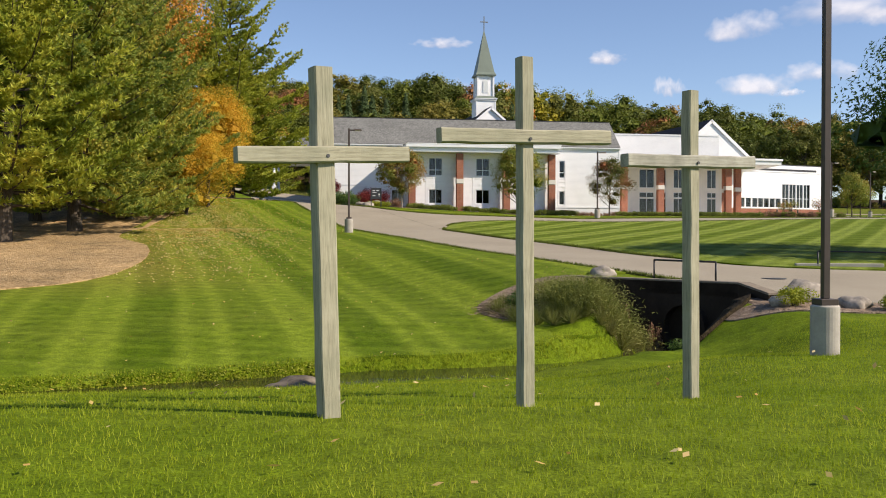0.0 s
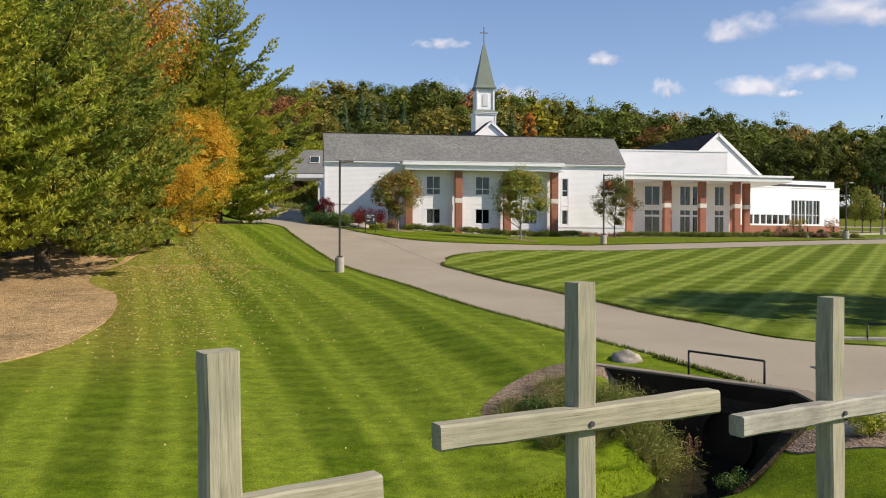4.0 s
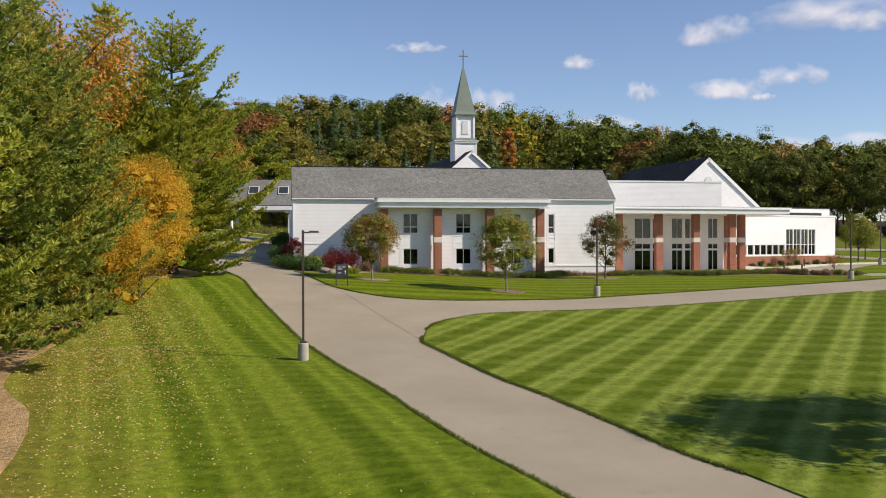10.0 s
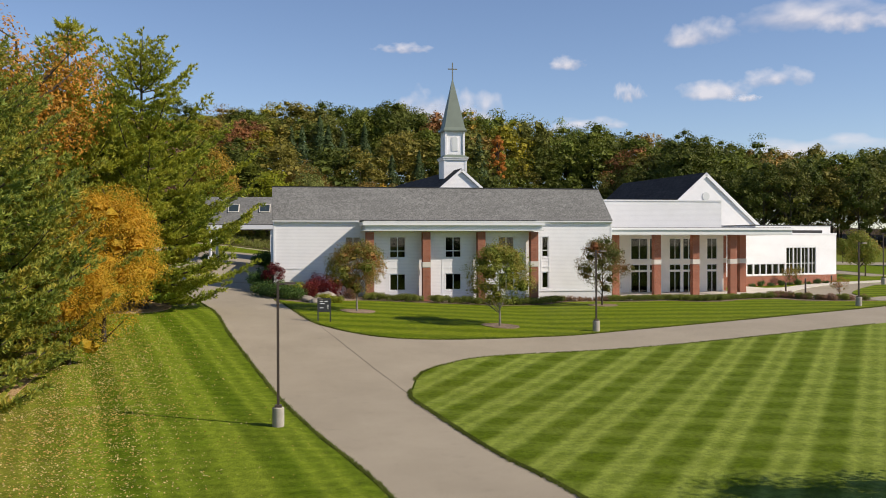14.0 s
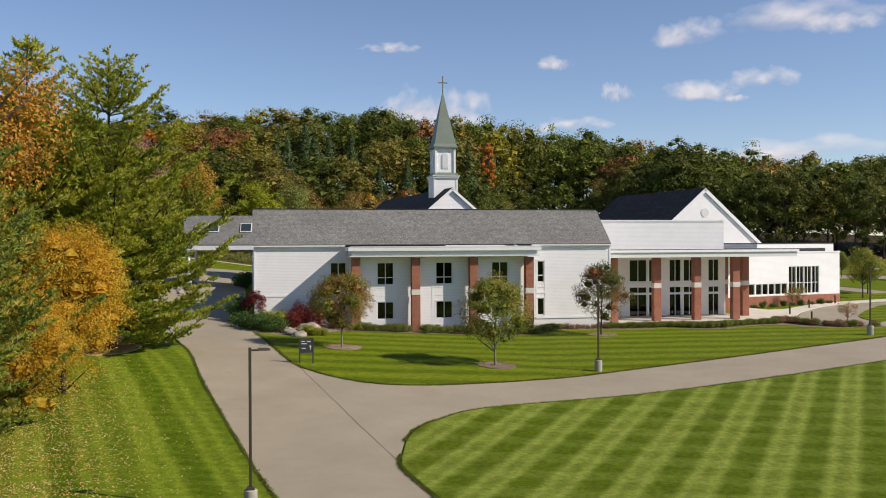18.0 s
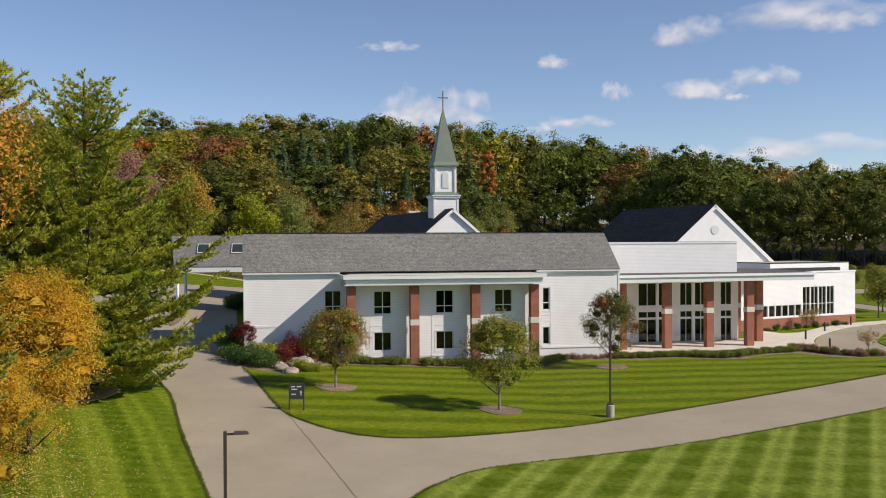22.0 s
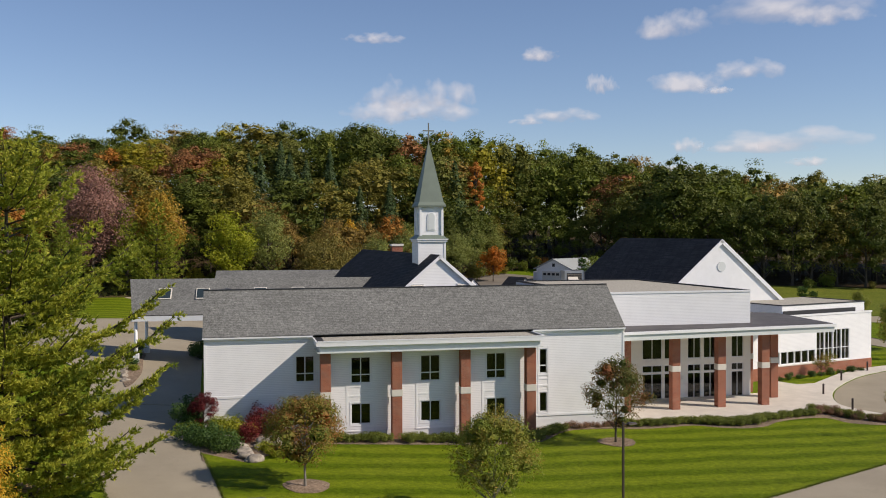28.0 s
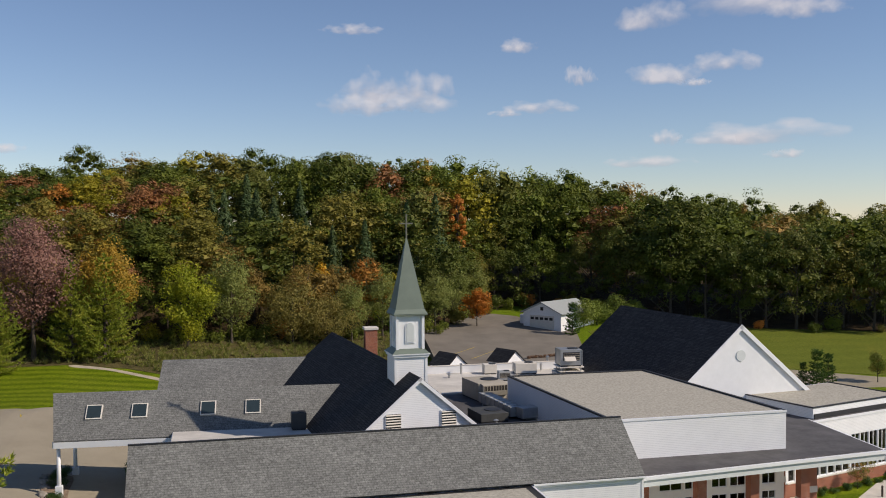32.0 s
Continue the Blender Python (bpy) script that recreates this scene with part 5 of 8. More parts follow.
def leaves(rng, centres, normals, size, tilt=0.6):
    """Leaf-shaped quads whose normals lean about the given ones."""
    k = len(centres)
    n = normals + rng.normal(0, tilt, (k, 3))
    n /= np.linalg.norm(n, axis=1, keepdims=True) + 1e-9
    a = np.cross(n, rng.normal(0, 1, (k, 3)))
    a /= np.linalg.norm(a, axis=1, keepdims=True) + 1e-9
    b = np.cross(n, a)
    s = size * rng.uniform(0.6, 1.25, (k, 1))
    v = np.stack([centres - a * s, centres + b * s * 0.55, centres + a * s, centres - b * s * 0.55], 1).reshape(-1, 3)
    return v, np.arange(len(v)).reshape(-1, 4)


def join(parts):
    vs, fs, o = [], [], 0
    for v, f in parts:
        vs.append(v)
        fs.append(f + o)
        o += len(v)
    return np.concatenate(vs), np.concatenate(fs)


def pine(seed, height, radius, bare=0.1, needles=9, density=1.0, droop=0.0, material=None, needle=(0.36, 0.075), gap=1.0, taper=0.85, open_top=0.0):
    """A white pine at the origin: trunk, whorls of long limbs; each limb carries flat sprays of twigs with tufts of needles. Returns trunk and crown meshes."""
    rng = np.random.default_rng(seed)
    mb = MB()
    lean = rng.normal(0, 0.012, 2)
    trunk_r = 0.018 * height
    pts = [(lean[0] * z, lean[1] * z, z) for z in np.linspace(-0.3, height * 0.98, 9)]
    mb.tube(pts, [trunk_r * (1.25 if i == 0 else 1) * (1 - 0.93 * i / 8) for i in range(9)], 9)
    cen, dr = [], []
    z = height * bare
    while z < height * 0.985:
        f = (z - height * bare) / (height * (1 - bare))
        prof = min(1.0, 0.72 + f * 1.8) if f < 0.16 else (1 - (f - 0.16) / 0.84) ** taper
        n_l = rng.integers(4, 7)
        a0 = rng.uniform(0, 6.28)
        for i in range(n_l):
            if f > 0.6 and rng.random() < open_top:
                continue
            ang = a0 + i * 6.283 / n_l + rng.normal(0, 0.25)
            ln = max(0.5, radius * prof * rng.uniform(0.6, 1.16))
            up = rng.uniform(0.0, 0.2) + f * 0.5 - droop
            d = np.array([math.cos(ang), math.sin(ang), 0])
            side = np.array([-d[1], d[0], 0])
            p0 = np.array([lean[0] * z, lean[1] * z, z + rng.normal(0, 0.10)])
            bend = rng.normal(0, 0.10) * ln
            ks = (0, 0.3, 0.6, 0.85, 1.0)
            path = [p0 + d * ln * s + side * bend * s * s + np.array([0, 0, ln * (up * s + 0.16 * s ** 3 - 0.08 * math.sin(3.1 * s))]) for s in ks]
            r0 = max(0.02, 0.010 * ln + 0.012)
            mb.tube([tuple(p) for p in path], [r0 * q for q in (1.2, 1, 0.7, 0.45, 0.2)], 5)
            m = int(max(5, 3.4 * ln * density))
            s = np.clip(np.linspace(0.2, 1.0, m) + rng.normal(0, 0.03, m), 0.12, 1.0)
            base = np.stack([np.interp(s, ks, [p[j] for p in path]) for j in range(3)], 1)
            sg = np.where(np.arange(m) % 2 == 0, 1.0, -1.0) * np.where(s > 0.97, 0.15, 1.0)
            tl = (0.36 * ln * (1.12 - s) + 0.28) * rng.uniform(0.55, 1.15, m)
            td = d * rng.uniform(0.55, 1.0, (m, 1)) + side * sg[:, None] + np.array([0, 0, 1]) * rng.normal(0.10, 0.10, (m, 1))
            td /= np.linalg.norm(td, axis=1, keepdims=True)
            per = np.maximum(2, (tl / 0.2).astype(int))
            idx = np.repeat(np.arange(m), per)
            q = np.concatenate([(np.arange(k) + rng.uniform(0.3, 1.0)) / k for k in per])
            c = base[idx] + td[idx] * (tl[idx] * q)[:, None] + rng.normal(0, 0.05, (len(idx), 3)) + np.array([0, 0, 0.10]) * (q ** 2 * tl[idx])[:, None]
            cen.append(c)
            dr.append(td[idx] * 0.8 + np.array([0, 0, 0.6]) + rng.normal(0, 0.12, (len(idx), 3)))
        z += rng.uniform(0.42, 0.72) * (0.8 + height / 40) * gap
    top = np.array([[lean[0] * height, lean[1] * height, height * 0.97 + 0.1 * k] for k in range(6)])
    cen.append(top)
    dr.append(np.tile([0, 0, 1.0], (6, 1)))
    cen, dr = np.concatenate(cen), np.concatenate(dr)
    v, f = tufts(rng, cen, dr, needles, needle[0], needle[1], 0.55)
    return mb.data("trunk", M_BARK), big_mesh("crown", v, f, [material or F_PINE])


def broadleaf(seed, height, radius, trunk_h, size, count, material, squash=1.0, trunk_r=None, limbs=7, egg=0.45, clumps=46):
    """A leafy tree at the origin: tapered trunk, forking limbs, clumps of leaves with gaps. Returns trunk and crown meshes."""
    rng = np.random.default_rng(seed)
    mb = MB()
    tr = trunk_r or height * 0.014
    zt = height * 0.8
    pts = [(rng.normal(0, 0.02) * z, rng.normal(0, 0.02) * z, z) for z in np.linspace(-0.2, zt, 7)]
    mb.tube(pts, [tr * (1.35 if i == 0 else 1) * (1 - 0.85 * i / 6) for i in range(7)], 9)
    cz, hz = (trunk_h + height) / 2, (height - trunk_h) / 2
    cs, rs = [], []
    for i in range(clumps):
        u = rng.normal(0, 1, 3)
        u /= np.linalg.norm(u)
        r = rng.uniform(0.35, 0.86)
        zz = u[2] * r
        wide = 1.0 - max(0, zz) * egg - max(0, -zz - 0.4) * 0.5
        cs.append([u[0] * r * radius * wide, u[1] * r * radius * wide, cz + zz * hz])
        rs.append(radius * rng.uniform(0.20, 0.36))
    cs, rs = np.array(cs), np.array(rs)
    for i in rng.choice(len(cs), min(len(cs), limbs * 3), replace=False):
        z0 = max(trunk_h * 0.85, min(zt * 0.95, cs[i][2] - np.hypot(*cs[i][:2]) * 0.9))
        p0 = np.array([0, 0, z0])
        mid = p0 * 0.45 + cs[i] * 0.55 + rng.normal(0, 0.06 * radius, 3)
        mb.tube([tuple(p0), tuple(mid), tuple(cs[i])], [tr * 0.45, tr * 0.25, tr * 0.07], 5)
    w = rs ** 2 / (rs ** 2).sum()
    pick = rng.choice(len(cs), count, p=w)
    u = rng.normal(0, 1, (count, 3))
    u /= np.linalg.norm(u, axis=1, keepdims=True)
    r = rng.uniform(0.55, 1.08, (count, 1)) ** 0.7
    c = cs[pick] + u * r * rs[pick][:, None] * np.array([1, 1, 0.8])
    out = c - np.array([0, 0, cz])
    out /= np.linalg.norm(out, axis=1, keepdims=True) + 1e-9
    v, f = leaves(rng, c, u * 0.7 + out * 0.5 + np.array([0, 0, 0.35]), size, 0.55)
    return mb.data("trunk", M_BARK), big_mesh("crown", v, f, [material])


def leaflets(rng, c, nrm, size, tilt):
    """One triangle a spray, its normal near the given one."""
    v, f = leaves(rng, c, nrm, size, tilt)
    q = v.reshape(-1, 4, 3)
    return (q[:, [0, 1, 2]] + (q[:, [0, 1, 3]] - q[:, [0, 1, 2]]) * 0.4).reshape(-1, 3), np.arange(len(c) * 3).reshape(-1, 3)


ICO = [(0, -0.526, 0.851), (0, 0.526, 0.851), (0, -0.526, -0.851), (0, 0.526, -0.851), (-0.526, 0.851, 0), (0.526, 0.851, 0), (-0.526, -0.851, 0), (0.526, -0.851, 0), (0.851, 0, -0.526), (0.851, 0, 0.526), (-0.851, 0, -0.526), (-0.851, 0, 0.526)]
ICO_V = np.array(ICO)
ICO_F = np.array([(a, b, c) for a, b, c in itertools.combinations(range(12), 3) if max(np.linalg.norm(ICO_V[p] - ICO_V[q]) for p, q in ((a, b), (b, c), (a, c))) < 1.2])


def lump_crown(rng, radius, z0, z1, clumps, count, size, egg=0.3, top=0.0, dense=0.5):
    """A crown of many leafy boughs: each a dense rough heart under a coat of small leaves, so that boughs part with dark gaps between."""
    u = rng.normal(0, 1, (clumps, 3))
    u /= np.linalg.norm(u, axis=1, keepdims=True)
    u[:, 2] = np.where((u[:, 2] < -0.35) & (rng.random(clumps) < 0.5), -u[:, 2], u[:, 2])
    q = rng.uniform(0.45, 0.9, clumps) ** 0.7
    zz = u[:, 2] * q
    wide = 1.0 - np.clip(zz, 0, 1) * egg - np.clip(-zz - 0.45, 0, 1) * 0.5
    cz, hz = (z0 + z1) / 2, (z1 - z0) / 2
    cs = np.stack([u[:, 0] * q * radius * wide, u[:, 1] * q * radius * wide, cz + zz * hz + top * rng.normal(0, 1, clumps)], 1)
    rs = radius * rng.uniform(0.15, 0.30, clumps)
    hearts = int(clumps * dense)
    core = ICO_V[None] * rng.uniform(0.4, 0.75, (hearts, 12, 1)) * rs[:hearts, None, None] * np.array([1, 1, 0.8]) + cs[:hearts, None] * np.array([0.85, 0.85, 1])
    core_f = (ICO_F[None] + 12 * np.arange(hearts)[:, None, None]).reshape(-1, 3)
    pick = rng.choice(clumps, count, p=rs ** 2 / (rs ** 2).sum())
    w = rng.normal(0, 1, (count, 3))
    w /= np.linalg.norm(w, axis=1, keepdims=True)
    w[:, 2] = np.where((w[:, 2] < 0) & (rng.random(count) < 0.5), -w[:, 2], w[:, 2])
    c = cs[pick] + w * rs[pick][:, None] * rng.uniform(0.5, 1.12, (count, 1)) ** 0.7 * np.array([1, 1, 0.85])
    lv, lf = leaflets(rng, c, w + np.array([0, 0, 0.25]), size, 0.42)
    return join([(core.reshape(-1, 3), core_f), (lv, lf)]), cs, rs


def leafy(seed, height, radius, trunk_h, clumps, count, size, material, egg=0.3, tr=None, wood_mat=None, dense=0.5):
    """A tree with a dense crown of boughs over a tapered trunk and limbs. Returns trunk and crown meshes."""
    rng = np.random.default_rng(seed)
    (v, f), cs, rs = lump_crown(rng, radius, trunk_h, height, clumps, count, size, egg, 0.0, dense)
    mb, tr = MB(), tr or height * 0.014
    mb.tube([(rng.normal(0, 0.015) * z, rng.normal(0, 0.015) * z, z) for z in np.linspace(-0.3, height * 0.8, 7)], [tr * (1.35 if i == 0 else 1) * (1 - 0.85 * i / 6) for i in range(7)], 9)
    for i in rng.choice(clumps, min(clumps, 22), replace=False):
        z = max(trunk_h * 0.8, min(height * 0.75, cs[i][2] - np.hypot(*cs[i][:2]) * 0.9))
        mb.tube([(0, 0, z), tuple(np.array([0, 0, z]) * 0.45 + cs[i] * 0.55), tuple(cs[i])], [tr * 0.45, tr * 0.25, tr * 0.07], 5)
    return mb.data("trunk", wood_mat or M_BARK), big_mesh("crown", v, f, [material])


def plant(name, meshes, x, y, label, category="tree", group="", turn=0.0, scale=1.0, z=None):
    t = thing(name, (x, y, ground(x, y) if z is None else z), label, category, group)
    t.rotation_euler = (0, 0, turn)
    t.scale = (scale, scale, scale)
    for n, me in zip(("trunk", "crown"), meshes):
        o = new(n, me)
        o.parent = t
    return t


# tall pines and maples beside the drive
P_A = pine(11, 20.4, 8.8, 0.04, 10, 1.75, needle=(0.30, 0.10), droop=0.03, taper=0.62, gap=0.95, open_top=0.2)
P_B = pine(12, 20.5, 8.2, 0.08, 10, 1.75, material=F_PINE2, needle=(0.30, 0.10), droop=0.10, gap=0.95)
P_C = pine(13, 20.0, 7.2, 0.10, 8, 1.6, needle=(0.36, 0.11), gap=1.0, open_top=0.1)
P_D = pine(14, 17.4, 7.0, 0.03, 10, 1.75, material=F_PINE2, needle=(0.29, 0.095), droop=0.05, gap=0.92, taper=0.52)
plant("pine_tree", P_A, -9.1, -17.0, "tall yellow-green white pine beside the drive", group="pines by the drive", turn=0.4, scale=0.93)
for x, y, me, turn, sc, lab in ((-15.6, -45.0, P_B, 0.0, 1.0, "olive-green pine with golden tips and low sweeping branches"), (-17.4, -51.6, P_C, 1.1, 0.95, "yellow-green pine with low sweeping branches"), (-15.8, -31.6, P_B, 2.3, 0.92, "olive-green pine with golden tips and low sweeping branches"),
                               (-19.9, -37.0, P_C, 3.9, 1.0, "yellow-green pine with low sweeping branches"), (-25, -42, P_C, 5.0, 1.0, "yellow-green pine with low sweeping branches"), (-14.2, -36.0, P_D, 0.8, 0.85, "olive-green pine with full branches down to the ground")):
    plant("pine_tree", me, x, y, lab, group="pines by the drive", turn=turn, scale=sc)
plant("pine_tree", P_C, -13.4, -21.0, "slim tall pine behind the maples", group="pines by the drive", turn=2.6, scale=0.98)
MAPLE = leafy(21, 10.2, 4.1, 0.2, 170, 42000, 0.095, F_MAPLE, 0.4, None, None, 0.3)
plant("maple_tree", MAPLE, -9.9, -28.2, "orange and gold maple with leaves to the ground", group="maples", scale=0.92)
plant("maple_tree", MAPLE, -10.9, -33.0, "orange and gold maple with leaves to the ground", group="maples", turn=2.1, scale=0.72)
OAK = broadleaf(22, 17.5, 5.2, 6.5, 0.11, 11000, F_OAK, clumps=60, egg=0.2, limbs=14)
plant("oak_tree", OAK, -15.0, -26.5, "thinning rust-orange oak among the pines", "tree", scale=1.14)
plant("oak_tree", OAK, -19.5, -24.5, "thinning rust-orange oak among the pines", "tree", turn=1.9, scale=1.08)

# young trees on the front lawn, each in a mulch ring
PEAR = leafy(31, 5.6, 2.6, 1.2, 130, 13500, 0.095, F_PEAR, 0.55, 0.085, M_PALEBARK, 0.28)
PEAR2 = leafy(32, 6.1, 2.7, 1.2, 130, 13500, 0.095, F_PEAR2, 0.55, 0.085, M_PALEBARK, 0.28)
PEAR3 = leafy(33, 6.4, 2.5, 1.0, 120, 12500, 0.095, F_PEAR3, 0.6, 0.085, None, 0.28)
for x, y, me, lab in ((6.17, -14.0, PEAR, "young round lawn tree turning red and olive"), (15.8, -20.5, PEAR2, "young round tree with green and tan leaves"), (29.0, -5.5, PEAR3, "young dark green tree turning red at the tips")):
    plant("lawn_tree", me, x, y, lab, group="young lawn trees")
    r = 1.35
    sheet("mulch_ring", [(x + 0.1 + r * math.cos(a) * (1 + 0.06 * math.sin(3 * a)), y + r * math.sin(a)) for a in np.linspace(0, 6.283, 24, endpoint=False)], 0.10, M_MULCH, "round ring of bark mulch at a tree's foot", "mulch", 0.6, wander=0.04)


def shrub(seed, r, h, size, count, material):
    rng = np.random.default_rng(seed)
    k = 14
    cs = np.stack([rng.uniform(-0.62, 0.62, k) * r, rng.uniform(-0.62, 0.62, k) * r, rng.uniform(0.25, 0.72, k) * h], 1)
    pick = rng.integers(0, k, count)
    u = rng.normal(0, 1, (count, 3))
    u /= np.linalg.norm(u, axis=1, keepdims=True)
    c = cs[pick] + u * rng.uniform(0.6, 1.05, (count, 1)) * np.array([0.42 * r, 0.42 * r, 0.36 * h])
    c[:, 2] = np.abs(c[:, 2])
    v, f = leaves(rng, c, u + np.array([0, 0, 0.4]), size, 0.5)
    stems = MB()
    for i in range(6):
        stems.tube([(0, 0, -0.1), tuple(cs[i] * 0.6), tuple(cs[i])], [0.02, 0.014, 0.006], 5)
    return stems.data("stems", M_BARK), big_mesh("crown", v, f, [material])


F_HEDGE = foliage("clipped hedge", [(0.09, 0.12, 0.02), (0.17, 0.205, 0.035), (0.27, 0.29, 0.055)], 0.45)
S_HEDGE = shrub(47, 0.8, 0.74, 0.05, 2400, F_HEDGE)
S_BROWN = shrub(45, 0.8, 0.8, 0.05, 1300, F_BROWN)
S_RED, S_EVER, S_LIME, S_LOW = shrub(41, 1.0, 1.7, 0.06, 2600, F_RED), shrub(42, 1.0, 1.2, 0.06, 2400, F_SHRUB), shrub(43, 0.9, 1.0, 0.06, 2000, F_LIME), shrub(44, 0.8, 0.7, 0.05, 1500, F_SHRUB)


def bush(me, x, y, label, sc=1.0, group="shrubs by the church", turn=0.0, name="shrub", z=None):
    t = thing(name, (x, y, ground(x, y) + 0.03 if z is None else z), label, "shrub", group)
    t.rotation_euler, t.scale = (0, 0, turn), (sc, sc, sc)
    for n, m in zip(("stems", "crown"), me):
        o = new(n, m)
        o.parent = t
    return t


JMAPLE = leafy(46, 2.9, 1.35, 0.3, 34, 5200, 0.07, F_RED, 0.35, 0.05, None, 0.3)
plant("red_maple", JMAPLE, 0.0, -0.75, "burgundy-leaved small maple at the church corner", "tree")
for x, y, me, sc, lab in ((-1.2, 0.6, S_EVER, 1.5, "dark rounded evergreen shrub"), (-0.75, 2.4, S_EVER, 1.7, "dark rounded evergreen shrub"), (3.2, -3.6, S_RED, 0.95, "burgundy-leaved shrub beside the church wall"), (5.1, -1.5, S_RED, 1.15, "burgundy-leaved shrub beside the church wall"),
                           (3.9, -0.9, S_RED, 1.2, "burgundy-leaved shrub beside the church wall"), (1.5, -0.9, S_LIME, 1.45, "lime-yellow leafy shrub in the planting bed"), (2.4, -2.2, S_LIME, 1.2, "lime-yellow leafy shrub in the planting bed"), (-0.6, -3.2, S_LOW, 1.9, "low spreading green juniper"), (0.8, -5.2, S_LOW, 2.0, "low spreading green juniper"),
                           (-0.1, -4.3, S_LOW, 1.7, "low spreading green juniper"), (-1.0, -1.4, S_LIME, 1.0, "lime-yellow leafy shrub in the planting bed"), (4.2, -6.0, S_LIME, 0.8, "lime-yellow leafy shrub in the planting bed"), (5.0, -7.6, S_LIME, 0.75, "lime-yellow leafy shrub in the planting bed"), (4.6, -6.9, S_LIME, 0.7, "lime-yellow leafy shrub in the planting bed"),
                           (6.5, -2.7, S_BROWN, 1.3, "brown-red leafy shrub beside the church wall"), (1.6, -6.2, S_LOW, 1.5, "low spreading green juniper")):
    bush(me, x, y, lab, sc, turn=x)
for k in range(22):
    x = 8.2 + k * 0.74
    if abs(x - 13.5) > 0.3:
        bush(S_HEDGE, x, -3.5 + 0.15 * math.sin(k * 2.3), "low olive-green groundcover shrub under the windows", 0.85 + 0.12 * math.sin(k * 1.7), "hedge under the windows", k * 1.3)
for x, y in ((24.3, -2.6), (25.0, -2.2), (25.6, -1.9), (26.2, -1.5)):
    bush(S_HEDGE, x, y, "rounded green shrub at the corner of the church", 0.9, turn=x)
for k in range(9):
    bush(S_BROWN, 26.9 + 0.55 * k, -0.45 + 0.18 * math.sin(k * 2.1), "dry brown-leaved shrub in the mulch", 0.6 + 0.1 * math.sin(k), "dry border shrubs", k * 1.9)
HEDGE = [(31.6, -0.75), (34.0, -1.0), (37.2, -0.75), (38.4, -1.5), (40.2, -2.35), (42.2, -2.1), (43.6, -1.1), (46.0, -0.45), (48.6, -0.1)]
for k in range(34):
    x = 31.6 + 17.0 * k / 33
    y = float(np.interp(x, [p[0] for p in HEDGE], [p[1] for p in HEDGE]))
    bush(S_HEDGE, x, y + 0.08 * math.sin(k * 2.7), "clipped green hedge shrub beside the walk", 0.74 + 0.08 * math.sin(k * 1.9), "portico hedge", k * 2.1)
    if 38.2 < x < 43.2:
        bush(S_HEDGE, x + 0.2, y + 0.75, "clipped green hedge shrub beside the walk", 0.76, "portico hedge", k * 1.4)
for k in range(26):
    t = k / 25
    x = float(np.interp(t, [0, 0.3, 0.55, 0.75, 1.0], [49.4, 50.5, 51.2, 52.4, 56.2])) + 0.35 * math.sin(k * 2.4)
    y = float(np.interp(t, [0, 0.3, 0.55, 0.75, 1.0], [0.9, -0.4, -2.2, -3.5, -4.2])) + 0.45 * math.cos(k * 1.7)
    bush(S_BROWN if k % 3 else S_HEDGE, x, y, "low brown-red border shrub" if k % 3 else "low green border shrub", 0.8 + 0.12 * math.sin(k), "border shrubs", k * 1.1)
for k in range(9):
    p = EW @ Vector((3.0 + k * 1.5, -1.0, 0))
    bush(S_EVER if k % 2 else S_LOW, p.x, p.y, "green shrub along the brick wing wall", 0.6, "wing shrubs", k * 1.7)
SMALL = broadleaf(34, 2.6, 1.2, 0.6, 0.05, 1200, F_PEAR, trunk_r=0.035, clumps=20)
for x, y in ((54.6, -2.3), (59.8, 15.4), (61.8, 17.2)):
    plant("sapling", SMALL, x, y, "small thin ornamental sapling", group="saplings")


# ---- the woods behind ----
def wood_tree(rng, n):
    """Leaf sprays of a far pine of unit height."""
    z = 1 - rng.uniform(0.0, 0.9, n) ** 0.75 * 0.97
    arm = 0.72 + 0.28 * np.abs(np.sin(z * 30 + 2.0 * np.sin(z * 11)))
    a = rng.uniform(0, 6.283, n)
    lobe = 0.80 + 0.25 * np.sin(a * 3 + z * 19) * np.sin(a * 2 - z * 13)
    r = (0.33 * (1.0 - z) ** 0.9 + 0.006) * arm * lobe
    q = rng.uniform(0.35, 1.05, n)
    c = np.stack([np.cos(a) * r * q, np.sin(a) * r * q, z - 0.10 * r * q], 1)
    return leaflets(rng, c, np.stack([np.cos(a), np.sin(a), np.full(n, 0.9)], 1), 0.021, 0.4)


wrng = np.random.default_rng(7)
TEMPL = [lump_crown(wrng, r, 3.5, 20.0, k, 3400, 0.31, eg, 0.4)[0] for r, k, eg in ((5.8, 84, 0.3), (6.2, 90, 0.25), (5.4, 80, 0.4), (6.4, 94, 0.2), (5.6, 82, 0.35), (6.0, 88, 0.35), (5.2, 78, 0.45))] + [wood_tree(wrng, 3300) for _ in range(3)]


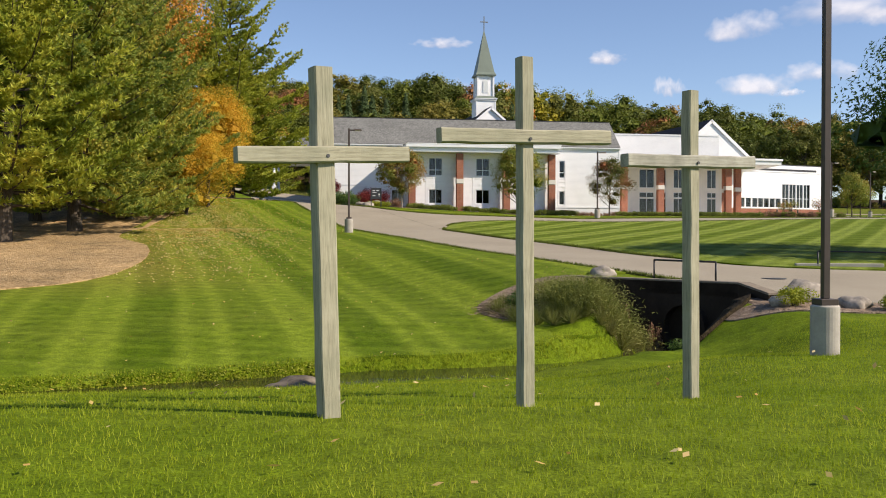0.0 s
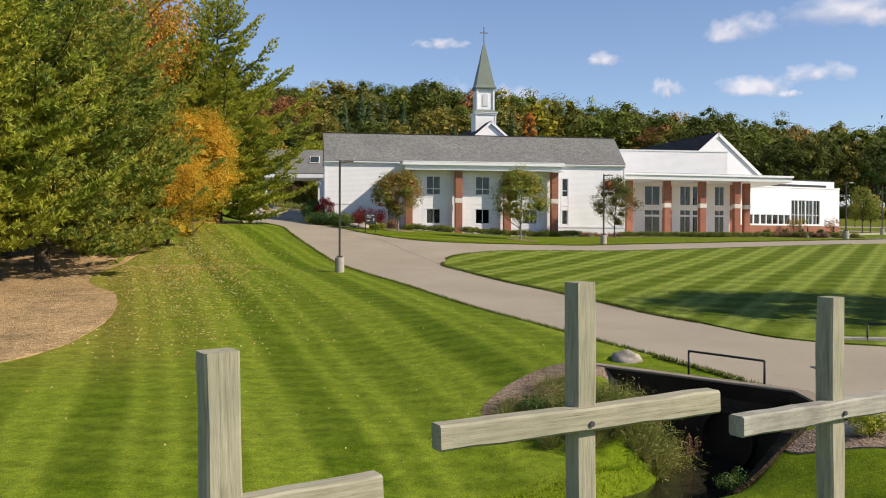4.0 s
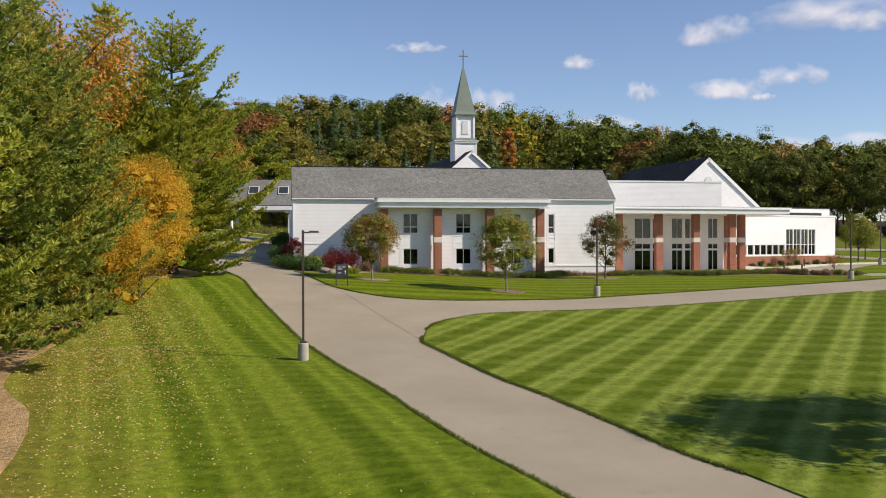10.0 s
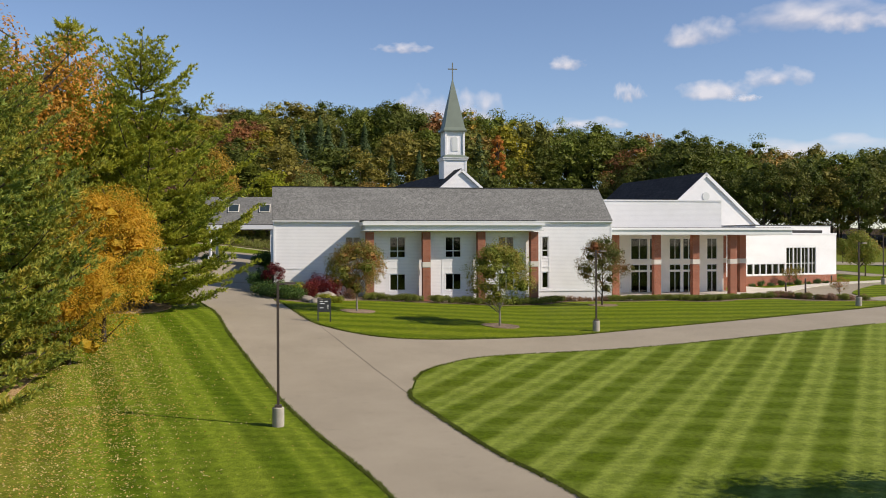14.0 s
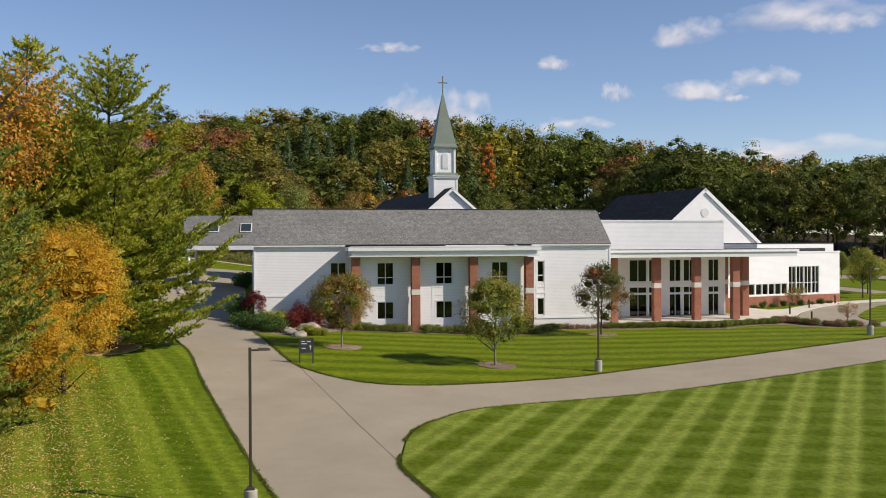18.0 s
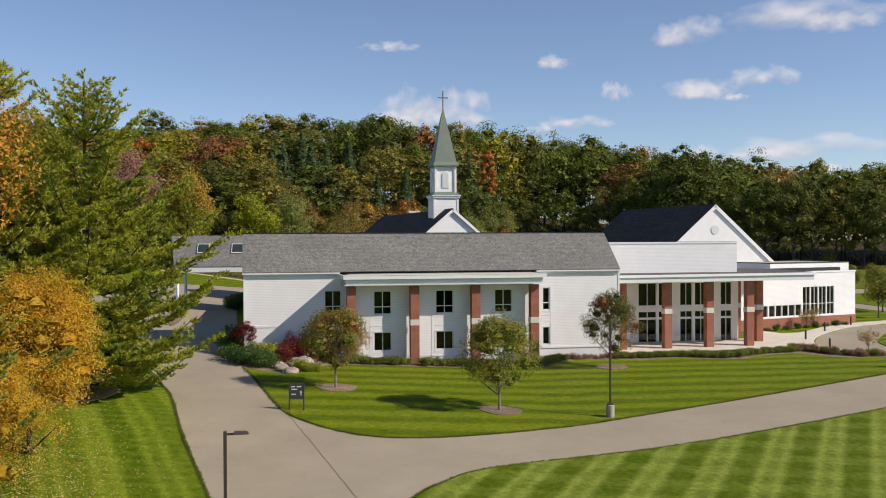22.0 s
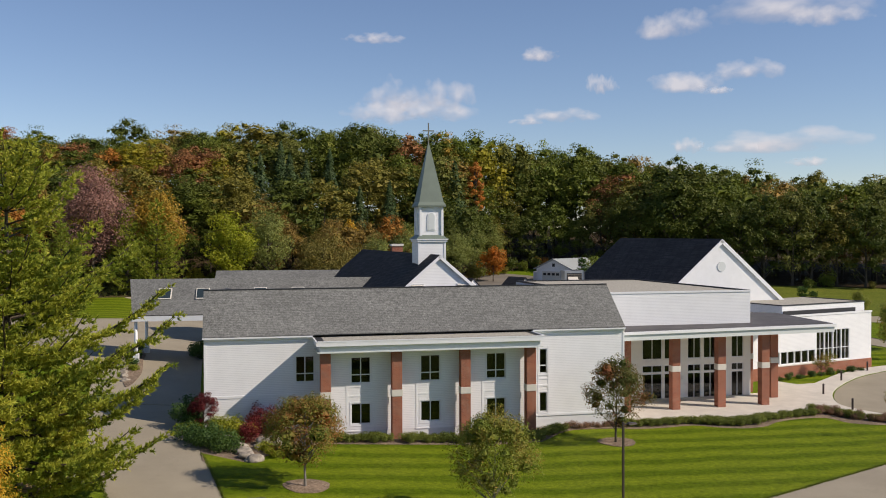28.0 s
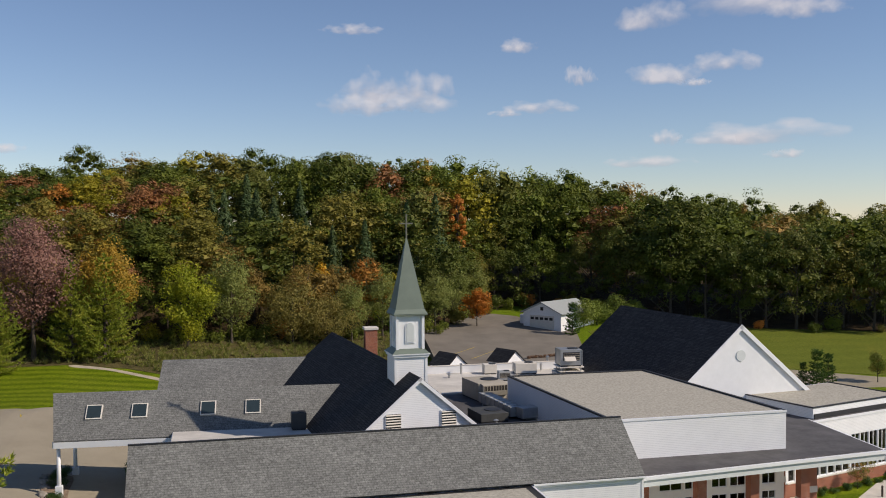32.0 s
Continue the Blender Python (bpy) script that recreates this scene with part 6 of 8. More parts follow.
def tint(x, y):
    """Kinds of wood_tree by place: greens to the east, rust and gold over the western hill, dark pines between."""
    if 4 < x < 46 and 104 < y < 120 and wrng.random() < 0.7 or y < 118 and wrng.random() < 0.05:
        return 9
    if x > 42:
        return int(wrng.choice(9, p=[0.38, 0.42, 0.04, 0.012, 0.02, 0.012, 0.03, 0.066, 0.02]))
    if x > 10 and 104 < y < 126:
        return int(wrng.choice(9, p=[0.26, 0.22, 0.20, 0.02, 0.04, 0.05, 0.03, 0.11, 0.07]))
    if y > 124:
        return int(wrng.choice(9, p=[0.30, 0.22, 0.12, 0.06, 0.09, 0.03, 0.03, 0.08, 0.07]))
    if y > 112:
        return int(wrng.choice(9, p=[0.18, 0.14, 0.18, 0.09, 0.13, 0.06, 0.02, 0.09, 0.11]))
    return int(wrng.choice(9, p=[0.20, 0.16, 0.20, 0.03, 0.07, 0.08, 0.06, 0.10, 0.10]))


def ridge_y(x):
    return float(np.interp(x, [-70, -30, 25, 47, 86, 112, 150, 210], [128, 136, 127, 134, 132, 122, 108, 86]))


def canopy(x, y):
    """How high the tree tops stand over a place in the woods."""
    e, r = edge_y(x), ridge_y(x)
    low = ground(x, e) + float(np.interp(x, [0, 42, 76, 120], [11.0, 13.0, 18.0, 17.0]))
    high = float(np.interp(x, [-70, -30, -11, 10, 25, 47, 60, 86, 112, 150, 210], [35.0, 36.0, 37.2, 38.0, 38.2, 36.8, 35.6, 33.2, 28.8, 24.6, 21.5]))
    f = min(1.0, max(0.0, (y - e) / (r - e)))
    return low + (high - low) * f ** 0.85 - max(0.0, y - r) * 0.12


wv, wf, wi, o = [], [], [], 0
trunks = MB()
for row in range(1, 13):
    x = -72 + (row % 2) * 3.0
    while x < 205:
        tx, ty = x + wrng.normal(0, 1.3), edge_y(x) + row * 5.8 + wrng.normal(0, 1.4)
        x += wrng.uniform(5.2, 7.4)
        if ty > ridge_y(tx) + 14:
            continue
        mi = tint(tx, ty)
        z0 = ground(tx, ty) - 0.5
        h = min(27.0, max(10.0, canopy(tx, ty) + wrng.normal(0, 1.5) - z0))
        if mi == 9:
            t, sx, sz = TEMPL[7 + wrng.integers(0, 3)], h * wrng.uniform(0.85, 1.1), h
        else:
            t, sz = TEMPL[wrng.integers(0, 7)], h / 20.0
            sx = wrng.uniform(1.0, 1.4) * (0.55 + 0.45 * sz)
        a = wrng.uniform(0, 6.283)
        R = np.array([[math.cos(a) * sx, -math.sin(a) * sx, 0], [math.sin(a) * sx, math.cos(a) * sx, 0], [0, 0, sz]])
        wv.append(t[0] @ R.T + np.array([tx, ty, z0]))
        wf.append(t[1] + o)
        wi.append(np.full(len(t[1]), mi))
        o += len(t[0])
        if row < 3:
            trunks.tube([(tx, ty, z0), (tx + wrng.normal(0, 0.2), ty, z0 + h * 0.7)], [0.012 * h, 0.004 * h], 5)
woods = new("woods", big_mesh("woods", np.concatenate(wv), np.concatenate(wf), WOODS, np.concatenate(wi)))
tagged(woods, "mixed autumn woodland of green, olive and rust trees on a hill", "woods", "", "stuff")
tagged(part("woodland_trunks", trunks, M_DARKBARK, None), "trunks at the edge of the woods, coloured dark for shade", "trunks", "", "stuff")


# the trees along the wood's edge, one by one
EDGE = [leafy(60 + k, 18.0, r, th, cl + 30, 5000, 0.27, WOODS[0], eg) for k, (r, th, eg, cl) in enumerate(((6.0, 1.0, 0.35, 60), (6.6, 1.8, 0.3, 66), (5.6, 0.8, 0.45, 55), (6.3, 1.2, 0.2, 62)))]
EDGE_P = pine(66, 16.0, 5.6, 0.06, 3, 0.6, material=WOODS[9], needle=(0.75, 0.30), gap=1.5)
COLOURED = {}


def coloured(k, mi):
    """The edge tree k with its leaves in the woods' colour mi."""
    if (k, mi) not in COLOURED:
        crown = EDGE[k][1].copy()
        crown.materials.clear()
        crown.materials.append(WOODS[mi])
        COLOURED[k, mi] = (EDGE[k][0], crown)
    return COLOURED[k, mi]


for x, y, top, r, k, mi, word in ((46.5, 134.5, 38.0, 4.6, 44, 5, "golden"), (24.8, 125.5, 38.3, 4.6, 40, 1, "dark green"), (49.5, 117.5, 31.0, 2.2, 26, 3, "slim orange"), (-8.0, 134.0, 36.6, 5.4, 50, 2, "olive"), (112.5, 121.0, 28.6, 3.0, 24, 8, "bronze")):
    h = top - ground(x, y)
    plant("woodland_tree", leafy(80 + int(x), h, r, h * 0.3, k + 30, 4200, 0.28, foliage("golden ridge leaves", [(0.30, 0.22, 0.03), (0.42, 0.26, 0.035), (0.50, 0.32, 0.05)], 0.2, 0.2, 0.25) if mi == 5 else WOODS[mi]), x, y, word + " tree standing out over the woods", group="ridge trees")

WORDS = ["leafy green", "dark green", "olive", "orange", "russet", "yellow-green", "light green", "moss-green", "bronze", "dark"]
x = -48.0
while x < 128:
    y = edge_y(x) + wrng.normal(0, 0.8)
    mi = tint(x, y - 12) if x < 42 else int(wrng.choice([0, 1, 2, 6, 7], p=[0.4, 0.42, 0.05, 0.03, 0.10]))
    if mi == 9:
        plant("pine_tree", EDGE_P, x, y, "dark pine at the wood's edge", group="wood edge trees", turn=x, scale=wrng.uniform(0.7, 1.0))
    else:
        sc = wrng.uniform(0.85, 1.2) if x > 76 else wrng.uniform(0.6, 0.85) if x > 42 else wrng.uniform(0.42, 0.72)
        plant("woodland_tree", coloured(int(wrng.integers(0, 4)), mi), x, y, WORDS[mi] + " broadleaf tree at the wood's edge", group="wood edge trees", turn=x * 3, scale=sc, z=ground(x, y) - 0.4)
    x += wrng.uniform(3.6, 5.4)
UNDER = [shrub(70 + k, 1.5, 2.4, 0.16, 700, WOODS[m]) for k, m in enumerate((0, 2, 5, 3, 1))]
x = -45.0
while x < 126:
    k = int(wrng.choice(5, p=[0.36, 0.26, 0.12, 0.06, 0.20]))
    bush(UNDER[k], x, edge_y(x) - wrng.uniform(2.0, 4.2), WORDS[(0, 2, 5, 3, 1)[k]] + " bush at the foot of the woods", wrng.uniform(0.6, 1.35), "wood edge bushes", x * 2, "woodland_bush")
    x += wrng.uniform(1.6, 3.4) if x < 76 else wrng.uniform(4.0, 9.0)


# ---- things outdoors ----
def lamp_post(x, y, top, base_h, base_r, arm=0.75, label="dark bronze street lamp on a round concrete base", turn=0.0):
    g0 = ground(x, y)
    lp = thing("street_lamp", (x, y, g0), label, "street lamp", "car park lamps")
    m = pose(x, y, 0, 0, 0, turn)
    part("concrete_base", MB(m).cyl(0, 0, g0 - 0.3, g0 + base_h, base_r, k=28, bev=0.025), M_BASE, lp, "stained concrete base", smooth=False)
    part("base_plate", MB(m).box(-0.15, -0.15, g0 + base_h, 0.15, 0.15, g0 + base_h + 0.1, 0.01), M_BRONZE, lp)
    part("pole", MB(m).box(-0.055, -0.055, g0 + base_h + 0.1, 0.055, 0.055, top, 0.008), M_BRONZE, lp)
    part("arm", MB(m).box(0.055, -0.03, top - 0.14, arm * 0.45, 0.03, top - 0.07), M_BRONZE, lp, fix=False)
    head = part("lamp_head", MB(m).loft([[(arm * 0.35, -0.14, top - 0.12), (arm + 0.02, -0.10, top - 0.12), (arm + 0.02, 0.10, top - 0.12), (arm * 0.35, 0.14, top - 0.12)], [(arm * 0.4, -0.11, top - 0.02), (arm - 0.04, -0.07, top - 0.03), (arm - 0.04, 0.07, top - 0.03), (arm * 0.4, 0.11, top - 0.02)]]), M_BRONZE, lp)
    part("lens", MB(m).box(arm * 0.5, -0.08, top - 0.135, arm * 0.9, 0.08, top - 0.122), M_BAND, head, fix=False)
    return lp


lamp_post(-0.06, -45.4, 3.9, 0.86, 0.25)
lamp_post(22.31, -22.5, 5.0, 0.8, 0.25)
lamp_post(51.44, -10.0, 5.5, 0.85, 0.27)
lamp_post(5.72, -86.95, 1.9, 0.80, 0.225)
lamp_post(71.7, 14.8, 6.6, 0.85, 0.27)


def timber_cross(x, y, top, arm_l, arm_r, arm_top, yaw, label, lean=0.0, lean2=0.0, tilt=0.0, seed=1, arm_wood=None, stock=0.185):
    """A rough square post with a lapped crossbeam; edges wander and carry small bevels."""
    rng = random.Random(seed)
    g0 = ground(x, y)
    c = thing("timber_cross", (x, y, g0), label, "wooden cross", "three timber crosses")
    m = pose(x, y, g0 - 0.2, lean, lean2, yaw)

    def beam(mm, length, w, d, n=10):
        rings = []
        b = 0.014
        for i in range(n + 1):
            z = length * i / n
            ox, oy = rng.uniform(-0.004, 0.004), rng.uniform(-0.004, 0.004)
            ww, dd = w / 2 + rng.uniform(-0.004, 0.004), d / 2 + rng.uniform(-0.004, 0.004)
            rings.append([(ox + p, oy + q, z) for p, q in ((-ww + b, -dd), (ww - b, -dd), (ww, -dd + b), (ww, dd - b), (ww - b, dd), (-ww + b, dd), (-ww, dd - b), (-ww, -dd + b))])
        return MB(mm).loft(rings)

    ob = new("post", beam(Matrix(), top - g0 + 0.2, stock, stock).data("post", M_WOOD))
    ob.parent, ob.matrix_parent_inverse = c, c.matrix_world.inverted()
    ob.matrix_basis = m
    a = new("crossbeam", beam(Matrix(), arm_l + arm_r, 0.15, 0.14).data("crossbeam", arm_wood or M_WOOD))
    a.parent, a.matrix_parent_inverse = c, c.matrix_world.inverted()
    a.matrix_basis = m @ pose(-arm_l, -stock / 2 + 0.017, arm_top - g0 + 0.2 - 0.075, 0, 90 + tilt, 0)
    k = new("bolt", MB().cyl(0, 0, 0, 0.012, 0.018, k=10).data("bolt", M_IRON))
    k.parent, k.matrix_parent_inverse = c, c.matrix_world.inverted()
    k.matrix_basis = m @ pose(0.0, -stock / 2 - 0.054, arm_top - g0 + 0.2 - 0.075, 90)
    return c


timber_cross(-2.245, -91.87, -1.01, 0.86, 0.86, -1.78, 21, "weathered grey timber cross standing on the lawn", 0, -1.6, -1.0, 3)
timber_cross(-0.14, -91.1, -0.70, 1.03, 1.03, -1.50, 17, "tallest weathered timber cross with a split post", 0, -0.5, -1.5, 4, None, 0.148)
timber_cross(2.1, -90.2, -0.86, 1.06, 0.95, -1.65, 21, "weathered timber cross with a notched greying beam", 0, -0.6, -1.0, 5, M_WOOD2, 0.152)


def boulder(x, y, r, seed, squash=0.7, z=None, name="boulder", label="pale rounded boulder resting on the ground", group="boulders", material=None):
    rng = random.Random(seed)
    bm = bmesh.new()
    bmesh.ops.create_icosphere(bm, subdivisions=3, radius=1)
    sx, sy = rng.uniform(0.8, 1.3), rng.uniform(0.7, 1.1)
    for v in bm.verts:
        d = 1 + 0.42 * noise.noise(v.co * 1.2 + Vector((seed * 7.1, 0, 0))) + 0.18 * abs(noise.noise(v.co * 2.6 + Vector((0, seed * 3.3, 0)))) + 0.05 * noise.noise(v.co * 7)
        v.co = Vector((v.co.x * sx, v.co.y * sy, v.co.z * squash)) * d * r
    me = bpy.data.meshes.new(name)
    bm.to_mesh(me)
    bm.free()
    me.materials.append(material or M_ROCK)
    me.shade_smooth()
    ob = new(name, me)
    ob.location = (x, y, (ground(x, y) if z is None else z) + r * squash * 0.45)
    ob.rotation_euler = (0, 0, rng.uniform(0, 6))
    return tagged(ob, label, "rock", group)


# culvert
u = (WALL_B - WALL_A).normalized()
nrm = Vector((-u.y, u.x)) * -1.0 if Vector((-u.y, u.x)).x > 0 else Vector((-u.y, u.x))
HWM = Matrix(((u.x, -nrm.x, 0, WALL_A.x), (u.y, -nrm.y, 0, WALL_A.y), (0, 0, 1, 0), (0, 0, 0, 1)))
hw_len = (WALL_B - WALL_A).length
culvert = thing("culvert", (WALL_A.x, WALL_A.y, -5.5), "stained concrete culvert headwall, shade put into its dark colour, with a round pipe", "culvert")
px_, pz, pr = 4.62, -5.06, 0.62
hb = MB(HWM)
ang = np.linspace(0, 2 * math.pi, 25)[:-1]
ringp = [(px_ + pr * math.cos(a), 0.0, pz + pr * math.sin(a)) for a in ang]
outer = []
for a in ang:
    cx, cz = math.cos(a), math.sin(a)
    s = min((hw_len - px_) / cx if cx > 1e-6 else 99, px_ / -cx if cx < -1e-6 else 99, (-3.80 - pz) / cz if cz > 1e-6 else 99, (6.2 + pz) / -cz if cz < -1e-6 else 99)
    outer.append((px_ + s * cx, 0.0, pz + s * cz))
for fy in (0.0, 0.3):
    hb.add([(x, fy, z) for x, _, z in ringp] + [(x, fy, z) for x, _, z in outer], [(i, (i + 1) % 24, 24 + (i + 1) % 24, 24 + i) for i in range(24)])
hb.add([(x, 0, z) for x, _, z in ringp] + [(x, 0.3, z) for x, _, z in ringp], [(i, (i + 1) % 24, 24 + (i + 1) % 24, 24 + i) for i in range(24)])
hb.box(0, 0, -4.15, hw_len, 0.3, -3.8)
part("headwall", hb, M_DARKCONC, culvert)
part("headwall_cap", MB(HWM).box(-0.04, -0.02, -3.80, hw_len + 0.04, 0.32, -3.745, 0.012), M_TANCAP, culvert, "worn tan concrete cap")
# A dark disc just inside the mouth stands in for the pipe's shaded depth.
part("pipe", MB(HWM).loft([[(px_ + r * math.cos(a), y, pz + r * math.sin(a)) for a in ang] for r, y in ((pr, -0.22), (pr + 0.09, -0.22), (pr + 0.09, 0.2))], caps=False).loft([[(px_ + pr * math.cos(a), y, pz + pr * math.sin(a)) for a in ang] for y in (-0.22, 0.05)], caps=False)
     .add([(px_ + pr * math.cos(a), 0.03, pz + pr * math.sin(a)) for a in ang], [tuple(range(24))]), M_DARKCONC, culvert, "round concrete pipe closed by a dark disc for its shaded inside")
wing_m = pose(WALL_B.x, WALL_B.y, 0, 0, 0, -88)
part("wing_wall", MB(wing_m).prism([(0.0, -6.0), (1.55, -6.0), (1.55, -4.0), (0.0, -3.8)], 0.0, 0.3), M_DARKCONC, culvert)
part("wing_cap", MB(wing_m).prism([(0.0, -3.8), (1.57, -4.0), (1.57, -3.945), (0.0, -3.745)], -0.02, 0.32), M_TANCAP, culvert, "worn tan concrete cap")


def rail(pts, h, label):
    r = thing("guard_rail", pts[0], label, "railing", "culvert rails")
    top = [(x, y, z + h) for x, y, z in pts]
    part("top_rail", MB().tube(top, 0.028, 8), M_BLACKSTEEL, r, smooth=True)
    for x, y, z in pts:
        part("rail_post", MB().tube([(x, y, z - 0.15), (x, y, z + h)], 0.028, 8), M_BLACKSTEEL, r, smooth=True)


rail([(7.69, -74.32, -3.74), (8.73, -76.26, -3.76)], 0.52, "black tubular steel guard rail on the culvert wall")
rail([(15.6, -69.6, ground(15.6, -69.6)), (18.8, -70.6, ground(18.8, -70.6)), (22, -71.4, ground(22, -71.4))], 0.6, "black tubular steel guard rail at the lawn's edge")
part("kerb", MB(pose(14.9, -69.3, 0, 0, 0, -16)).box(0, -0.12, ground(15, -69.5) - 0.1, 3.0, 0.12, ground(15, -69.5) + 0.16, 0.02), M_BASE, None)
tagged(bpy.data.objects["kerb"], "short concrete kerb at the lawn's edge", "kerb", "", "structure")
boulder(6.9, -72.0, 0.42, 1, 0.6, z=-3.85)
boulder(9.75, -79.0, 0.37, 2, 1.0, z=-4.15)
boulder(8.7, -79.9, 0.28, 3, 0.7)
boulder(10.2, -80.6, 0.35, 4, 0.6)
boulder(-2.7, -82.1, 0.55, 5, 0.5, z=-5.75, label="flat brown wet rock in the creek", material=M_ROCK2)
for k, (x, y, r) in enumerate(((1.6, -3.2, 0.42), (2.0, -4.4, 0.4), (2.35, -5.4, 0.46), (2.7, -6.6, 0.48), (2.9, -7.6, 0.44), (3.45, -8.5, 0.5), (3.0, -8.3, 0.34), (4.4, -4.6, 0.72), (3.7, -5.3, 0.4))):
    boulder(x, y, r, 20 + k, 0.65, label="pale landscape boulder in the planting bed")
boulder(-6.0, -13.4, 0.22, 40, 0.6)
boulder(-7.4, -12.9, 0.25, 41, 0.6)

# culvert bank planting
rng = np.random.default_rng(5)
wv_ = WALL_B - WALL_A
k = 330
bx, by = rng.uniform(2.0, 7.2, k), rng.uniform(-79.0, -72.6, k)
sd = ((bx - WALL_A.x) * -wv_.y + (by - WALL_A.y) * wv_.x) / wv_.length
ok = (sd < -0.6) & (np.hypot((bx - 4.5) / 1.9, (by + 76.0) / 2.3) < 1)
bx, by = bx[ok], by[ok]
clump = np.stack([bx, by, ground_np(bx, by)], 1)
big = clump[np.hypot(clump[:, 0] - 5.2, clump[:, 1] + 76.9) < 1.3]
v1, f1 = tufts(rng, big, np.tile([0, 0, 1.0], (len(big), 1)), 150, 0.95, 0.016, 0.4)
upper = np.repeat(big, 220, 0) + rng.normal(0, 1, (len(big) * 220, 3)) * np.array([0.32, 0.32, 0.2]) + np.array([0, 0, 0.45])
v3, f3 = tufts(rng, upper, rng.normal(0, 1, (len(upper), 3)) * np.array([1, 1, 0.3]) + np.array([0, 0, 0.25]), 1, 0.13, 0.022, 0.3)
v1, f1 = join([(v1, f1), (v3, f3)])
v2, f2 = tufts(rng, clump, np.tile([0, 0, 1.0], (len(clump), 1)), 150, 0.45, 0.012, 0.7)
v, f = join([(v1, f1), (v2, f2)])
tg = new("tall_grass", big_mesh("tall_grass", v, f, [F_TALLGRASS]))
tagged(tg, "tall straw and olive grasses on the culvert bank", "grass", "", "stuff")
sheet("bed_culvert", curve([(2.3, -74.7), (3.2, -73.1), (4.6, -72.1), (5.5, -72.3), (6.5, -74.2), (6.2, -76.0), (5.5, -77.7), (4.3, -77.6), (2.6, -76.4)], True, 5), 0.075, M_MULCH, "bare brushy bank beside the culvert", "mulch", 0.7)
sheet("bed_culvert_east", curve([(9.3, -78.6), (10.4, -78.9), (11.6, -80.0), (12, -81.4), (10.0, -81.6), (8.6, -80.9), (7.5, -79.9), (7.7, -78.9), (8.5, -78.3)], True, 5), 0.03, M_MULCH, "dark mulch bed with boulders beside the culvert", "mulch", 0.7)
straw = clump[np.hypot((clump[:, 0] - 3.9) / 1.7, (clump[:, 1] + 74.9) / 1.9) < 1]
straw = np.repeat(straw, 110, 0) + np.stack([rng.normal(0, 0.3, len(straw) * 110), rng.normal(0, 0.3, len(straw) * 110), np.zeros(len(straw) * 110)], 1)
straw[:, 2] = ground_np(straw[:, 0], straw[:, 1]) + rng.uniform(0.08, 0.2, len(straw))
v, f = tufts(rng, straw, rng.normal(0, 1, (len(straw), 3)) * np.array([1, 1, 0.25]), 1, 0.3, 0.014, 0.1)
tagged(new("straw", big_mesh("straw", v, f, [foliage("dry straw stalks", [(0.12, 0.085, 0.05), (0.25, 0.19, 0.12), (0.42, 0.34, 0.22)], 0.2, big=0.8)])), "dry tan stalks lying on the culvert bank", "straw", "", "stuff")
for x, y, h in ((6.15, -74.6, 1.5), (6.45, -75.2, 1.7), (6.95, -76.3, 1.2), (5.75, -74.1, 1.2)):
    bush(S_BROWN, x, y, "thin brown seed-headed weed by the culvert wall", 0.34, "bank weeds", x * 7, "weed").scale = (0.3, 0.3, h)
for x, y, sc in ((5.7, -75.4, 0.8), (3.5, -75.7, 0.7), (4.5, -76.6, 0.8), (6.5, -79.5, 0.6)):
    bush(S_LOW, x, y, "scrubby olive bush on the culvert bank", sc, "bank shrubs", x)
bush(S_LIME, 9.0, -80.0, "lime-yellow shrub beside the culvert", 0.55, "bank shrubs")
bush(S_LIME, 10.9, -81.2, "lime-yellow shrub beside the culvert", 0.5, "bank shrubs")

# wayfinding sign
SG = pose(3.3, -20.9, ground(3.3, -20.9), 0, 0, -8)
sign = thing("wayfinding_sign", tuple(SG.translation), "charcoal two-post direction sign with white lettering", "sign")
for x in (-0.42, 0.42):
    part("sign_post", MB(SG).box(x - 0.04, -0.04, -0.2, x + 0.04, 0.04, 1.62), M_SIGN, sign, fix=False)
part("sign_panel", MB(SG).box(-0.38, -0.03, 0.72, 0.38, 0.03, 1.58), M_SIGN, sign, fix=False)
part("sign_panel", MB(SG).box(-0.46, -0.035, 1.6, 0.46, 0.035, 1.66), M_SIGN, sign, fix=False)
for x0, z0, w in ((-0.3, 1.42, 0.22), (0.02, 1.42, 0.26), (-0.3, 1.27, 0.34), (-0.3, 0.98, 0.26)):
    part("lettering", MB(SG).box(x0, -0.036, z0, x0 + w, -0.031, z0 + 0.055), M_WHITE, sign, "white bars of lettering", fix=False)
part("arrow", MB(SG).box(0.24, -0.036, 0.92, 0.28, -0.031, 1.12).add([(0.18, -0.0335, 1.1), (0.34, -0.0335, 1.1), (0.26, -0.0335, 1.22)], [(0, 1, 2)]), M_WHITE, sign, fix=False)

# bollard with timbers by the pine, manhole covers
bol = thing("bollard", (-6.65, -13.65, ground(-6.65, -13.65)), "short white-grey concrete post beside the drive", "bollard")
part("bollard_post", MB().cyl(-6.65, -13.65, ground(-6.65, -13.65) - 0.2, ground(-6.65, -13.65) + 0.95, 0.2, 0.19, 20, 0.03), M_BAND, bol)
for x, y, r in ((-6.2, -12.6, 70), (-7.6, -12.2, 20)):
    tb = part("landscape_timber", MB(pose(x, y, ground(x, y), 0, 0, r)).box(-0.9, -0.08, -0.05, 0.9, 0.08, 0.16, 0.012), M_TIMBER, None)
    tagged(tb, "weathered brown landscape timber on the ground", "timber", "timbers by the drive")
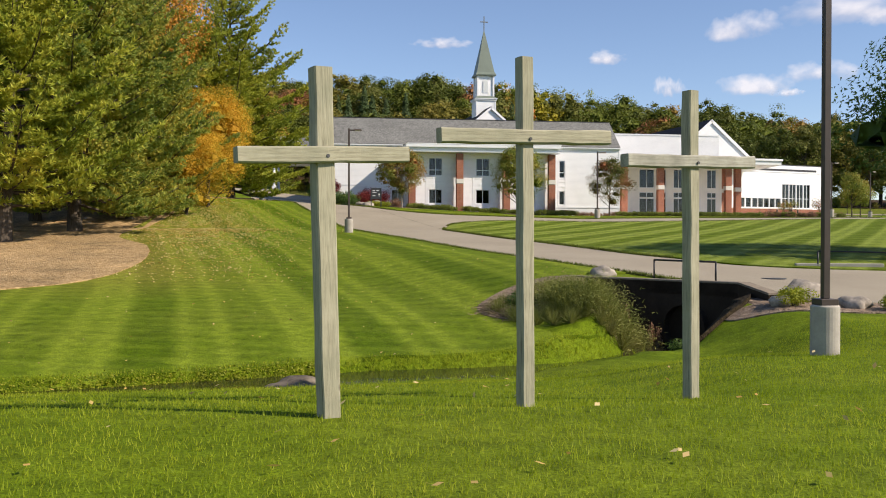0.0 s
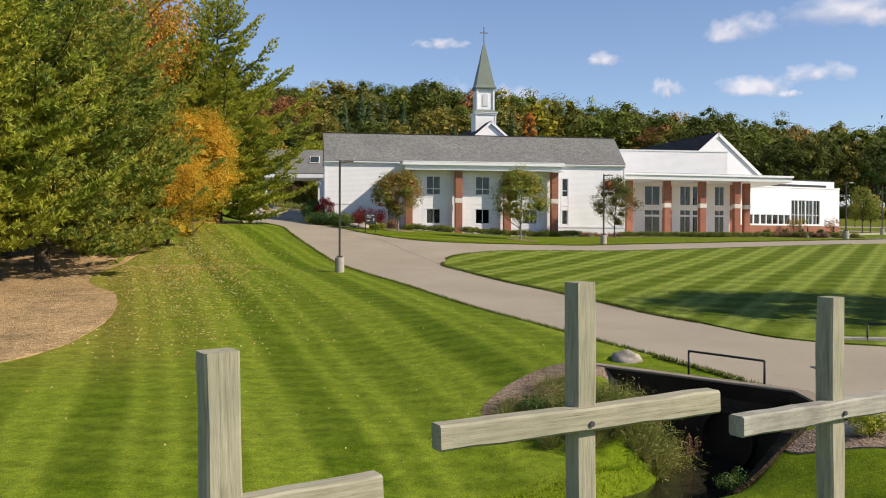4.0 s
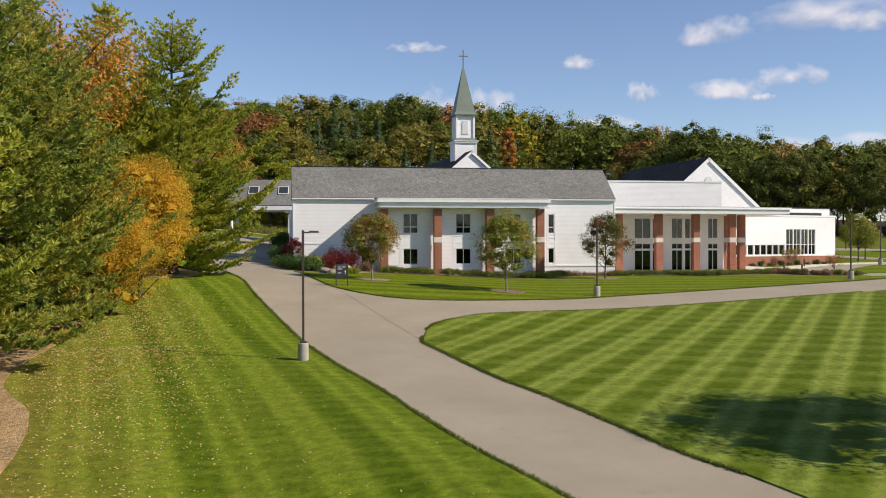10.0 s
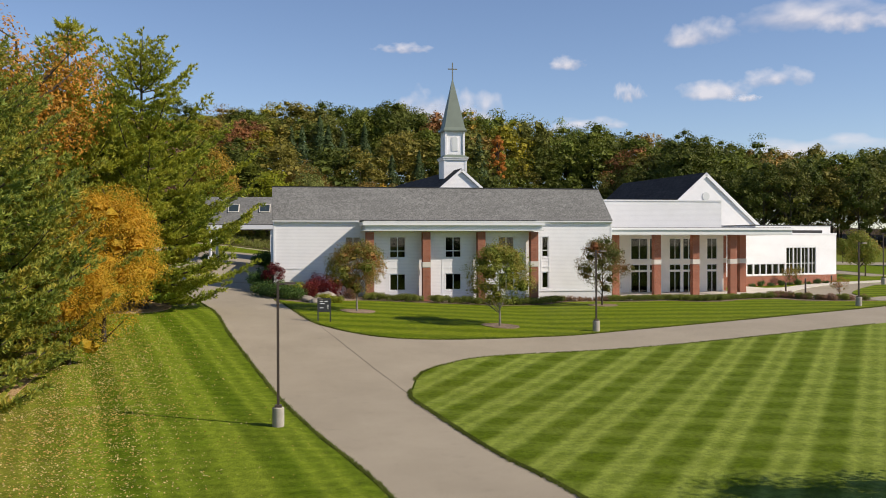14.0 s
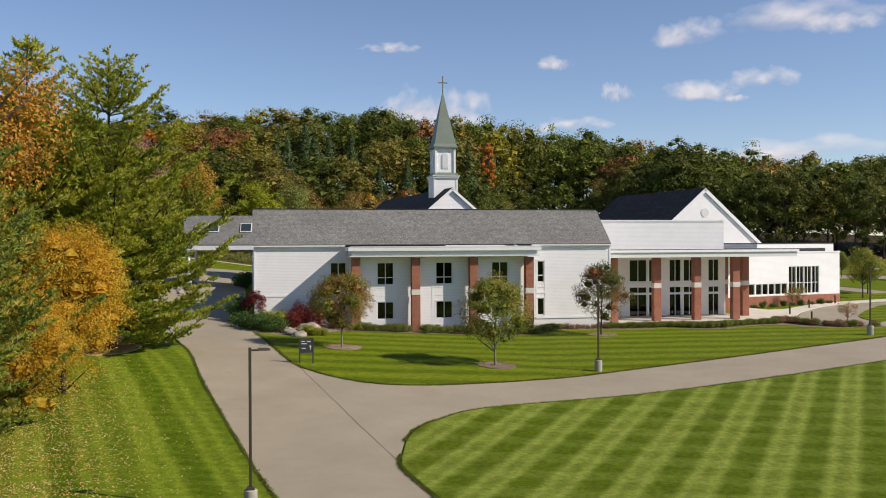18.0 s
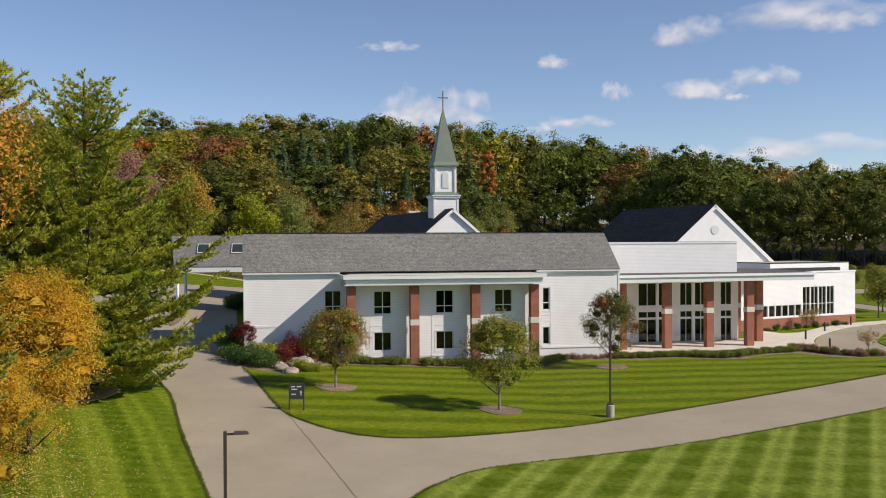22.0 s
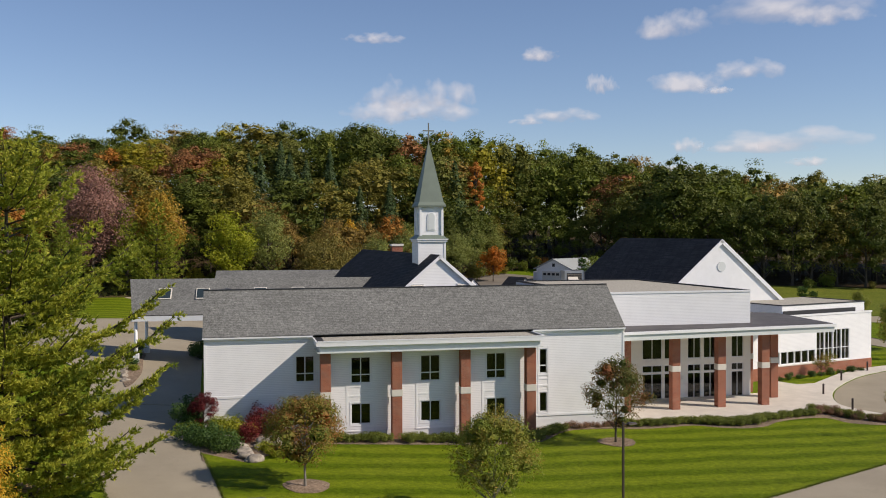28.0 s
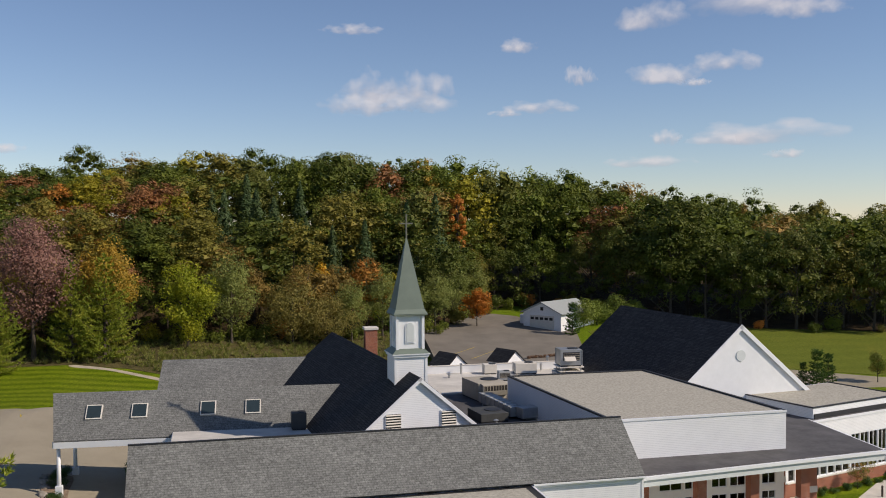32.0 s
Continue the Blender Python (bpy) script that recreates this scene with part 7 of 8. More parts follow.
for x, y in ((11.9, -73.45),):
    g0 = ground(x, y) + 0.022
    mh = structure("manhole_cover", MB().cyl(x, y, g0 - 0.05, g0 + 0.012, 0.38, k=26), M_IRON, "round dark iron manhole cover in the drive", "manhole cover")
# sealed crack across the drive
mb = MB()
pa, pb = Vector((2.6, -21.0)), Vector((6.9, -42.5))
prev = None
crng = random.Random(3)
for i in range(41):
    p = pa.lerp(pb, i / 40) + Vector((crng.uniform(-0.03, 0.03), 0))
    if prev is not None:
        z0, z1 = ground(*prev) + 0.028, ground(*p) + 0.028
        mb.add([(prev.x - 0.013, prev.y, z0), (prev.x + 0.013, prev.y, z0), (p.x + 0.013, p.y, z1), (p.x - 0.013, p.y, z1)], [(0, 1, 2, 3)])
    prev = p
structure("trim_crack", mb, M_DARKCONC, "thin dark sealed crack across the drive", "crack", fix=False)

# roof plant
def cabinet(name, x, y, z, w, d, h, yaw, material, label, lou=True):
    m = pose(x, y, z, 0, 0, yaw)
    c = thing(name, (x, y, z), label, "rooftop unit", "rooftop units")
    part("body", MB(m).box(-w / 2, -d / 2, 0.12, w / 2, d / 2, h, 0.02), material, c)
    part("curb", MB(m).box(-w / 2 + 0.06, -d / 2 + 0.06, 0, w / 2 - 0.06, d / 2 - 0.06, 0.12), M_CAP, c, fix=False)
    if lou:
        gr = part("grille", MB(m).box(-w * 0.4, -d / 2 - 0.02, h * 0.35, w * 0.4, -d / 2, h * 0.85), M_CAP, c, "dark louvred grille", fix=False)
        for i in range(4):
            part("slat", MB(m @ pose(0, -d / 2 - 0.03, h * 0.4 + i * h * 0.12, -30)).box(-w * 0.39, -0.03, -0.01, w * 0.39, 0.03, 0.01), M_TAN, gr, fix=False)
    fan = part("fan_guard", MB(m).cyl(w * 0.2, 0, h, h + 0.06, min(w, d) * 0.3, k=18), M_CAP, c)
    return c


cabinet("rooftop_unit", 11.3, 18.0, 7.97, 1.15, 1.0, 1.35, 0, M_DARKUNIT, "grey condenser unit on the flat roof", False)
ah = cabinet("rooftop_unit", 30.0, 30.6, 7.24, 2.9, 4.0, 1.75, 8, M_TAN, "large tan rooftop air handler with a louvred hood", False)
AH = pose(30.0, 30.6, 7.24, 0, 0, 8)
hood = part("hood", MB(AH @ pose(0.1, -2.0, 0, 0, 0, 90)).prism([(0, 1.75), (-0.62, 1.62), (-0.62, 1.02), (-0.5, 0.62), (0, 0.5)], -1.3, 1.3), M_TAN, ah, "angled tan intake hood")
# Dark plate on the hood's face stands in for the shaded opening.
part("louver_opening", MB(AH).box(-1.15, -2.64, 1.1, 1.35, -2.622, 1.55), M_DARK, hood, "flat dark plate for a shaded louvred opening", fix=False)
for i in range(9):
    part("blade", MB(AH).box(-1.1 + i * 0.29, -2.665, 1.1, -1.06 + i * 0.29, -2.642, 1.55), M_TAN, hood, fix=False)
cabinet("rooftop_unit", 27.6, 21.0, 7.24, 2.5, 3.2, 0.78, 6, M_DARKUNIT, "low dark grey box on the lower roof", False)
gu = cabinet("rooftop_unit", 42.0, 39.2, 8.62, 2.3, 2.1, 1.8, -5, M_GALV, "pale galvanised rooftop unit on a stand")
GU = pose(42.0, 39.2, 7.95, 0, 0, -5)
part("roof_kerb", MB(GU).box(-1.5, -1.4, -0.6, 1.5, 1.4, 0), M_ROOFPALE, gu, fix=False)
for sx in (-1, 1):
    for sy in (-1, 1):
        part("stand_leg", MB(GU).box(sx * 1.05 - 0.06, sy * 1.0 - 0.06, 0, sx * 1.05 + 0.06, sy * 1.0 + 0.06, 0.67), M_GALV, gu, fix=False)
        part("guard_upright", MB(GU).box(sx * 1.18 - 0.03, sy * 1.08 - 0.03, 0.75, sx * 1.18 + 0.03, sy * 1.08 + 0.03, 2.42), M_GALV, gu, fix=False)
part("stand_deck", MB(GU).box(-1.35, -1.25, 0.55, 1.35, 1.25, 0.665), M_BAND, gu, fix=False)
part("stand_deck", MB(GU).box(-1.35, -1.25, 0.12, 1.35, 1.25, 0.2), M_BAND, gu, fix=False)
part("rain_hood", MB(GU @ pose(-0.2, -1.06, 0, 0, 0, 90)).prism([(0, 1.75), (-0.55, 1.35), (-0.5, 1.28), (0, 1.3)], -0.6, 0.6), M_BAND, gu)
cabinet("rooftop_unit", 34.4, 43.6, 7.35, 1.4, 1.3, 1.05, -5, M_BAND, "pale grey rooftop unit", False)
cabinet("rooftop_unit", 34.6, 38.9, 7.35, 1.3, 1.1, 1.0, -5, M_HVAC, "small grey condenser with a dark grille")
cabinet("rooftop_unit", 38.2, 42.8, 7.35, 2.4, 1.7, 1.2, -5, M_BAND, "pale grey rooftop unit", False)
duct = thing("roof_duct", (29.6, 24.0, 7.24), "ribbed galvanised sheet-metal duct with an elbow on the roof", "duct")
DR = pose(29.6, 24.0, 7.45, 0, 0, 5.5)
part("duct_run", MB(DR).box(-0.55, -3.6, 0, 0.55, 3.9, 0.85, 0.03), M_GALV, duct)
for i in range(7):
    part("duct_flange", MB(DR).box(-0.6, -3.2 + i * 1.05, -0.03, 0.6, -3.13 + i * 1.05, 0.9), M_GALV, duct, fix=False)
part("duct_elbow", MB(pose(31.0, 19.9, 7.45, 0, 0, 10)).box(-1.0, -0.6, 0, 1.2, 0.6, 0.95, 0.05), M_GALV, duct)
for x, y in ((29.2, 26.6), (29.8, 22.0), (31.2, 19.95)):
    part("duct_support", MB().box(x - 0.5, y - 0.08, 7.24, x + 0.5, y + 0.08, 7.46), M_GALV, duct, fix=False)
for x, y in ((31.4, 46.4), (38.6, 47.4)):
    d = thing("roof_dormer", (x, y, 7.35), "small white gabled roof house with a dark roof", "dormer", "roof dormers")
    m = pose(x, y, 7.35, 0, 0, 24)
    part("dormer_wall", MB(m).prism([(-1.35, 0), (1.35, 0), (1.35, 0.6), (0, 1.8), (-1.35, 0.6)], 0, 3.2), M_SIDING, d)
    for s in (-1, 1):
        part("dormer_roof", MB(m).slab([(0, -0.15, 1.92), (s * 1.6, -0.15, 0.52), (s * 1.6, 3.3, 0.52), (0, 3.3, 1.92)], 0.1), M_DARKROOF, d)
for x, y, h in ((31.3, 44.2, 1.1), (27.4, 17.9, 0.45), (24.5, 14.5, 0.7), (11.0, 19.2, 0.7), (42.0, 45.9, 1.3), (40.6, 44.2, 0.7), (29.4, 42.0, 0.35)):
    vp = thing("vent_pipe", (x, y, 7.3), "short galvanised roof vent with a cap", "vent pipe", "roof vents")
    part("pipe", MB().cyl(x, y, 7.3, 7.35 + h, 0.12, k=12), M_GALV, vp)
    part("cap", MB().cyl(x, y, 7.35 + h, 7.42 + h, 0.24, 0.1, 12), M_GALV, vp)

# garage at the edge of the woods
gz = ground(60.5, 99.9)
GA = pose(60.5, 99.9, gz, 0, 0, -54.8)
gar = thing("garage", tuple(GA.translation), "white garage with a pale grey gable roof", "garage")
part("wall", MB(GA).box(-4, 0, -1, 4, 0.2, 2.8).box(-4, 0.2, -1, -3.8, 10.5, 2.8).box(3.8, 0.2, -1, 4, 10.5, 2.8).box(-3.8, 10.3, -1, 3.8, 10.5, 2.8).prism([(-4, 2.8), (4, 2.8), (0, 4.5)], 0, 0.2), M_SIDING, gar, fix=False)
M_METALROOF = plain("pale metal roof", (0.33, 0.35, 0.34), 0.6, 0.4, var=0.08)
for s in (-1, 1):
    part("roof", MB(GA).slab([(0, -0.4, 4.72), (s * 4.5, -0.4, 2.78), (s * 4.5, 10.8, 2.78), (0, 10.8, 4.72)], 0.15), M_METALROOF, gar)
dr = part("garage_door", MB(GA).box(-2.6, -0.05, 0, 2.6, 0.0, 2.3), M_BAND, gar, "pale panelled garage door", fix=False)
for k in range(5):
    part("pane", MB(GA).box(-2.4 + k, -0.07, 1.55, -1.7 + k, -0.05, 2.0), M_DARK, dr, fix=False)
part("gable_vent", MB(GA).box(-0.3, -0.05, 3.2, 0.3, 0.0, 3.8), M_DARK, gar, fix=False)
for y in (4.0, 7.4):
    part("window", MB(GA).box(4.0, y, 1.2, 4.04, y + 0.8, 2.1), M_DARK, gar, fix=False)
part("shed", MB(GA).box(-5.9, 1.5, -0.6, -4.0, 4.5, 2.1), M_WHITE, gar, "small white lean-to beside the garage", fix=False)
S_CED = pine(51, 5.0, 1.5, 0.02, 8, 1.6, material=F_SHRUB)
plant("cedar_tree", S_CED, 64.0, 94.2, "small dark conical cedar beside the garage", "tree")
RM = broadleaf(52, 7.0, 3.2, 1.0, 0.2, 3500, foliage("scarlet leaves", [(0.16, 0.15, 0.02), (0.46, 0.17, 0.02), (0.62, 0.20, 0.025)]))
plant("red_maple", RM, 49.8, 104.0, "orange-red maple at the edge of the car park")
CM = broadleaf(53, 21.5, 6.8, 3.0, 0.18, 15000, foliage("mauve ash leaves", [(0.25, 0.14, 0.11), (0.34, 0.18, 0.14), (0.42, 0.24, 0.185)]), clumps=90)
plant("ash_tree", CM, -18.5, 77.0, "large mauve-red ash at the wood's edge")
YM = broadleaf(54, 14.0, 4.7, 1.0, 0.18, 9000, foliage("yellow-green maple leaves", [(0.18, 0.22, 0.014), (0.32, 0.35, 0.020), (0.46, 0.42, 0.028)]), clumps=70)
plant("maple_tree", YM, 0.9, 85.8, "yellow-green maple at the wood's edge", group="wood edge trees")
EP = pine(67, 15.0, 4.8, 0.05, 5, 0.9, material=foliage("young pine needles", [(0.17, 0.23, 0.03), (0.30, 0.35, 0.04), (0.46, 0.44, 0.06)], 0.45), needle=(0.5, 0.16), gap=1.2)
for x, y, sc in ((-13.6, 76.2, 0.85), (-9.6, 77.0, 0.95), (-21.5, 68.5, 0.75), (-30, 64, 0.95)):
    plant("pine_tree", EP, x, y, "yellow-green young pine at the wood's edge", group="wood edge trees", turn=x, scale=sc)
GO = broadleaf(57, 18.0, 5.0, 4.0, 0.2, 9000, foliage("golden oak leaves", [(0.22, 0.20, 0.03), (0.40, 0.27, 0.035), (0.55, 0.30, 0.035)]), egg=0.6, clumps=70)
plant("oak_tree", GO, -9.8, 80.5, "gold and olive oak at the wood's edge")
FT = broadleaf(58, 15.0, 4.6, 1.5, 0.16, 9000, foliage("pale green willow leaves", [(0.17, 0.21, 0.05), (0.25, 0.28, 0.07), (0.33, 0.34, 0.09)]), egg=0.25, clumps=80)
for x, y, sc in ((7.2, 90.0, 1.0), (26.0, 93.0, 0.72), (31.5, 96.0, 0.8), (36.5, 99.0, 0.72), (41.5, 101.0, 0.74), (46.0, 107.0, 0.85), (52.0, 114.5, 0.75)):
    plant("willow_tree", FT, x, y, "soft pale green rounded willow at the wood's edge", turn=x, scale=sc, group="willows")
OT = broadleaf(59, 10.4, 6.2, 0.6, 0.17, 8000, foliage("olive-brown leaves", [(0.18, 0.165, 0.04), (0.27, 0.23, 0.055), (0.36, 0.27, 0.07)]), clumps=70)
for x, y, sc in ((16.6, 91.5, 1.0), (22.0, 91.5, 0.8)):
    plant("hawthorn_tree", OT, x, y, "spreading olive-brown tree at the wood's edge", turn=x, scale=sc, group="hawthorns")
GM = broadleaf(50, 9.0, 2.6, 1.0, 0.2, 3500, F_MAPLE)
plant("maple_tree", GM, 22.6, 101.5, "golden-orange maple among the pines", group="wood edge trees", scale=1.15)
RT = broadleaf(55, 7.5, 2.8, 1.4, 0.12, 6000, F_PEAR2)
for x, y, sc in ((74.0, 22.8, 0.95), (79.5, 29.5, 0.85), (92.4, 54.0, 0.62), (100, 47, 0.7)):
    plant("lawn_tree", RT, x, y, "green tree beyond the east wing", group="east trees", turn=x, scale=sc)
for x, y, sc in ((82.0, 52.6, 0.95), (84.4, 53.6, 0.8), (80.8, 53.8, 0.6)):
    plant("cedar_tree", S_CED, x, y, "small dark evergreen beside the far drive", group="far evergreens", turn=x, scale=sc)
HB = broadleaf(49, 5.5, 3.4, 0.4, 0.16, 3200, WOODS[6])
for x, y, sc in ((68.2, 99.5, 1.0), (71.5, 101.5, 0.85), (75.5, 102.8, 1.0), (79.5, 103.5, 0.8)):
    plant("lawn_tree", HB, x, y, "light green bushy tree beside the garage", group="garage trees", turn=x, scale=sc)
for k in range(8):
    bush(S_BROWN, 50.6 + 0.7 * k, 78.2 + 0.12 * k, "thin brown-red shrub beside the car park", 0.6, "car park shrubs", k * 1.3)
for k, (xa, ya, xb, yb) in enumerate(((-14.6, 47.2, -13.9, 44.2), (-12.4, 48.1, -11.7, 45.1), (-17.0, 46.5, -16.3, 43.5), (42.1, 79.5, 47.7, 84.8), (39.4, 82.2, 45.0, 87.4))):
    d = Vector((xb - xa, yb - ya)).normalized() * 0.06
    line = MB().add([(xa - d.y, ya + d.x, ground(xa, ya) + 0.05), (xa + d.y, ya - d.x, ground(xa, ya) + 0.05), (xb + d.y, yb - d.x, ground(xb, yb) + 0.05), (xb - d.y, yb + d.x, ground(xb, yb) + 0.05)], [(0, 1, 2, 3)])
    structure("trim_parking_line", line, M_YELLOW, "faded yellow parking line", "parking line", fix=False)
for k, (x, y, r) in enumerate(((-8.4, 24.6, 0.42), (-8.3, 23.2, 0.38), (-8.1, 21.9, 0.34), (-7.9, 20.4, 0.4), (-7.7, 19.0, 0.36), (-7.5, 17.6, 0.5), (-7.3, 16.2, 0.38), (-7.1, 14.8, 0.36), (-6.9, 13.4, 0.34))):
    boulder(x, y, r, 60 + k, 0.7, label="pale edging stone of the carport island", group="island stones")
for x, y, me, sc in ((-7.1, 22.4, S_LOW, 1.0), (-6.9, 19.6, S_LOW, 0.9), (-6.7, 17.4, S_LIME, 0.7), (-7.2, 24.4, S_EVER, 0.9), (-1.3, 24.5, S_EVER, 1.5), (-1.2, 27.0, S_EVER, 1.4)):
    bush(me, x, y, "green shrub in the carport planting", sc, "carport shrubs", x * 5)
for x, y in ((54.6, 7.4), (53.0, 1.0), (60.4, 13.0), (66.5, 17.3)):
    bl = thing("bollard_light", (x, y, ground(x, y)), "short dark bollard light beside the walk", "bollard light", "walk bollards")
    part("bollard_post", MB().cyl(x, y, ground(x, y) - 0.1, ground(x, y) + 0.95, 0.09, k=14), M_BRONZE, bl)
    part("cap", MB().cyl(x, y, ground(x, y) + 0.95, ground(x, y) + 1.05, 0.11, 0.06, 14), M_BRONZE, bl)
BT = leafy(56, 10.8, 6.4, 0.9, 120, 22000, 0.15, F_SHRUB, 0.25)
plant("lawn_tree", BT, 26.0, -65.0, "large dark shade tree on the lawn", group="shade trees")


# white board fence far under the pines
fen = thing("fence", (-22, -30, ground(-22, -30)), "white two-rail board fence under the pines", "fence")
for i in range(9):
    x, y = -29.0 + 1.9 * i, -38.0 + 2.1 * i
    part("post", MB(pose(x, y, ground(x, y))).box(-0.07, -0.07, -0.2, 0.07, 0.07, 1.15), M_WHITE, fen, fix=False)
    if i < 8:
        x2, y2 = x + 1.9, y + 2.1
        for h in (0.4, 0.85):
            part("rail", MB().tube([(x, y, ground(x, y) + h), (x2, y2, ground(x2, y2) + h)], 0.07, 4), M_WHITE, fen)


# ---- grass and fallen leaves ----
rng = np.random.default_rng(9)
k = 130000
gxx, gyy = rng.uniform(-9, 11, k), -99.5 + 17 * rng.random(k) ** 1.25
keep = np.hypot(gxx + 2.4, gyy + 100.9) > 1.2
gxx, gyy = gxx[keep], gyy[keep]
gzz = ground_np(gxx, gyy)
keep = gzz > -5.5
c = np.stack([gxx, gyy, gzz - 0.01], 1)[keep]
v, f = tufts(rng, c, np.tile([0.05, 0.1, 1.0], (len(c), 1)), 1, 0.065, 0.010, 0.35)
tagged(new("grass_blades", big_mesh("grass_blades", v, f, [F_BLADE])), "short bright green grass blades near the crosses", "grass", "", "stuff")
# brush before the woods
k = 2600
qx, qy = rng.uniform(-30, 36, k), rng.uniform(66, 97, k)
keep = (qy < np.interp(qx, [-25, 0, 20, 42], [84, 92, 97, 102])) & (qy > np.interp(qx, [-22, -6.4, -0.9, 3.6, 9, 15], [74.5, 74.5, 70.5, 67.5, 68.5, 66]))
c = np.stack([qx, qy, ground_np(qx, qy)], 1)[keep]
v, f = tufts(rng, c, np.tile([0, 0, 1.0], (len(c), 1)), 16, 0.85, 0.10, 0.6)
tagged(new("brush", big_mesh("brush", v, f, [F_TALLGRASS])), "straggling olive brush before the woods", "brush", "", "stuff")
# taller fringe along the creek
k = 3500
ex = rng.uniform(-14, 5, k)
ey = np.interp(ex, [p[0] for p in CREEK], [p[1] for p in CREEK]) + rng.choice([-1.15, 1, 1, 1], k) * rng.uniform(0.85, 1.25, k)
c = np.stack([ex, ey, ground_np(ex, ey)], 1)
v, f = tufts(rng, c, np.tile([0, 0, 1.0], (k, 1)), 3, 0.13, 0.012, 0.5)
tagged(new("bank_grass", big_mesh("bank_grass", v, f, [F_BLADE])), "longer grass hanging over the creek banks", "grass", "", "stuff")


# ragged turf along the drive's edges
edges = [np.array(curve(p, False, 8)) for p in (LEFT_EDGE, ISLAND_LOW[:9], ISLAND_TOP[2:], FRONT_LOW)]
ec = []
for p, m in zip(edges, (5200, 2600, 2600, 4200)):
    d = np.concatenate([[0], np.cumsum(np.hypot(*np.diff(p, axis=0).T))])
    q = rng.uniform(0, d[-1], m)
    ec.append(np.stack([np.interp(q, d, p[:, 0]) + rng.normal(0, 0.05, m), np.interp(q, d, p[:, 1]) + rng.normal(0, 0.05, m)], 1))
ec = np.concatenate(ec)
c = np.stack([ec[:, 0], ec[:, 1], ground_np(ec[:, 0], ec[:, 1]) + 0.03], 1)
v, f = tufts(rng, c, np.tile([0, 0, 0.7], (len(c), 1)), 4, 0.13, 0.03, 0.8)
tagged(new("edge_grass", big_mesh("edge_grass", v, f, [foliage("edge turf", [(0.075, 0.095, 0.012), (0.115, 0.145, 0.018), (0.16, 0.20, 0.028)], 0.3)])), "ragged grass along the edges of the drive", "grass", "", "stuff")


# low weeds along the far bank
k = 2400
ex = -2.2 - np.abs(rng.normal(0, 4.5, k))
ey = np.interp(ex, [p[0] for p in CREEK], [p[1] for p in CREEK]) + 0.85 + np.abs(rng.normal(0, 0.15, k))
c = np.stack([ex, ey, ground_np(ex, ey) + rng.uniform(0.02, 0.10, k)], 1)
v, f = leaves(rng, c, np.tile([0, -0.3, 1.0], (k, 1)), 0.03, 0.6)
tagged(new("bank_weeds", big_mesh("bank_weeds", v, f, [F_LIME])), "low yellow-green weeds along the creek bank", "weeds", "", "stuff")


def litter(name, xs, ys, size, label):
    c = np.stack([xs, ys, ground_np(xs, ys) + 0.075], 1)
    v, f = leaves(rng, c, np.tile([0, 0, 1.0], (len(c), 1)), size, 0.35)
    tagged(new(name, big_mesh(name, v, f, [F_LITTER])), label, "fallen leaves", "", "stuff")


k = 20000
ly = -38 + rng.normal(0, 12, k)
lx = -9.6 + rng.normal(0, 2.6, k) - 0.11 * (ly + 36)
ok = inside(lx, ly, west) & (ly > -66) & (ly < -13)
litter("fallen_leaves", lx[ok], ly[ok], 0.05, "yellow and tan fallen leaves on the lawn by the pines")
k = 500
lx, ly = rng.uniform(-10, 9, k), rng.uniform(-84, -40, k)
ok = inside(lx, ly, west)
litter("lawn_leaves", lx[ok], ly[ok], 0.04, "a few pale fallen leaves on the lawn")
k = 150
lx, ly = rng.uniform(-8, 9, k), rng.uniform(-97, -86, k)
litter("near_leaves", lx, ly, 0.045, "scattered orange fallen leaves near the crosses")


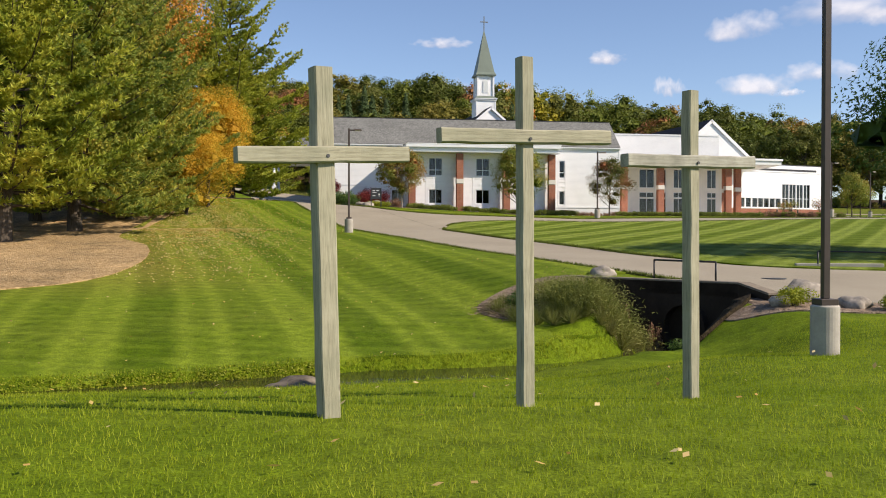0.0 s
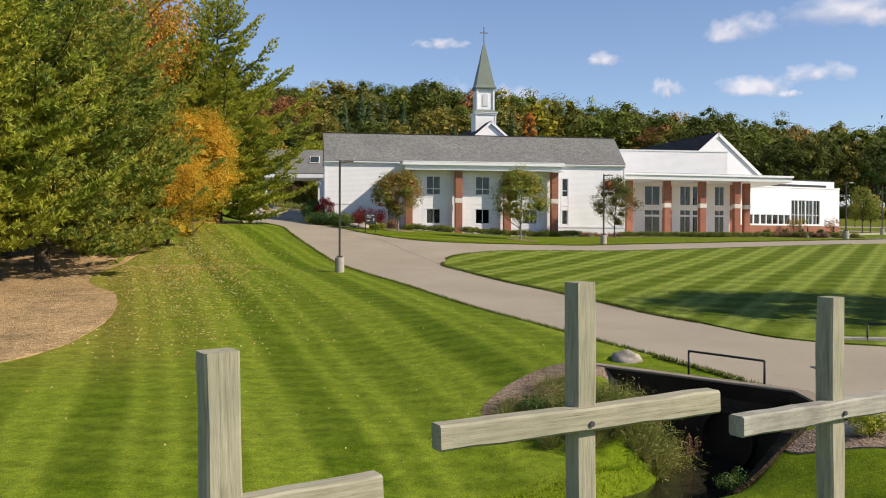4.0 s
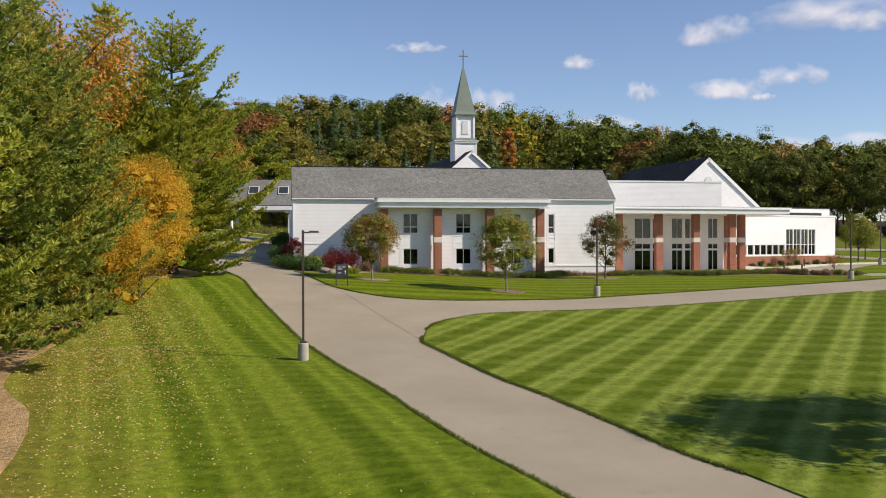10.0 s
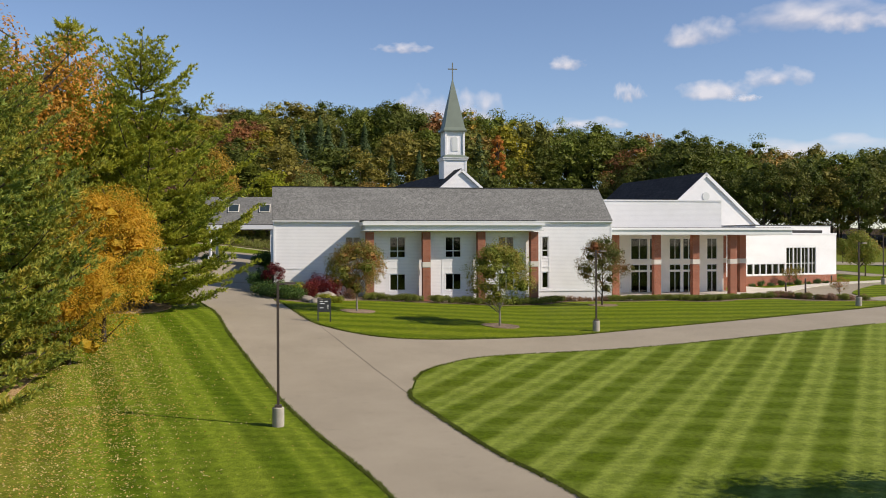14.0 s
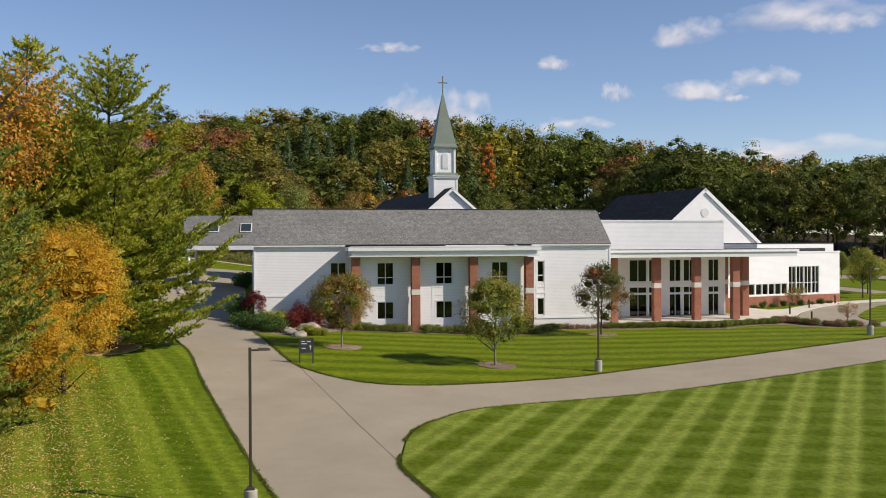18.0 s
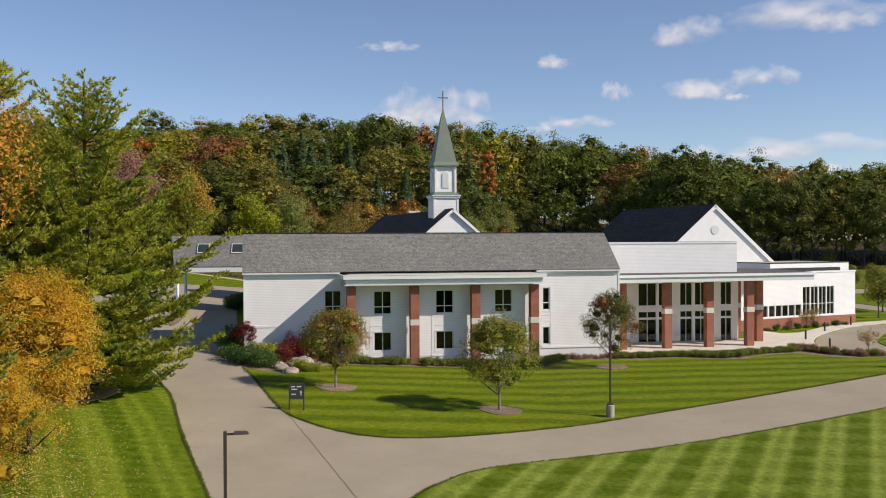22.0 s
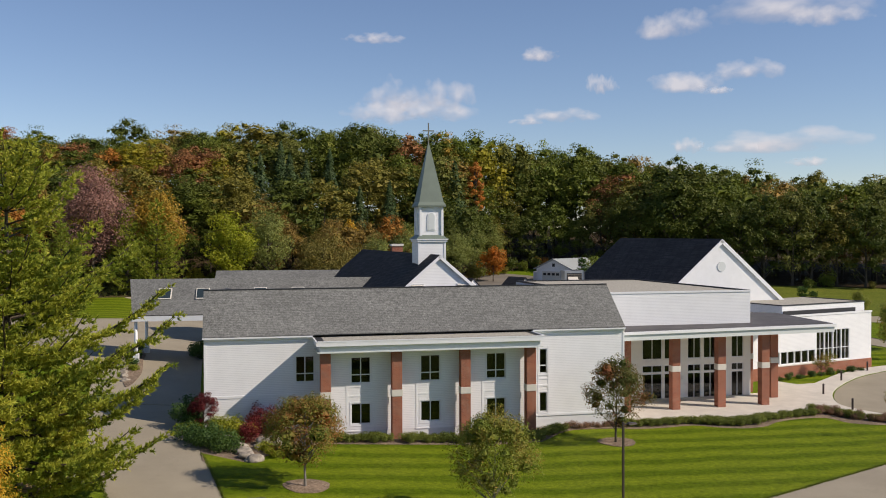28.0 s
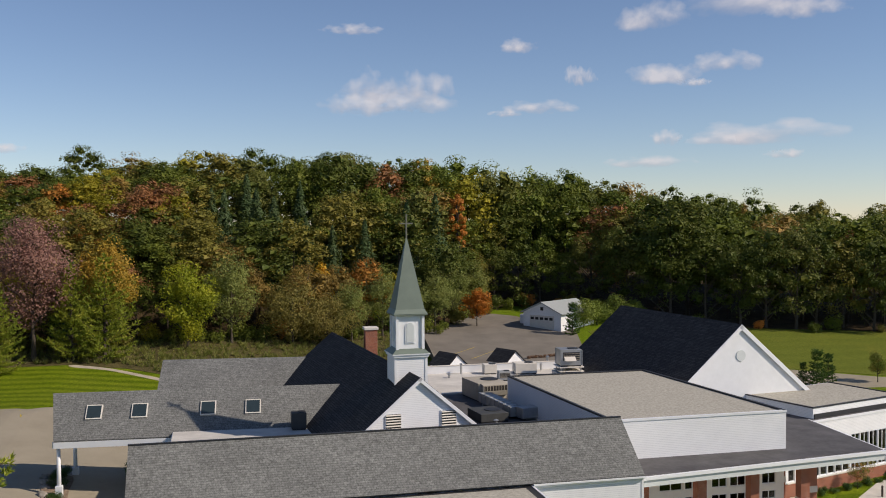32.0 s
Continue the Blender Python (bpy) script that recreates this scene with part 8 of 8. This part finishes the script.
# ---- clouds, far off ----
def cloud_mat():
    m = bpy.data.materials.new("self-lit cloud")
    m.use_nodes = True
    n, l = m.node_tree.nodes, m.node_tree.links
    n.remove(n["Principled BSDF"])
    tc = n.new("ShaderNodeTexCoord").outputs["Object"]
    rnd = n.new("ShaderNodeObjectInfo").outputs["Random"]
    x, y, z = split(n, l, tc)
    c = n.new("ShaderNodeCombineXYZ")
    l.new(math_node(n, l, "MULTIPLY", x, 2.6), c.inputs[0])
    l.new(math_node(n, l, "MULTIPLY", y, 1.2), c.inputs[1])
    l.new(math_node(n, l, "MULTIPLY", rnd, 50.0), c.inputs[2])
    nz = noise_tex(n, l, c.outputs[0], 1.0, 4.0, 0.45)
    low = math_node(n, l, "MULTIPLY", math_node(n, l, "MINIMUM", y, 0.0), 1.35)
    r2 = math_node(n, l, "ADD", math_node(n, l, "MULTIPLY", x, x), math_node(n, l, "ADD", math_node(n, l, "MULTIPLY", y, y), math_node(n, l, "MULTIPLY", low, low)))
    d = math_node(n, l, "SUBTRACT", math_node(n, l, "MULTIPLY_ADD", nz, 2.2, -0.45), r2)
    a = ramp(n, l, d, [(0.0, (0, 0, 0)), (0.45, (0.42, 0.42, 0.42)), (1.0, (1, 1, 1))])
    # Sunlit white is emitted; grey shade is put into the colour towards the base.
    e = n.new("ShaderNodeEmission")
    l.new(ramp(n, l, math_node(n, l, "MULTIPLY_ADD", y, 0.5, math_node(n, l, "MULTIPLY_ADD", nz, 0.8, 0.1)), [(0.3, (0.52, 0.53, 0.58)), (0.65, (0.80, 0.80, 0.80))]), e.inputs["Color"])
    e.inputs["Strength"].default_value = 0.95
    t = n.new("ShaderNodeBsdfTransparent")
    mx = n.new("ShaderNodeMixShader")
    l.new(math_node(n, l, "MULTIPLY", a, 0.78), mx.inputs[0])
    l.new(t.outputs[0], mx.inputs[1])
    l.new(e.outputs[0], mx.inputs[2])
    l.new(mx.outputs[0], n["Material Output"].inputs["Surface"])
    return m


M_CLOUD = cloud_mat()
CLOUD_ME = MB().add([(-1, -1, 0), (1, -1, 0), (1, 1, 0), (-1, 1, 0)], [(0, 1, 2, 3)]).data("cloud", M_CLOUD, fix=False)
# azimuth and elevation in degrees, half width and half height in degrees
CLOUDS = [
    (32.2, 12.9, 5.3, 1.1), (35.2, 12.3, 2.1, 0.7), (26.6, 12.3, 2.7, 1.0), (8.4, 12.0, 1.8, 0.4), (18.6, 11.0, 1.5, 0.5), (22.3, 9.1, 0.9, 0.7), (27.3, 9.0, 2.3, 0.7),
    (30.9, 9.5, 2.4, 0.7), (29.1, 8.5, 0.9, 0.3), (9.8, 8.5, 2.6, 1.1), (12.6, 8.4, 2.2, 1.1), (8.6, 7.5, 2.4, 0.8), (11.5, 7.6, 3.2, 0.8), (19.9, 7.3, 2.2, 0.5),
    (17.9, 7.0, 1.1, 0.3), (27.4, 5.3, 1.1, 0.5), (33.1, 5.4, 4.4, 0.8), (31.0, 5.1, 2.5, 0.5), (34.2, 4.2, 1.2, 0.3), (-11.9, 4.6, 1.6, 0.4), (26.2, 3.9, 2.6, 0.4)]
for az, el, hw_, hh in CLOUDS:
    hw_, hh = hw_ * 1.2, hh * 1.4
    d = Vector((math.sin(radians(az)) * math.cos(radians(el)), math.cos(radians(az)) * math.cos(radians(el)), math.sin(radians(el)))) * 3600
    c = new("cloud", CLOUD_ME)
    c.matrix_world = look(d, (0, -80, 0)) @ Matrix.Diagonal((3600 * math.tan(radians(hw_)), 3600 * math.tan(radians(hh)), 1, 1)) @ pose(0, 0, 0, 0, 180, 0)
    c.visible_shadow = False
    tagged(c, "small white fair-weather cloud far off", "cloud", "fair-weather clouds", "structure")
